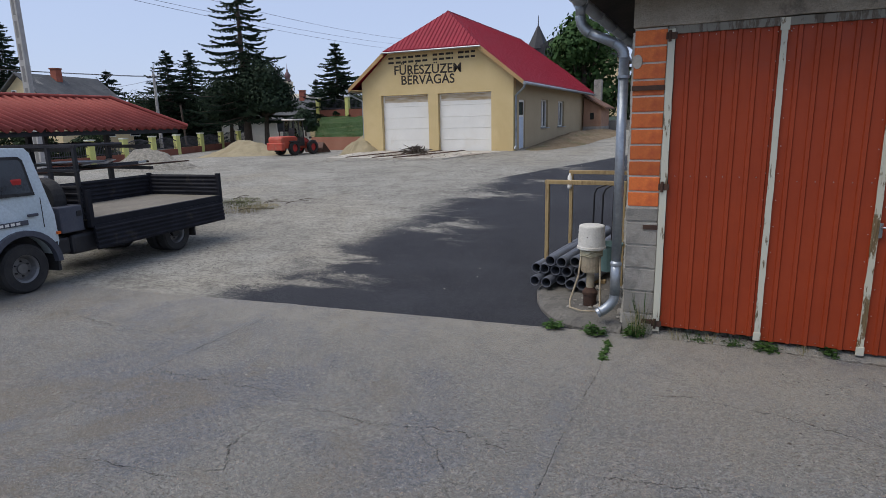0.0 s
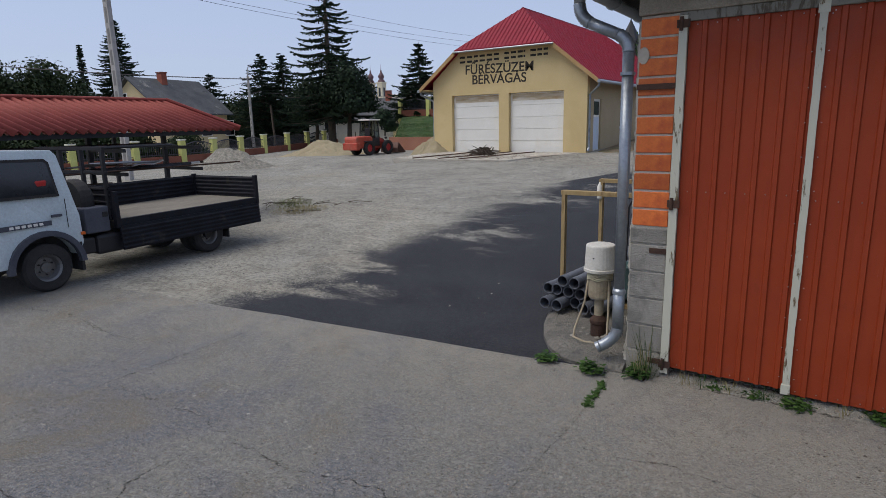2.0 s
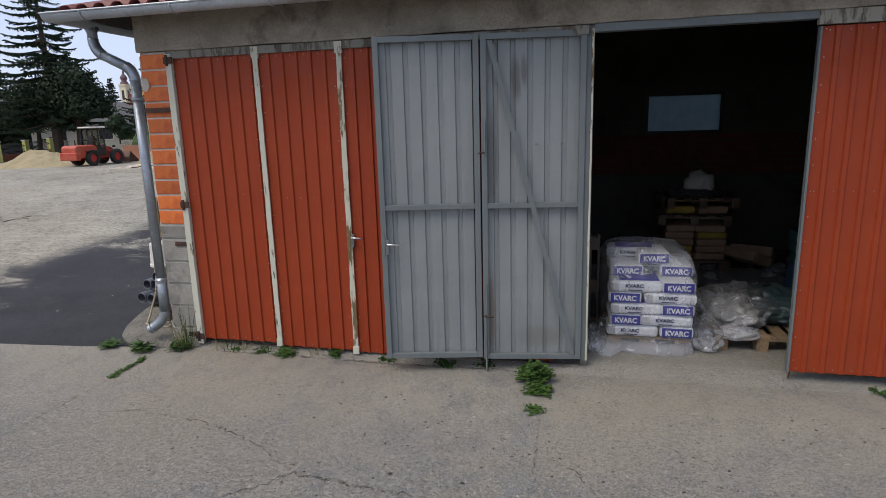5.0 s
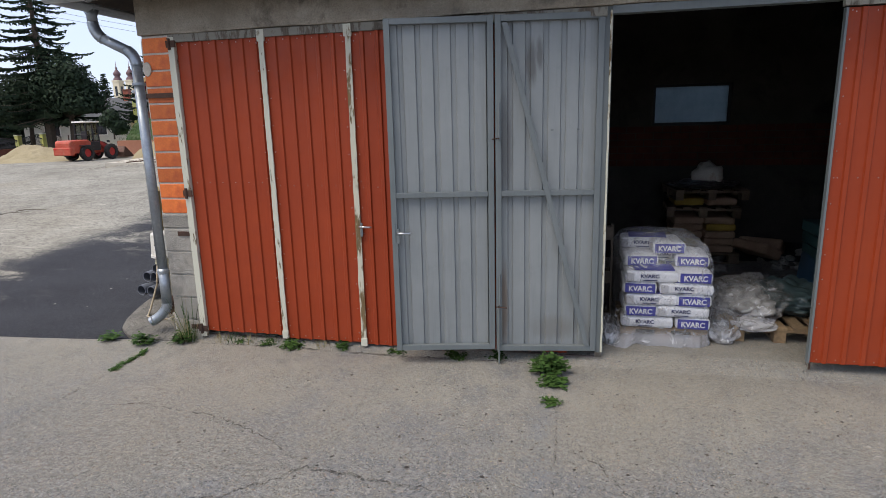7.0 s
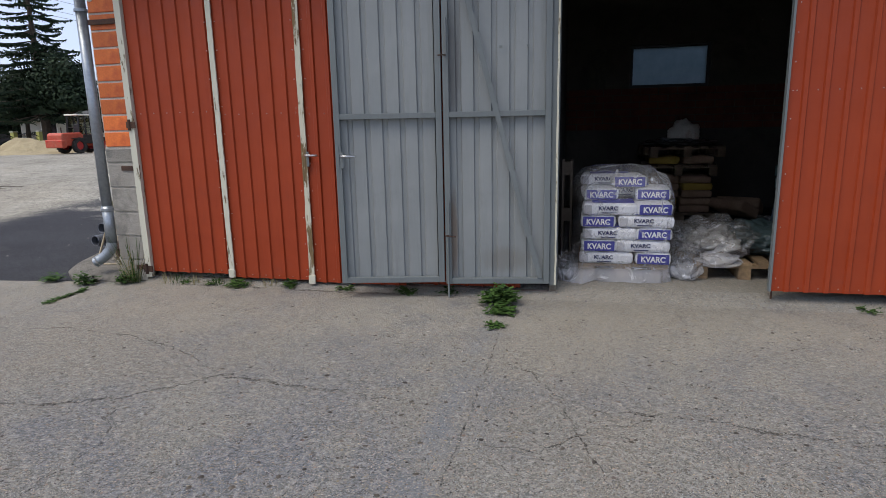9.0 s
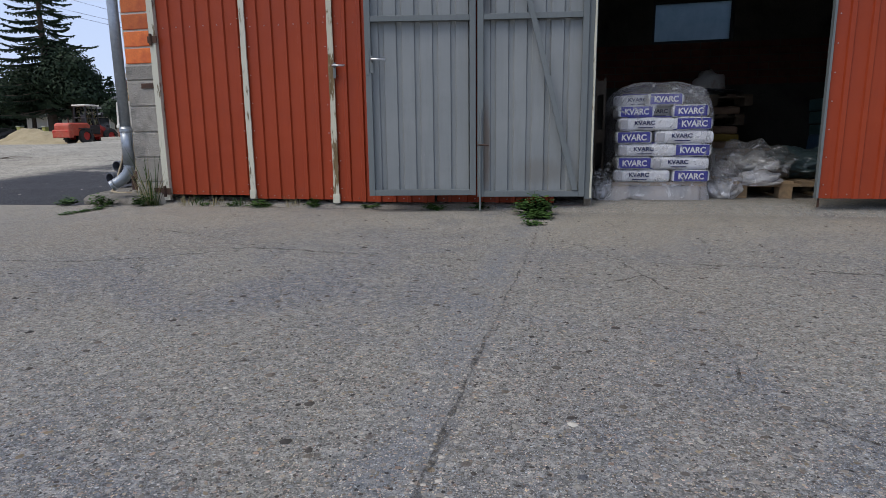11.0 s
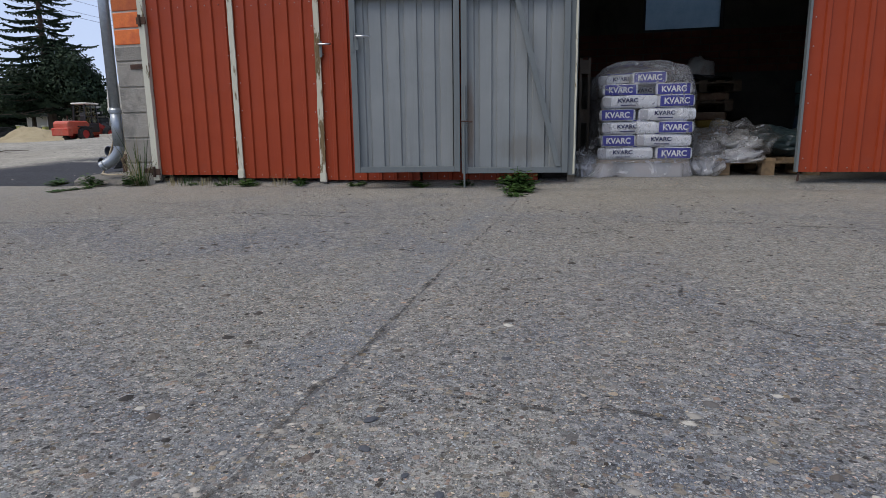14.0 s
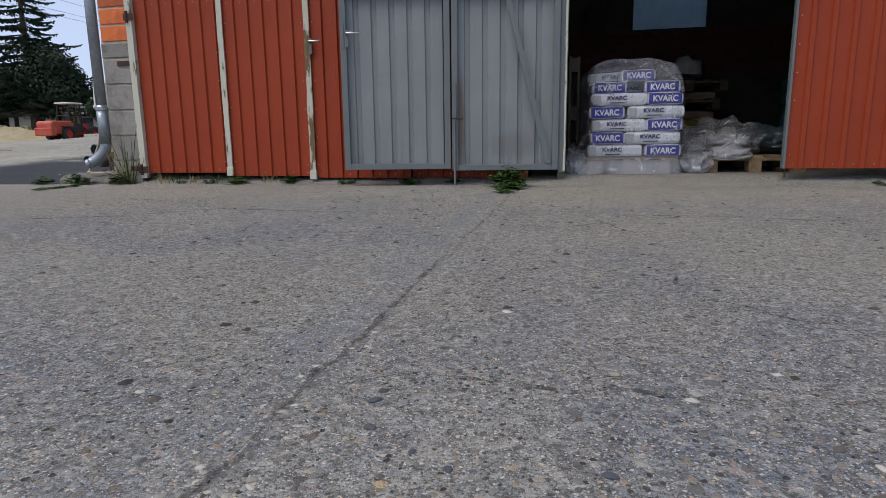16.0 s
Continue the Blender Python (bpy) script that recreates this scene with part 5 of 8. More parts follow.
def rack_scrap():
    rnd = random.Random(31)
    tones = (M_DARK, M_RUST, plain("dull_zinc_scrap", (0.3, 0.31, 0.32), 0.35, 0.7), plain("black_hose", (0.02, 0.02, 0.022), 0.6))
    for i in range(26):
        z = rnd.choice((0.98, 1.42, 0.6, 0.98))
        y, x = rnd.uniform(-0.8, 2.3), -11.9 + rnd.uniform(0.0, 0.9)
        L, bend_, r = rnd.uniform(0.5, 1.6), rnd.uniform(-0.12, 0.12), rnd.uniform(0.012, 0.035)
        s = thing("scrap_tube", (x, y, z + 0.06 + rnd.uniform(0, 0.12)), "short length of bent tube lying on the rack", "tube", "scrap on the rack", rz=rnd.uniform(-28, 28))
        part("tube", rod([(0, -L / 2, 0.02 * (i % 3)), (bend_, 0, 0.03), (bend_ * 0.4, L / 2, 0.0)], r, 8), tones[i % 4], s, smooth=True)
    for i in range(4):
        s = thing("sheet_offcut", (-11.5 + 0.15 * i, 0.6 + 0.5 * i, 1.06 + 0.43 * (i % 2)), "curled offcut of zinc sheet on the rack", "metal sheet", "scrap on the rack", rz=20 * i)
        sheet = prism([(-0.3, 0.0), (-0.1, 0.05), (0.1, 0.03), (0.3, 0.1), (0.3, 0.104), (0.1, 0.034), (-0.1, 0.054), (-0.3, 0.004)], -0.5, 0.5)
        part("sheet", sheet, tones[2], s)


def wheel(parent, x, y, z, r, w, rim_col, side=1):
    m = pose(x, y, z, 0, 90 * side, 0)
    t = part("tyre", lathe([(r * 0.58, -w / 2), (r * 0.9, -w / 2), (r, -w * 0.36), (r, w * 0.36), (r * 0.9, w / 2), (r * 0.58, w / 2), (r * 0.56, w * 0.3), (r * 0.56, -w * 0.3), (r * 0.58, -w / 2)], 32, m), M_RUBBER, parent, smooth=False)
    rim = part("rim", lathe([(0, w * 0.12), (r * 0.2, w * 0.14), (r * 0.22, w * 0.02), (r * 0.42, -w * 0.02), (r * 0.5, w * 0.3), (r * 0.58, w * 0.42), (r * 0.59, w * 0.2), (r * 0.55, -w * 0.2), (0, -w * 0.2)], 28, m), rim_col, t)
    for k in range(6):
        a = 2 * math.pi * k / 6
        part("wheel_nut", lathe([(0, 0), (r * 0.04, 0), (r * 0.04, w * 0.1), (0, w * 0.1)], 6, m @ pose(r * 0.3 * math.cos(a), r * 0.3 * math.sin(a), 0)), M_DARK, rim)
    return t


def build_truck():
    # local: x to the truck's near side, y towards its tail; origin at the near front wheel's foot
    k = thing("flatbed_truck", (-7.893, -1.34, 0.03), "white light flatbed truck with dark dropside bed, near side folded down", "truck", rz=6.0)
    W = 1.72
    silver = plain("silver_wheel_paint", (0.17, 0.17, 0.17), 0.45, 0.5)
    for x, s in ((-0.12, 1), (-W + 0.06, -1)):
        wheel(k, x, 0.0, 0.335, 0.335, 0.2, silver, s)
        wheel(k, x - 0.04 * s, 2.82, 0.325, 0.325, 0.2, silver, s)
        wheel(k, x - 0.28 * s, 2.82, 0.325, 0.325, 0.2, silver, s)
    part("chassis", boxes((-0.62, -0.5, -0.9, 3.6, 0.42, 0.6), (-1.3, -1.18, -0.9, 3.6, 0.42, 0.6)), M_DARK, k)
    part("rear_axle", rod([(-0.1, 2.82, 0.33), (-1.6, 2.82, 0.33)], 0.08, 10), M_DARK, k)
    part("front_axle", rod([(-0.1, 0, 0.33), (-1.6, 0, 0.33)], 0.06, 10), M_DARK, k)
    # cab: side outline in y and z, drawn out across, with the wheel arch cut in
    arch = [(0.46 * math.cos(a), 0.335 + 0.46 * math.sin(a)) for a in np.linspace(math.pi, 0, 14)]
    side = [(-1.15, 0.42), (-0.46, 0.42)] + arch[1:-1] + [(0.46, 0.45), (0.53, 0.62), (0.52, 1.0), (0.38, 1.86), (0.32, 1.93), (-0.55, 1.96), (-0.7, 1.9), (-1.12, 1.18), (-1.2, 0.8)]
    def taper(bm):
        """The cab leans in above the waist."""
        for v in bm.verts:
            v.co.x += (-1 if v.co.x > -W / 2 else 1) * 0.13 * max(0.0, v.co.z - 1.15) / 0.8
        return bm
    cab = part("cab", taper(prism(side, -W + 0.02, -0.02, "x")), M_TRUCKWHITE, k)
    b = cab.modifiers.new("rounding", "BEVEL")
    b.width, b.segments, b.limit_method = 0.035, 3, "ANGLE"
    part("side_window", taper(prism([(-0.84, 1.36), (0.25, 1.34), (0.215, 1.74), (0.18, 1.78), (-0.55, 1.8)], -0.03, -0.008, "x")), M_BLACKGLASS, cab)
    part("window_seal", taper(prism([(-0.88, 1.32), (0.29, 1.3), (0.25, 1.77), (0.2, 1.82), (-0.57, 1.84)], -0.04, -0.012, "x")), M_RUBBER, cab)
    part("seat", boxes((-0.14, -0.058, 0.0, 0.17, 1.36, 1.54), bevel=0.03), plain("red_seat_cover", (0.4, 0.02, 0.015)), cab)
    part("door_gap", boxes((-0.019, -0.013, 0.335, 0.343, 0.85, 1.26), (-0.019, -0.013, -0.9, -0.893, 0.6, 1.26)), M_RUBBER, cab)
    part("door_handle", boxes((-0.02, 0.006, 0.12, 0.27, 1.02, 1.06), bevel=0.008), M_PLASTICGREY, cab)
    part("name_strip", boxes((-0.018, -0.01, -0.55, 0.12, 0.92, 0.985)), M_PLASTICGREY, cab)
    for q in range(6):
        part("letter_bar", boxes((-0.011, -0.006, -0.42 + q * 0.075, -0.37 + q * 0.075, 0.935, 0.97)), M_WHITE, cab)
    flare = [(0.52 * math.cos(a), 0.335 + 0.52 * math.sin(a)) for a in np.linspace(math.pi, 0.02, 16)] + [(0.445 * math.cos(a), 0.335 + 0.445 * math.sin(a)) for a in np.linspace(0.02, math.pi, 16)]
    part("wheel_arch_trim", prism(flare, -0.06, 0.025, "x"), M_PLASTICGREY, cab)
    part("mudguard", boxes((-0.3, -0.02, 0.46, 0.5, 0.2, 0.62)), M_RUBBER, k)
    part("marker_lamp", boxes((-0.03, 0.01, 0.5, 0.55, 0.72, 0.76)), plain("orange_lens", (0.7, 0.14, 0.02), 0.3), cab)
    part("wheel_arch_lining", prism(arch + [(0.46, 0.36), (-0.46, 0.36)], -0.3, -0.24, "x"), M_RUBBER, cab)
    # box and tank between cab and bed
    tb = part("tool_box", boxes((-0.42, -0.03, 0.6, 0.97, 0.7, 1.08), bevel=0.02), M_PLASTICGREY, k, "grey plastic tool box")
    part("latch", boxes((-0.03, -0.018, 0.86, 0.94, 0.92, 1.0), bevel=0.004), M_DARK, tb)
    part("fuel_tank", boxes((-0.5, -0.06, 0.75, 1.28, 0.36, 0.66), bevel=0.05), M_DARK, k)
    part("battery_box", boxes((-0.45, -0.08, 0.5, 0.74, 0.4, 0.64), bevel=0.03), M_DARK, k)
    part("spare_wheel", lathe([(0.12, -0.1), (0.3, -0.1), (0.325, -0.05), (0.325, 0.05), (0.3, 0.1), (0.12, 0.1)], 24, pose(-0.5, 0.78, 1.16, 90, 0, 0)), M_RUBBER, k)
    # bed
    y0, y1, zf = 1.06, 4.01, 0.85
    part("bed_floor", boxes((-W, -0.0, y0, y1, zf - 0.03, zf)), M_BEDFLOOR, k, "dusty boards of the load bed")
    part("bed_rail", boxes((-0.06, 0.01, y0, y1, zf - 0.13, zf + 0.004)), M_NAVY, k)
    for yc in (y0 + 0.2, 2.3, y1 - 0.2):
        part("cross_member", boxes((-W, -0.02, yc, yc + 0.08, 0.62, zf - 0.03)), M_DARK, k)

    def dropside(length, height):
        """An aluminium dropside with pressed ribs, lying along y, outer face to +x."""
        line = [(0.0, 0.0)]
        for z in np.linspace(0.04, height - 0.06, 5):
            line += [(0.0, z), (0.014, z + 0.014), (0.014, z + 0.034), (0.0, z + 0.048)]
        line += [(0.0, height), (-0.025, height)]
        for z in np.linspace(height - 0.06, 0.04, 5):
            line += [(-0.025, z + 0.048), (-0.039, z + 0.034), (-0.039, z + 0.014), (-0.025, z)]
        line += [(-0.025, 0.0)]
        return prism(line, 0, length, "y")
    near = part("dropside", dropside(y1 - y0 - 0.06, 0.37), M_NAVY, k, "near dropside hanging folded down")
    near.matrix_basis = pose(0.035, y0 + 0.02, zf - 0.1, 0, 176, 0)
    near.scale = (-1, 1, 1)
    far = part("dropside", dropside(y1 - y0 - 0.06, 0.4), M_NAVY, k)
    far.matrix_basis = pose(-W + 0.02, y0 + 0.03, zf, 0, 0, 0)
    tail = part("tailboard", dropside(W - 0.06, 0.4), M_NAVY, k)
    tail.matrix_basis = pose(-0.05, y1, zf, 0, 0, 90)
    head = part("headboard", dropside(W - 0.06, 0.5), M_NAVY, k)
    head.matrix_basis = pose(-0.05, y0, zf, 0, 0, 90)
    for x, y in ((-0.02, y0 + 0.02), (-0.02, y1 - 0.03), (-W + 0.02, y1 - 0.03), (-W + 0.02, y0 + 0.02)):
        part("stanchion", boxes((x - 0.035, x + 0.035, y - 0.035, y + 0.035, zf - 0.12, zf + 0.43)), M_NAVY, k)
    # ladder frame behind the cab
    for x in (-0.1, -0.62, -1.15, -W):
        part("frame_post", boxes((x - 0.025, x + 0.025, y0 - 0.06, y0 - 0.01, zf, 1.93)), M_DARK, k)
    part("frame_bar", boxes((-W - 0.05, -0.05, y0 - 0.06, y0 - 0.01, 1.9, 1.95)), M_DARK, k)
    part("frame_bar", boxes((-W - 0.05, -0.05, y0 - 0.055, y0 - 0.015, 1.55, 1.59)), M_DARK, k)
    part("mud_flap", boxes((-0.35, -0.04, 3.22, 3.25, 0.2, 0.6)), M_RUBBER, k)
    part("tail_lamp_bar", boxes((-W, -0.05, y1 - 0.02, y1 + 0.04, 0.55, 0.68)), M_DARK, k)


def build_loader():
    # local: x forward (bucket), y to its left, origin on the ground below the middle joint
    k = thing("wheel_loader", (-21.87, 22.28, ground_z(-21.87, 22.28)), "faded orange-red articulated wheel loader with bucket lowered", "wheel loader", rz=85.0)
    k.scale = (0.7, 0.7, 0.7)
    red = plain("red_wheel_hub", (0.4, 0.03, 0.03), 0.5)
    for x in (-1.05, 1.15):
        for s in (-1, 1):
            t = wheel(k, 0, 0, 0, 0.56, 0.36, red, 1)
            t.matrix_basis = pose(x, s * 0.74, 0.56, 0, 0, -90 * s)
            for q in range(16):
                a = 2 * math.pi * q / 16
                lug = part("tyre_lug", boxes((-0.17, 0.0, -0.04, 0.04, 0.52, 0.59)), M_RUBBER, t)
                lug.matrix_basis = Matrix.Rotation(a, 4, "X") @ pose(0.0, 0, 0, 0, 0, 12)
    body = prism([(-2.4, 0.75), (-2.3, 0.55), (-1.6, 0.55), (-1.5, 0.9), (-0.6, 0.95), (-0.5, 1.3), (-0.75, 1.52), (-2.25, 1.5), (-2.4, 1.35)], -0.72, 0.72)
    e = part("engine_cover", body, M_LOADER, k, "faded pinkish red engine cover")
    e.modifiers.new("rounding", "BEVEL").width = 0.06
    part("counterweight", boxes((-2.5, -2.1, -0.82, 0.82, 0.42, 1.0), bevel=0.06), M_LOADER, k)
    for s in (-1, 1):
        part("tail_lamp", boxes((-2.52, -2.49, s * 0.6 - 0.08, s * 0.6 + 0.08, 0.85, 0.93)), plain("red_lens", (0.5, 0.02, 0.02), 0.3), k)
        part("fender", boxes((-1.6, -0.45, s * 0.76 - 0.2, s * 0.76 + 0.2, 1.06, 1.12), bevel=0.02), M_DARK, k)
        part("lift_arm", prism([(0.35, 1.25), (0.5, 1.45), (1.6, 0.75), (2.3, 0.35), (2.3, 0.2), (1.4, 0.5)], s * 0.38 - 0.06, s * 0.38 + 0.06), plain("loader_arm_red", (0.4, 0.05, 0.04)), k)
        part("lift_ram", rod([(0.4, s * 0.25, 0.8), (1.5, s * 0.3, 0.75)], 0.05, 8), M_STEEL, k)
    part("front_frame", boxes((-0.1, 1.5, -0.35, 0.35, 0.5, 1.0), bevel=0.05), M_LOADER, k)
    part("tilt_linkage", rod([(0.4, 0, 1.4), (1.3, 0, 1.25), (2.2, 0, 0.6)], 0.06, 8), plain("loader_arm_dark", (0.1, 0.03, 0.03)), k)
    for s in (-1, 1):
        part("work_lamp", boxes((1.15, 1.3, s * 0.5 - 0.1, s * 0.5 + 0.1, 1.25, 1.42), bevel=0.03), M_DARK, k)
    part("cab_base", boxes((-0.8, 0.4, -0.6, 0.6, 0.7, 1.35), bevel=0.03), M_DARK, k)
    glass = make_glass("cab_glass", (0.3, 0.36, 0.36))
    for x, y in ((-0.77, -0.57), (-0.77, 0.57), (0.37, -0.57), (0.37, 0.57), (-0.15, -0.57), (-0.15, 0.57)):
        part("cab_pillar", rod([(x, y, 1.3), (x * 0.85, y * 0.92, 2.78)], 0.05, 6), M_DARK, k)
    for s in (-1, 1):
        part("side_pane", prism([(-0.72, 1.36), (0.33, 1.36), (0.28, 2.72), (-0.62, 2.72)], s * 0.54 - 0.006, s * 0.54 + 0.006), glass, k)
        part("waist_bar", rod([(-0.77, s * 0.57, 1.85), (0.36, s * 0.57, 1.85)], 0.03, 6), M_DARK, k)
    part("rear_bar", rod([(-0.75, -0.55, 1.9), (-0.75, 0.55, 1.9)], 0.03, 6), M_DARK, k)
    part("seat", boxes((-0.5, -0.1, -0.24, 0.24, 1.35, 2.15), bevel=0.06), M_DARK, k)
    part("steering_column", rod([(0.3, 0, 1.35), (0.12, 0, 1.9)], 0.03, 6), M_DARK, k)
    part("steering_wheel", lathe([(0.17, 0.0), (0.2, 0.02), (0.17, 0.04), (0.15, 0.02), (0.17, 0.0)], 16, pose(0.1, 0, 1.9, 0, -20, 0)), M_DARK, k)
    part("cab_roof", boxes((-0.82, 0.5, -0.66, 0.66, 2.76, 2.87), bevel=0.035), plain("off_white_roof", (0.66, 0.65, 0.6)), k)
    for s in (-1, 1):
        part("mirror", boxes((0.5, 0.53, s * 0.78 - 0.09, s * 0.78 + 0.09, 2.0, 2.28), bevel=0.01), M_DARK, k)
    part("exhaust", rod([(-1.5, 0.3, 1.35), (-1.5, 0.3, 1.9)], 0.04, 8), M_RUST, k)
    bk = prism([(2.2, 0.06), (3.15, 0.03), (3.17, 0.07), (2.3, 0.16), (2.2, 0.4), (2.34, 0.86), (2.26, 0.9), (2.1, 0.45)], -1.0, 1.0)
    b = part("bucket", bk, worn("worn_bucket_steel", (0.14, 0.09, 0.075), (0.24, 0.14, 0.11), 0.6, 0.4), k, "worn red-brown bucket resting on the ground")
    for s in (-1, 1):
        part("bucket_cheek", prism([(2.15, 0.1), (3.15, 0.05), (2.34, 0.86), (2.14, 0.5)], s * 1.0 - 0.02, s * 1.0 + 0.02), M_RUST, b)


def heap(name, x, y, rx, ry, hgt, material, label, seed, group=""):
    bm = bmesh.new()
    n = 70
    grid = []
    for j in range(n + 1):
        row = []
        for i in range(n + 1):
            u, v = 2.4 * i / n - 1.2, 2.4 * j / n - 1.2
            d = math.hypot(u, v) + 0.22 * noise.noise((u * 1.6 + seed, v * 1.6, 0))
            z = hgt * max(0, 1 - d) ** 0.9 * (1 + 0.3 * noise.noise((u * 2.5, v * 2.5 + seed, 5))) + (0.07 * noise.noise((u * 7, v * 7, seed)) + 0.05 * noise.noise((u * 17, v * 17, seed + 3))) * min(1.0, max(0.0, 4 * (1 - d)))
            X, Y = x + u * rx, y + v * ry
            row.append(bm.verts.new((u * rx, v * ry, max(z, -0.04) + ground_z(X, Y) - ground_z(x, y) - 0.02 * (d >= 1.0))))
        grid.append(row)
    for a, b in zip(grid, grid[1:]):
        for i in range(n):
            bm.faces.new((a[i], a[i + 1], b[i + 1], b[i]))
    ob = link(name, bm, material, smooth=True)
    ob.location = (x, y, ground_z(x, y))
    return tagged(ob, label, "heap", group)


def build_fences():
    brick = M_BRICKWALL
    bar = plain("dark_fence_bar", (0.05, 0.05, 0.06), 0.6)

    def run(name, posts, zs, label, rail_h, pil_h):
        f = thing(name, (*posts[0], zs[0]), label, "fence")
        o = Vector((*posts[0], zs[0]))
        for i, (p, z) in enumerate(zip(posts, zs)):
            x, y, dz = p[0] - o.x, p[1] - o.y, z - o.z
            q = part("pillar", boxes((x - 0.16, x + 0.16, y - 0.16, y + 0.16, dz - 0.4, dz + pil_h), bevel=0.01), M_LIME, f, "lime yellow fence pillar")
            part("pillar_cap", boxes((x - 0.2, x + 0.2, y - 0.2, y + 0.2, dz + pil_h, dz + pil_h + 0.08), bevel=0.01), plain("pale_cap", (0.6, 0.6, 0.5)), q)
            if i == len(posts) - 1:
                break
            a, b = Vector((x, y, dz)), Vector((posts[i + 1][0] - o.x, posts[i + 1][1] - o.y, zs[i + 1] - o.z))
            d = (b - a)
            L = math.hypot(d.x, d.y)
            ang = math.atan2(d.y, d.x)
            m = Matrix.Translation(a) @ Matrix.Rotation(ang, 4, "Z")
            bm = boxes((0.16, L - 0.16, -0.1, 0.1, -0.4, rail_h))
            bm.transform(m)
            part("plinth_wall", bm, brick, f)
            pan = bmesh.new()
            n = max(6, int(L / 0.14))
            for k in range(1, n):
                u = 0.16 + (L - 0.32) * k / n
                top = pil_h - 0.3 + 0.22 * math.sin(math.pi * k / n)
                box(pan, u - 0.009, u + 0.009, -0.009, 0.009, rail_h, top)
            for k in range(12):
                u0, u1 = 0.16 + (L - 0.32) * k / 12, 0.16 + (L - 0.32) * (k + 1) / 12
                t0, t1 = pil_h - 0.3 + 0.22 * math.sin(math.pi * k / 12), pil_h - 0.3 + 0.22 * math.sin(math.pi * (k + 1) / 12)
                tube(pan, [(u0, 0, t0), (u1, 0, t1)], 0.03, 6)
            box(pan, 0.16, L - 0.16, -0.02, 0.02, rail_h + 0.08, rail_h + 0.12)
            pan.transform(m)
            part("railing", pan, bar, f)
    line = [(-31.6, 3.0), (-31.5, 6.5), (-31.4, 10.1), (-31.0, 13.2), (-30.8, 15.9), (-31.6, 18.6), (-32.8, 21.6), (-34.1, 24.7), (-35.6, 28.3), (-37.0, 31.8), (-38.3, 35.2), (-39.6, 38.4)]
    run("street_fence", line, [0.2, 0.22, 0.25, 0.28, 0.3, 0.32, 0.36, 0.4, 0.45, 0.5, 0.55, 0.6], "street fence of lime yellow pillars, brick plinth and dark railings", 0.45, 1.3)
    up = [(-30.8, 37.0), (-27.6, 36.6), (-24.4, 36.3), (-21.0, 36.0), (-17.5, 35.7)]
    run("bank_fence", up, [2.9] * 5, "lime yellow pillar fence on the grassy bank", 0.55, 1.5)
    # retaining wall and the bank behind it
    tagged(link("retaining_wall", boxes((-24.2, -15.1, 26.9, 27.2, 0.2, 1.42)), worn("red_brown_retaining_wall", (0.3, 0.13, 0.08), (0.38, 0.18, 0.12), 0.9, big=0.6, fine=20)), "low red-brown retaining wall below the grassy bank", "wall", kind="structure")
    bm = bmesh.new()
    rows = []
    for j in range(24):
        f = j / 23
        x0 = -24.2 - 9.5 * f
        rows.append([bm.verts.new((x0 + (-11 - x0) * i / 30, 27.15 + 13.2 * f, 1.38 + 1.55 * min(1, f * 1.35) ** 0.8 + 0.12 * noise.noise((i * 0.6, j * 0.5, 0)) - (1.2 if i == 0 or j == 23 else 0))) for i in range(31)])
    for a, b in zip(rows, rows[1:]):
        for i in range(30):
            bm.faces.new((a[i], a[i + 1], b[i + 1], b[i]))
    tagged(link("grass_bank", bm, worn("green_turf", (0.035, 0.08, 0.016), (0.065, 0.12, 0.03), 0.95, big=1.2, fine=25, stain=(0.13, 0.14, 0.06), relief=0.8, dist=0.06), smooth=True), "green grassy bank behind the retaining wall", "bank", kind="structure")


build_shed()
rack_scrap()
build_truck()
build_loader()
heap("gravel_mound", -23.9, 14.0, 2.1, 1.7, 0.95, M_GRAVEL, "heap of pale gravel on the yard", 2.0, "heaps in the yard")
heap("sand_mound", -25.6, 22.4, 3.0, 2.2, 0.8, M_SAND, "wide heap of yellow sand by the fence", 6.0, "heaps in the yard")
heap("sand_mound", -15.35, 19.9, 1.45, 1.9, 1.5, M_SAND, "heap of pale sand against the building corner", 9.0, "heaps in the yard")
build_fences()
heap("dirt_mound", -6.4, 27.5, 1.5, 8.5, 0.35, worn("brown_soil", (0.22, 0.16, 0.09), (0.32, 0.24, 0.15), 0.95, big=1.2, fine=20, stain=(0.12, 0.13, 0.05), stain_scale=0.8, relief=0.8, dist=0.05), "long low mound of brown soil beside the building", 14.0)


# ---- trees, poles and the village ----
def crown_mesh(name, quads, material, parent):
    """quads: centre, along, across."""
    q = np.array(quads)
    c, a, b = q[:, 0], q[:, 1], q[:, 2]
    v = np.stack([c - a - b, c + a - b, c + a + b, c - a + b], 1).reshape(-1, 3)
    f = np.arange(len(v)).reshape(-1, 4)
    return from_arrays(name, v, f, material, parent)


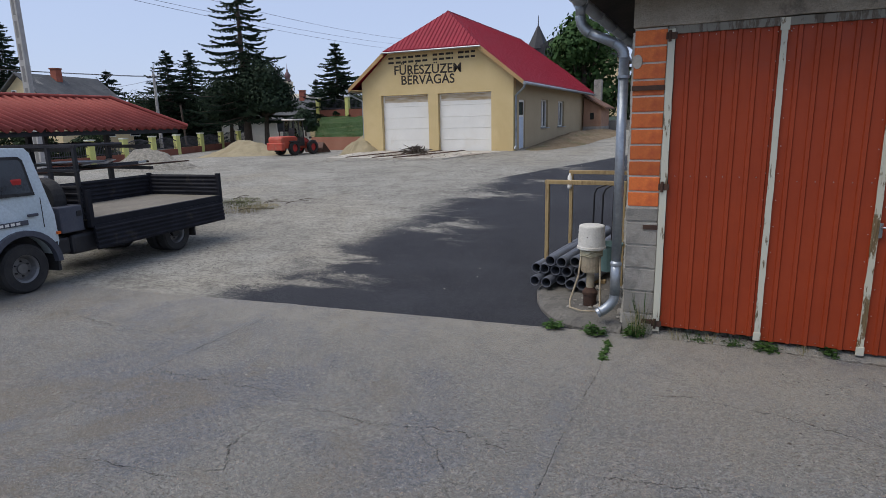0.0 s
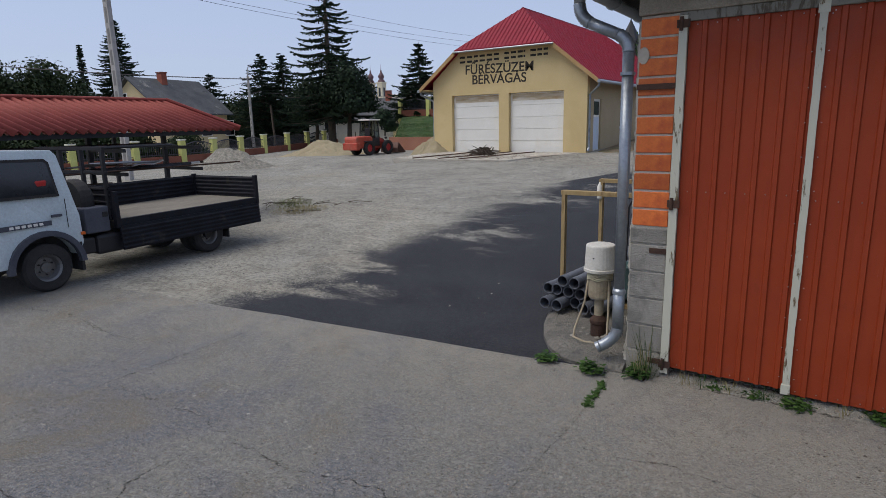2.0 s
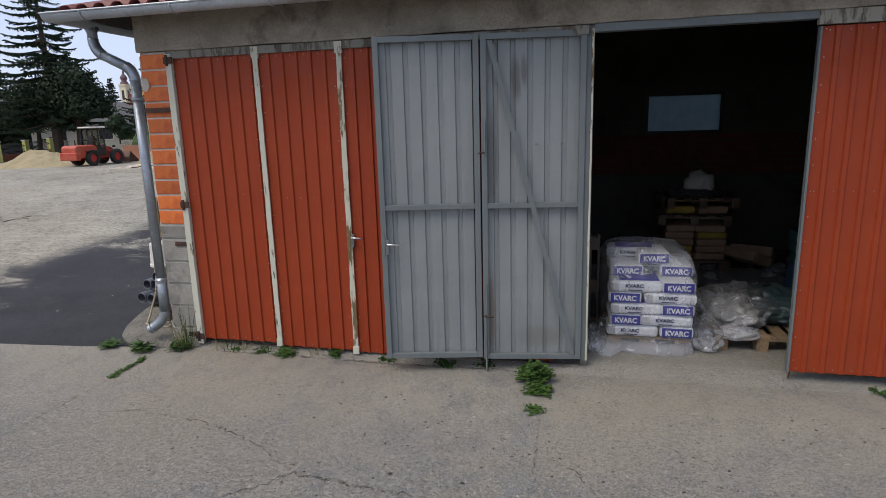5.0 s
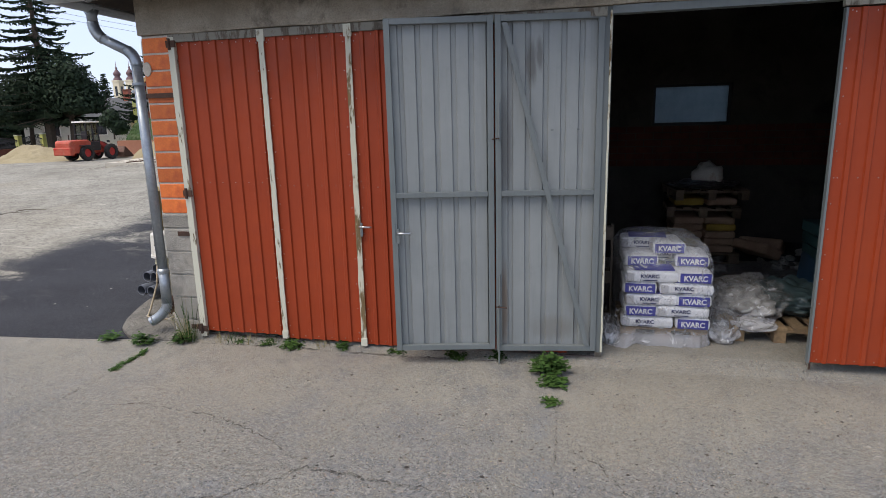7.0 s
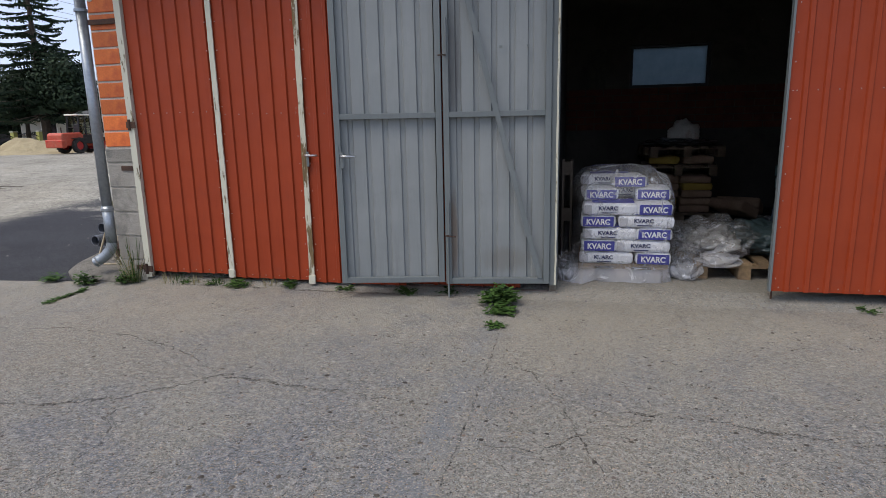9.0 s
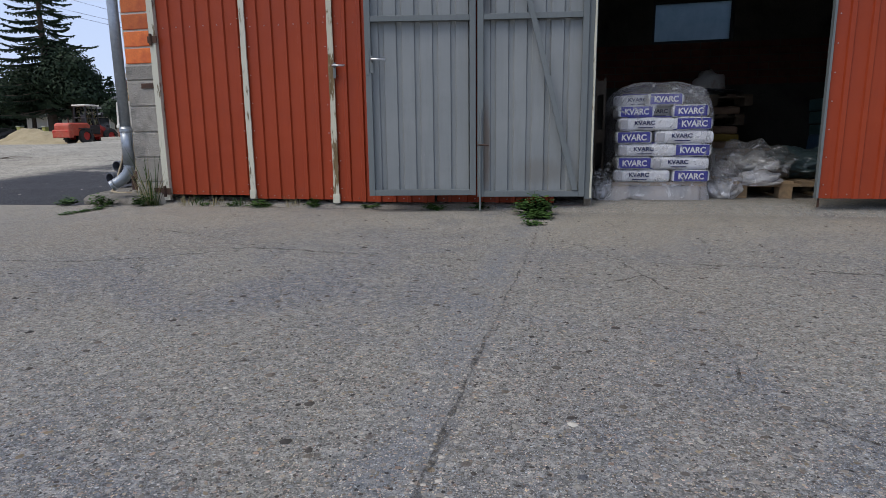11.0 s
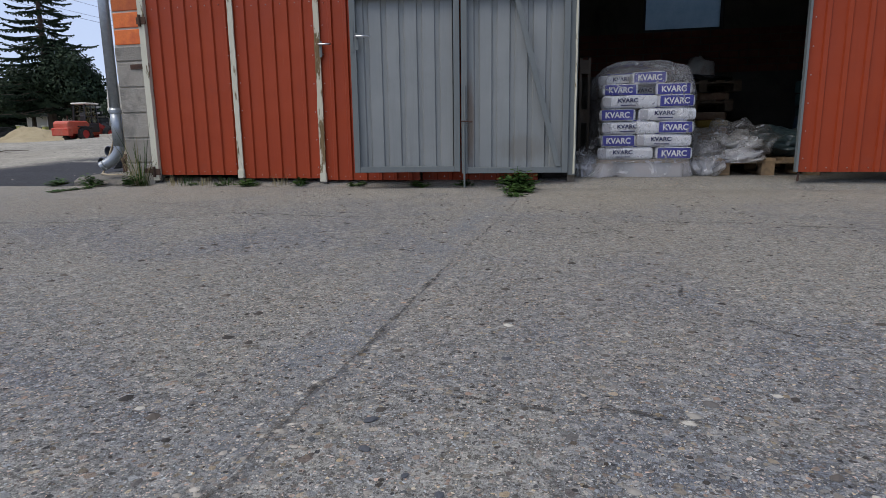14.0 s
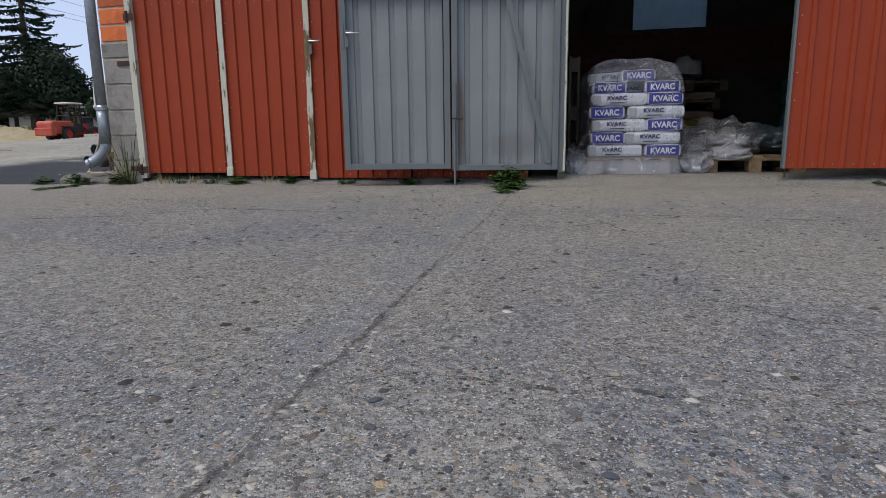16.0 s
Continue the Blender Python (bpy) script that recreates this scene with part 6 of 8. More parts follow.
def spruce(x, y, z, H, R, seed, tiers=0, label="tall dark spruce with drooping branches", mat=None, bare=0.06, dense=1.0, group="spruces"):
    tiers = tiers or int(H * 3.2)
    rnd = np.random.RandomState(seed)
    t = thing("spruce_tree", (x, y, z), label, "tree", group)
    bm = bmesh.new()
    tube(bm, [(0, 0, -0.2), (0.03, 0, H * 0.4), (0, 0, H)], [0.022 * H, 0.014 * H, 0.01], 8)
    part("trunk", bm, M_BARK, t)
    quads, up = [], np.array((0.0, 0.0, 1.0))
    boughs = bmesh.new()
    for k in range(tiers):
        f = bare + (1 - bare) * (k + rnd.rand() * 0.4) / tiers
        h = H * f
        L = R * (1 - f) ** 0.9 * rnd.uniform(0.88, 1.08) + 0.12
        nb = int(6 + 4 * (1 - f))
        a0 = rnd.rand() * 6.28
        for i in range(nb):
            a = a0 + 2 * math.pi * (i + rnd.rand() * 0.6) / nb
            l = L * rnd.uniform(0.66, 1.1)
            d, s = np.array((math.cos(a), math.sin(a), 0.0)), np.array((-math.sin(a), math.cos(a), 0.0))
            lift = h + rnd.normal(0, 0.1)
            if l > 1.2:
                tube(boughs, [(0, 0, lift), tuple(d * l * 0.5 + up * (lift - 0.11 * l)), tuple(d * l * 0.9 + up * (lift - 0.11 * l))], [0.012 * l + 0.01, 0.008 * l, 0.006], 4)
            steps = max(4, int(l / 0.15 * dense))
            for j in range(steps):
                g = (j + 0.4 + 0.6 * rnd.rand()) / steps
                if g < 0.12 and l > 1.5:
                    continue
                p = d * l * g + up * (lift - 0.26 * l * g + 0.2 * l * g ** 3)
                w = (0.15 * l + 0.12) * (1.05 - g) * 0.75 + 0.07
                for side in (-1, 1):
                    along = (d * 0.75 + s * side * rnd.uniform(0.5, 1.0) - up * rnd.uniform(0.1, 0.4)) * w * rnd.uniform(0.6, 1.1)
                    quads.append((p + along * 0.9, along, up * 0.035 + d * 0.03))
                drop = rnd.uniform(0.07, 0.17) * (1.1 - 0.5 * g)
                quads.append((p - up * drop + s * rnd.normal(0, 0.3) * w, up * drop + d * 0.03, s * 0.035 + d * 0.035))
                quads.append((p + d * 0.06, d * 0.12 + up * 0.015, s * 0.05))
    part("bough", boughs, M_BARK, t)
    crown_mesh("crown", quads, mat or M_SPRUCE, t)
    return t


def broadleaf(x, y, z, H, R, seed, mat, label, n=2600, low=0.15, size=0.3, clumps=16, name="broadleaf_tree", group="broadleaf trees"):
    rnd = np.random.RandomState(seed)
    t = thing(name, (x, y, z), label, "tree" if name != "bush" else "bush", group)
    bm = bmesh.new()
    tube(bm, [(0, 0, -0.3), (0.05 * R, 0, H * 0.35), (0, 0.05 * R, H * 0.7)], [0.035 * H, 0.025 * H, 0.01 * H], 7)
    cs = []
    for k in range(clumps):
        a, e = rnd.rand() * 6.28, rnd.rand()
        r = R * 0.62 * math.sqrt(rnd.rand())
        c = np.array((r * math.cos(a), r * math.sin(a), H * (low + (0.86 - low) * e)))
        c[:2] *= 1.0 - 0.5 * max(0, e - 0.55) / 0.45
        cs.append((c, R * rnd.uniform(0.34, 0.55)))
        tube(bm, [(0, 0, H * 0.3), tuple(c * 0.6 + np.array((0, 0, H * 0.1))), tuple(c)], [0.012 * H, 0.008 * H, 0.003 * H], 5)
    part("trunk", bm, M_BARK, t)
    quads = []
    for k in range(n):
        c, r = cs[rnd.randint(clumps)]
        d = rnd.normal(0, 1, 3)
        d /= np.linalg.norm(d)
        p = c + d * r * (0.55 + 0.5 * rnd.rand())
        p[2] = max(p[2], H * low * (0.9 if low > 0.4 else 0.5) + 0.3 * rnd.rand())
        u = np.cross(d, rnd.normal(0, 1, 3))
        u /= np.linalg.norm(u) + 1e-6
        w = np.cross(d, u) + d * rnd.normal(0, 0.5)
        s = size * rnd.uniform(0.5, 1.1)
        quads.append((p, u * s, w * s * 0.6))
    crown_mesh("crown", quads, mat, t)
    return t


def pole_tree_line():
    spruce(-34.6, 32.4, 0.9, 15.2, 5.3, 1, 21, dense=0.9, bare=0.14)
    spruce(-45.9, 35.0, 0.5, 8.7, 5.3, 2, dense=0.75)
    spruce(-44.8, 36.6, 0.5, 8.8, 5.3, 3, dense=0.75)
    spruce(-30.0, 38.8, 2.8, 6.4, 3.9, 4, dense=0.8)
    spruce(-59.4, 39.0, 0.5, 8.0, 5.8, 5, dense=0.75)
    spruce(-68.8, 34.0, 0.4, 14.3, 6.2, 6, dense=0.8)
    spruce(-75.0, 33.0, 0.4, 12.0, 1.5, 7)
    spruce(-59.0, 66.0, 2.5, 7.0, 2.2, 8)
    spruce(-55.0, 70.0, 2.5, 6.6, 2.2, 18)
    broadleaf(-32.8, 32.5, 0.9, 6.5, 2.9, 9, M_DARKLEAF, "broad dark yew-like tree beside the tall spruce", 17000, 0.42, 0.1, 30)
    broadleaf(-36.6, 32.6, 0.8, 5.4, 2.6, 10, M_DARKLEAF, "dark evergreen below the tall spruce", 9000, 0.42, 0.1, 22)
    broadleaf(-26.7, 29.6, 1.75, 1.7, 0.95, 11, M_DARKLEAF, "round dark shrub on the bank", 3200, 0.05, 0.09, 14, "bush", "bushes")
    for i, (x, y, h, r) in enumerate(((-49, 29, 4.2, 3.4), (-51, 33, 4.0, 4), (-47, 40, 4.2, 3.4), (-56, 41, 4.6, 5), (-48, 37, 4.6, 3.4), (-49, 47, 5.0, 5), (-35, 49, 4.6, 3.6), (-58, 33, 4.0, 4), (-47, 42, 4.8, 4))):
        broadleaf(x, y, 0.4, h, r, 20 + i, M_LEAF, "dark green hedge tree behind the street", 9000, 0.02, 0.12, 22, group="street trees")
    for i, (x, y, h, r) in enumerate(((-56, 13, 8.0, 4), (-58.5, 17.5, 8.4, 4), (-61, 21.5, 8.2, 4), (-64, 26, 7.6, 3.6), (-55, 5, 8.2, 5), (-52, -5, 8.0, 5))):
        broadleaf(x, y, 0.3, h, r, 40 + i, M_LEAF, "dark broadleaf tree beyond the street fence", 9000, 0.1, 0.14, 26, group="street trees")
    broadleaf(-9.6, 43.0, 1.3, 8.9, 3.7, 60, make_leaf("fresh_tree_leaf", (0.02, 0.05, 0.014), (0.055, 0.1, 0.03)), "green broadleaf tree behind the sawmill", 9000, 0.2, 0.17, 24)
    broadleaf(-4.0, 41.0, 1.4, 6.0, 3.4, 61, M_LEAF, "green broadleaf tree behind the garage", 6000, 0.05, 0.18, 20)
    for i in range(11):
        y = 0.5 + i * 1.9
        broadleaf(-34.3 - 0.16 * max(0, y - 12) + 0.5 * (i % 2), y, 0.2, 1.7 + 0.3 * (i % 3), 1.3, 80 + i, M_LEAF, "low dark hedge shrub behind the street fence", 2200, 0.02, 0.09, 12, "bush", "hedge shrubs")
    for i, x in enumerate((2.4, 5.2, 8.2)):
        broadleaf(x, 15.5 + (i % 2), 0.8, 4.6, 2.6, 70 + i, M_LEAF, "dark green tree behind the garage window", 3000, 0.02, 0.14, 16, group="trees behind the garage")


def utility_pole(x, y, z, h, lean, label, arms=True, r=0.16):
    p = thing("utility_pole", (x, y, z), label, "utility pole", "utility poles", tilt=lean)
    conc = worn("pole_concrete", (0.33, 0.32, 0.3), (0.42, 0.41, 0.39), 0.9, big=2, fine=40)
    a, b = r * 1.35, r * 0.8
    shaft = part("shaft", prism([(-a, 0), (a, 0), (b, h), (-b, h)], -r * 0.55, r * 0.55), conc, p)
    # recesses are thin plates on the face, their shadow painted as darker concrete
    for k in range(int(h / 0.75)):
        zz = 0.6 + k * 0.75
        w = a + (b - a) * zz / h
        part("recess", boxes((-w * 0.45, w * 0.45, -r * 0.55 - 0.004, -r * 0.55 + 0.01, zz, zz + 0.55)), plain("recess_shadow_concrete", (0.17, 0.165, 0.155)), shaft)
    if arms:
        arm = part("cross_arm", boxes((-0.75, 0.75, -0.06, 0.06, h - 0.35, h - 0.25)), M_DARK, p)
        for q in (-0.65, -0.25, 0.25, 0.65):
            part("insulator", lathe([(0, 0), (0.05, 0.02), (0.06, 0.1), (0.03, 0.16), (0, 0.17)], 10, pose(q, 0, h - 0.25)), M_WHITE, arm)
        part("lamp_arm", rod([(0, 0, h - 0.1), (0.2, -0.1, h + 0.7), (1.5, -0.7, h + 0.85)], 0.035, 6), M_STEEL, p)
    return p


def wire(a, b, sag, r=0.013):
    a, b = Vector(a), Vector(b)
    pts = [a.lerp(b, k / 16) - Vector((0, 0, sag * 4 * (k / 16) * (1 - k / 16))) for k in range(17)]
    w = thing("overhead_wire", tuple(a), "thin black overhead cable", "cable", "overhead wires")
    part("cable", rod([p - a for p in pts], r, 4), M_DARK, w)


def simple_house(name, at, rz, w, d, eave, ridge, wall, roof, label, windows=(), chimney=None):
    h = thing(name, at, label, "house", rz=rz)
    bm = prism([(-d / 2, -1), (d / 2, -1), (d / 2, eave), (0, ridge - 0.12), (-d / 2, eave)], -w / 2, w / 2, "x")
    bd = part("wall", bm, wall, h)
    sl = (ridge - eave) / (d / 2)
    for s in (-1, 1):
        o = 0.45
        part("roof", prism([(0, ridge), (0, ridge + 0.12), (s * (d / 2 + o), eave - sl * o + 0.12), (s * (d / 2 + o), eave - sl * o)], -w / 2 - 0.35, w / 2 + 0.35, "x"), roof, h)
    for face, u, z0, ww, hh in windows:
        if face == "front":
            f = part("window", boxes((u - ww / 2, u + ww / 2, -d / 2 - 0.03, -d / 2 + 0.05, z0, z0 + hh)), M_WHITE, bd)
            part("pane", boxes((u - ww / 2 + 0.08, u + ww / 2 - 0.08, -d / 2 - 0.05, -d / 2 - 0.02, z0 + 0.08, z0 + hh - 0.08)), M_BLACKGLASS, f)
        else:
            s = 1 if face == "right" else -1
            f = part("window", boxes((s * w / 2 - 0.05, s * w / 2 + 0.05, u - ww / 2, u + ww / 2, z0, z0 + hh)), M_WHITE, bd)
            part("pane", boxes((s * w / 2 - 0.07, s * w / 2 + 0.07, u - ww / 2 + 0.08, u + ww / 2 - 0.08, z0 + 0.08, z0 + hh - 0.08)), M_BLACKGLASS, f)
    if chimney:
        x, y, top = chimney
        c = part("chimney", boxes((x - 0.28, x + 0.28, y - 0.28, y + 0.28, ridge - 1.4, top)), worn("chimney_brick", (0.3, 0.09, 0.055), (0.36, 0.12, 0.08), 0.9), h)
        part("chimney_cap", boxes((x - 0.33, x + 0.33, y - 0.33, y + 0.33, top, top + 0.1)), M_BRICKWALL, c)
    return h


def build_village():
    simple_house("gabled_house", (-48.6, 26.6, 0.4), 100, 7.2, 6.6, 3.4, 6.05, M_GABLE, M_SLATE, "pale yellow gabled house with grey slate roof and brick chimney",
                 (("left", 0.6, 4.2, 0.45, 0.7), ("front", 3.8, 1.2, 1.2, 1.4), ("front", 1.0, 1.2, 1.2, 1.4)), (-0.6, -0.4, 6.6))
    simple_house("white_cottage", (-40.0, 41.0, 0.7), 40, 8, 5, 2.3, 3.6, worn("off_white_render", (0.6, 0.57, 0.48), (0.68, 0.65, 0.56), 0.9), M_SLATE, "low off-white cottage behind the trees",
                 (("front", -2, 0.9, 1.2, 1.2), ("front", 1.5, 0.9, 1.2, 1.2)))
    simple_house("grey_roofed_house", (-40, 51, 0.6), 12, 9, 7, 2.6, 4.6, M_GABLE, M_SLATE, "small house with grey roof and brick chimney beyond the bank", (), (-2.5, -0.4, 5.4))
    simple_house("red_roofed_house", (-87, 113, 1.2), 20, 14, 9, 2.8, 5.2, M_GABLE, M_BRICKWALL, "far house with red tiled roof", (("front", 3, 1.5, 1.4, 1.6), ("front", -3, 1.5, 1.4, 1.6)))
    # church with two onion-domed towers
    c = thing("church", (-126.3, 150.3, 3.0), "pale yellow village church with two onion-domed towers", "church")
    stone = worn("pale_church_render", (0.62, 0.55, 0.4), (0.7, 0.63, 0.48), 0.9)
    for i, x in enumerate((-2.2, 2.2)):
        t = part("tower", boxes((x - 1.05, x + 1.05, -1.05, 1.05, 0, 12.5), (x - 1.2, x + 1.2, -1.2, 1.2, 12.5, 12.9)), stone, c)
        for s in (-1, 1):
            part("belfry_window", boxes((x - 0.4, x + 0.4, -1.1, -1.05, 8.5, 11.2)) if s < 0 else boxes((x + 1.05, x + 1.1, -0.4, 0.4, 8.5, 11.2)), M_BLACKGLASS, t)
        part("dome", lathe([(1.2, 12.9), (1.1, 13.4), (0.65, 13.9), (0.95, 14.4), (1.0, 14.9), (0.55, 15.6), (0.25, 16.0), (0.3, 16.4), (0.08, 16.9), (0.03, 18.4), (0, 18.4)], 16, pose(x, 0, 0)), worn("dull_purple_dome", (0.11, 0.06, 0.065), (0.16, 0.09, 0.095), 0.6), c, smooth=True)
    part("nave", prism([(-3.4, 0), (3.4, 0), (3.4, 6.5), (0, 9.5), (-3.4, 6.5)], 1.1, 22), stone, c)
    # dark-roofed house with a spire behind the garage
    h = thing("spired_house", (-19.0, 60.8, 2.5), "house with black roof and pointed turret behind the trees", "house")
    blackroof = worn("black_roof_sheet", (0.015, 0.015, 0.018), (0.03, 0.03, 0.034), 0.6)
    part("wall", boxes((-1.5, 9.5, 0, 8, 0, 6.0)), M_GABLE, h)
    part("roof", prism([(-2, 6.0), (10, 6.0), (10, 6.1), (8.0, 8.4), (2.5, 8.4), (-2, 6.1)], -0.6, 8.6), blackroof, h)
    part("turret", lathe([(1.1, 4.0), (1.1, 7.4), (1.4, 7.4), (0.06, 10.0), (0.03, 11.0), (0, 11.0)], 8, pose(0.6, 0.5, 0)), blackroof, h)
    part("timber_gable", boxes((3.5, 6.5, -0.7, -0.6, 6.0, 7.4)), M_WOOD, h)
    # masonry wall with railing behind the garage lane
    w = thing("wall_far_lane", (-7.0, 36.0, 1.4), "low grey wall with dark railing beyond the lane", "wall", kind="structure")
    part("base", boxes((-0.5, 22, 0, 0.3, -0.5, 0.7)), M_BLOCK, w)
    part("pillar", boxes((-0.4, 0.1, -0.1, 0.4, 0.0, 3.4)), M_BLOCK, w)
    utility_pole(-22.05, 7.75, 0.3, 9.5, (0, 0), "grey concrete utility pole with square recesses beside the shed", False, 0.145)
    utility_pole(-43.7, 31.6, 0.5, 6.3, (0, 0), "concrete utility pole with cross-arm and lamp arm", True, 0.115)
    p = thing("utility_pole", (-39.6, 30.6, 0.5), "short leaning timber pole by the hedge", "utility pole", "utility poles", tilt=(0, -4))
    part("shaft", rod([(0, 0, 0), (0, 0, 3.6)], 0.09, 8, 0.08), M_BARK, p)
    for q in (-0.5, 0.0, 0.5):
        wire((-43.7 + q, 31.6, 6.55), (-62, 12 + q * 2, 8.4), 0.3)
    wire((-43.7, 31.6, 6.3), (-56, 26, 4.6), 0.2)
    wire((-43.7, 31.6, 5.4), (-20, 56, 5.2), 0.5)
    for a, b in (((-38.5, 14.6, 11.6), (-46.5, 84.0, 13.8)), ((-41.0, 17.8, 12.4), (-47.5, 86.0, 14.9)), ((-37.5, 23.6, 12.5), (-46.6, 84.0, 15.6))):
        wire(a, b, 0.6, 0.014)
    # far wooded hills
    for k, (R0, hh, seed) in enumerate(((260, 15, 0.0), (420, 22, 7.0))):
        bm, rows = bmesh.new(), []
        for i in range(121):
            a = math.pi * (0.15 + 0.95 * i / 120)
            top = hh * (0.8 + 0.35 * noise.noise((i * 0.045 + seed, 0, 0))) + 0.9 * noise.noise((i * 0.9, seed, 2)) + 0.6 * noise.noise((i * 2.3, seed, 4))
            rows.append([bm.verts.new((R0 * math.cos(a), R0 * math.sin(a), -2)), bm.verts.new(((R0 + 30) * math.cos(a), (R0 + 30) * math.sin(a), top)), bm.verts.new(((R0 + 90) * math.cos(a), (R0 + 90) * math.sin(a), -2))])
        for a, b in zip(rows, rows[1:]):
            for j in range(2):
                bm.faces.new((a[j], a[j + 1], b[j + 1], b[j]))
        tagged(link("backdrop_hill", bm, worn("wooded_hill", (0.03, 0.045, 0.035), (0.05, 0.07, 0.05), 1.0, big=0.05, fine=0.4, relief=0)), "distant dark wooded hill", "hill", kind="structure")


pole_tree_line()
build_village()


# ---- clutter at the garage corner ----
def build_corner():
    pad = thing("corner_pad", (-0.33, 0.0, 0.0), "worn rounded concrete pad at the garage corner", "concrete pad", kind="structure")
    rim = [(0.0, -0.13), (-0.3, -0.16), (-0.56, -0.08), (-0.78, 0.1), (-0.95, 0.36), (-1.1, 0.7), (-1.2, 1.05), (-1.24, 1.6), (-1.2, 3.2), (0.0, 3.2)]
    bm = bmesh.new()
    rows = []
    for sc, z in ((1.0, -0.02), (1.0, 0.05), (0.97, 0.085), (0.9, 0.105)):
        rows.append([bm.verts.new((x * sc, (y - 1.3) * sc + 1.3, z + 0.012 * noise.noise((x * 4, y * 4, z * 9)))) for x, y in rim])
    for a, b in zip(rows, rows[1:]):
        for i in range(len(rim)):
            j = (i + 1) % len(rim)
            bm.faces.new((a[i], a[j], b[j], b[i]))
    bm.faces.new(rows[-1])
    part("slab", bm, worn("dark_worn_pad_concrete", (0.13, 0.122, 0.108), (0.21, 0.197, 0.172), 0.95, big=3, fine=28, stain=(0.08, 0.076, 0.07), stain_scale=6, relief=0.9, dist=0.015), pad)
    # timber portals that hold the pipes
    t = thing("timber_stand", (-1.45, 1.28, 0.1), "two raw timber portal frames standing on the pad", "timber stand")
    for x, y, h, L in ((-0.05, 0.12, 1.28, 0.95), (0.0, 1.28, 1.31, 0.8)):
        part("post", boxes((x - 0.022, x + 0.022, y - 0.035, y + 0.035, 0, h), bevel=0.003), M_WOOD, t)
        part("post", boxes((x + L - 0.022, x + L + 0.022, y - 0.035, y + 0.035, 0, h), bevel=0.003), M_WOOD, t)
        part("cross_bar", boxes((x - 0.03, x + L + 0.03, y - 0.037, y + 0.037, h, h + 0.05), bevel=0.003), M_WOOD, t)
    b = thing("white_bottle", (-1.47, 2.53, 1.2), "small white plastic bottle hung on a timber post", "bottle")
    part("body", lathe([(0, 0), (0.03, 0), (0.032, 0.02), (0.032, 0.17), (0.014, 0.2), (0.012, 0.22), (0, 0.22)], 14), M_WHITE, b, smooth=True)
    # grey drain pipes, stacked, mouths towards the yard
    pvc = worn("grey_pvc", (0.095, 0.105, 0.125), (0.13, 0.14, 0.165), 0.45, big=2, fine=30, relief=0.05)
    rnd = random.Random(4)
    spots = [(-1.42, 0.165), (-1.27, 0.16), (-1.12, 0.165), (-0.97, 0.16), (-0.83, 0.165), (-1.34, 0.292), (-1.19, 0.288), (-1.04, 0.292), (-0.9, 0.29), (-1.25, 0.412), (-1.1, 0.414), (-0.95, 0.412), (-1.44, 0.295)]
    for x, z in spots:
        x, z = x - 0.11, z + 0.045
        y0, L = 0.97 + rnd.uniform(-0.08, 0.14), rnd.uniform(2.3, 2.6)
        p = thing("drain_pipe", (x, y0, z), "grey plastic drain pipe stacked beside the garage", "pipe", "stacked drain pipes", rz=-6 + rnd.uniform(-1.5, 1.5))
        bm = lathe([(0.056, 0.0), (0.064, 0.0), (0.066, 0.012), (0.066, 0.1), (0.0615, 0.12), (0.0615, L), (0.056, L), (0.054, 0.1), (0.056, 0.0)], 22, pose(0, 0, 0, -90, 0, 0))
        part("tube", bm, pvc, p, smooth=False)
    for y in (1.5, 2.9):
        bt = thing("batten", (-1.15, y, 0.1), "timber batten under the stacked pipes", "batten", "battens")
        part("timber", boxes((-0.4, 0.4, -0.035, 0.035, 0.0, 0.046), bevel=0.003), M_WOOD, bt)
    for k, (x, y) in enumerate(((-0.98, 1.75), (-0.86, 1.7), (-0.74, 1.8))):
        r = thing("bent_bar", (x, y, 0.45), "thin black bent steel bar leaning in the pipes", "steel bar", "bent bars")
        part("bar", rod([(0, 0, 0), (0.01, 0, 0.78), (0.04, 0, 0.85), (0.16, 0.02, 0.9 + 0.03 * k)], 0.012, 8), M_DARK, r)
    # pump with an upturned bucket on it
    tan = worn("dirty_beige_paint", (0.3, 0.25, 0.17), (0.4, 0.34, 0.24), 0.7, big=8, fine=60, stain=(0.16, 0.12, 0.08), stain_scale=5)
    v = thing("old_pump", (-0.76, 0.5, 0.1), "old rusty pump on a tube stand wound with rope", "pump")
    part("motor", lathe([(0, 0.4), (0.1, 0.4), (0.108, 0.42), (0.108, 0.62), (0.09, 0.66), (0, 0.66)], 20), tan, v, smooth=False)
    part("stem", lathe([(0.045, 0.2), (0.045, 0.41)], 14), tan, v, smooth=True)
    part("foot", lathe([(0, 0.0), (0.07, 0.0), (0.075, 0.02), (0.075, 0.13), (0.085, 0.14), (0.085, 0.17), (0.06, 0.2), (0.046, 0.22), (0, 0.22)], 20), M_RUST, v)
    for k in range(18):
        a = 2 * math.pi * k / 18
        part("strainer_hole", rod([(0.07 * math.cos(a), 0.07 * math.sin(a), 0.035), (0.0775 * math.cos(a), 0.0775 * math.sin(a), 0.035)], 0.006, 6), M_DARK, v)
    part("stand_tube", rod([(-0.1, -0.03, 0.62), (-0.125, -0.06, 0.35), (-0.2, -0.12, 0.08), (-0.18, -0.2, 0.02), (-0.05, -0.26, 0.012), (0.1, -0.24, 0.012), (0.14, -0.16, 0.03), (0.12, -0.08, 0.3), (0.1, -0.03, 0.62)], 0.011, 8), tan, v, smooth=True)
    rope = []
    for k in range(90):
        a = k * 0.35
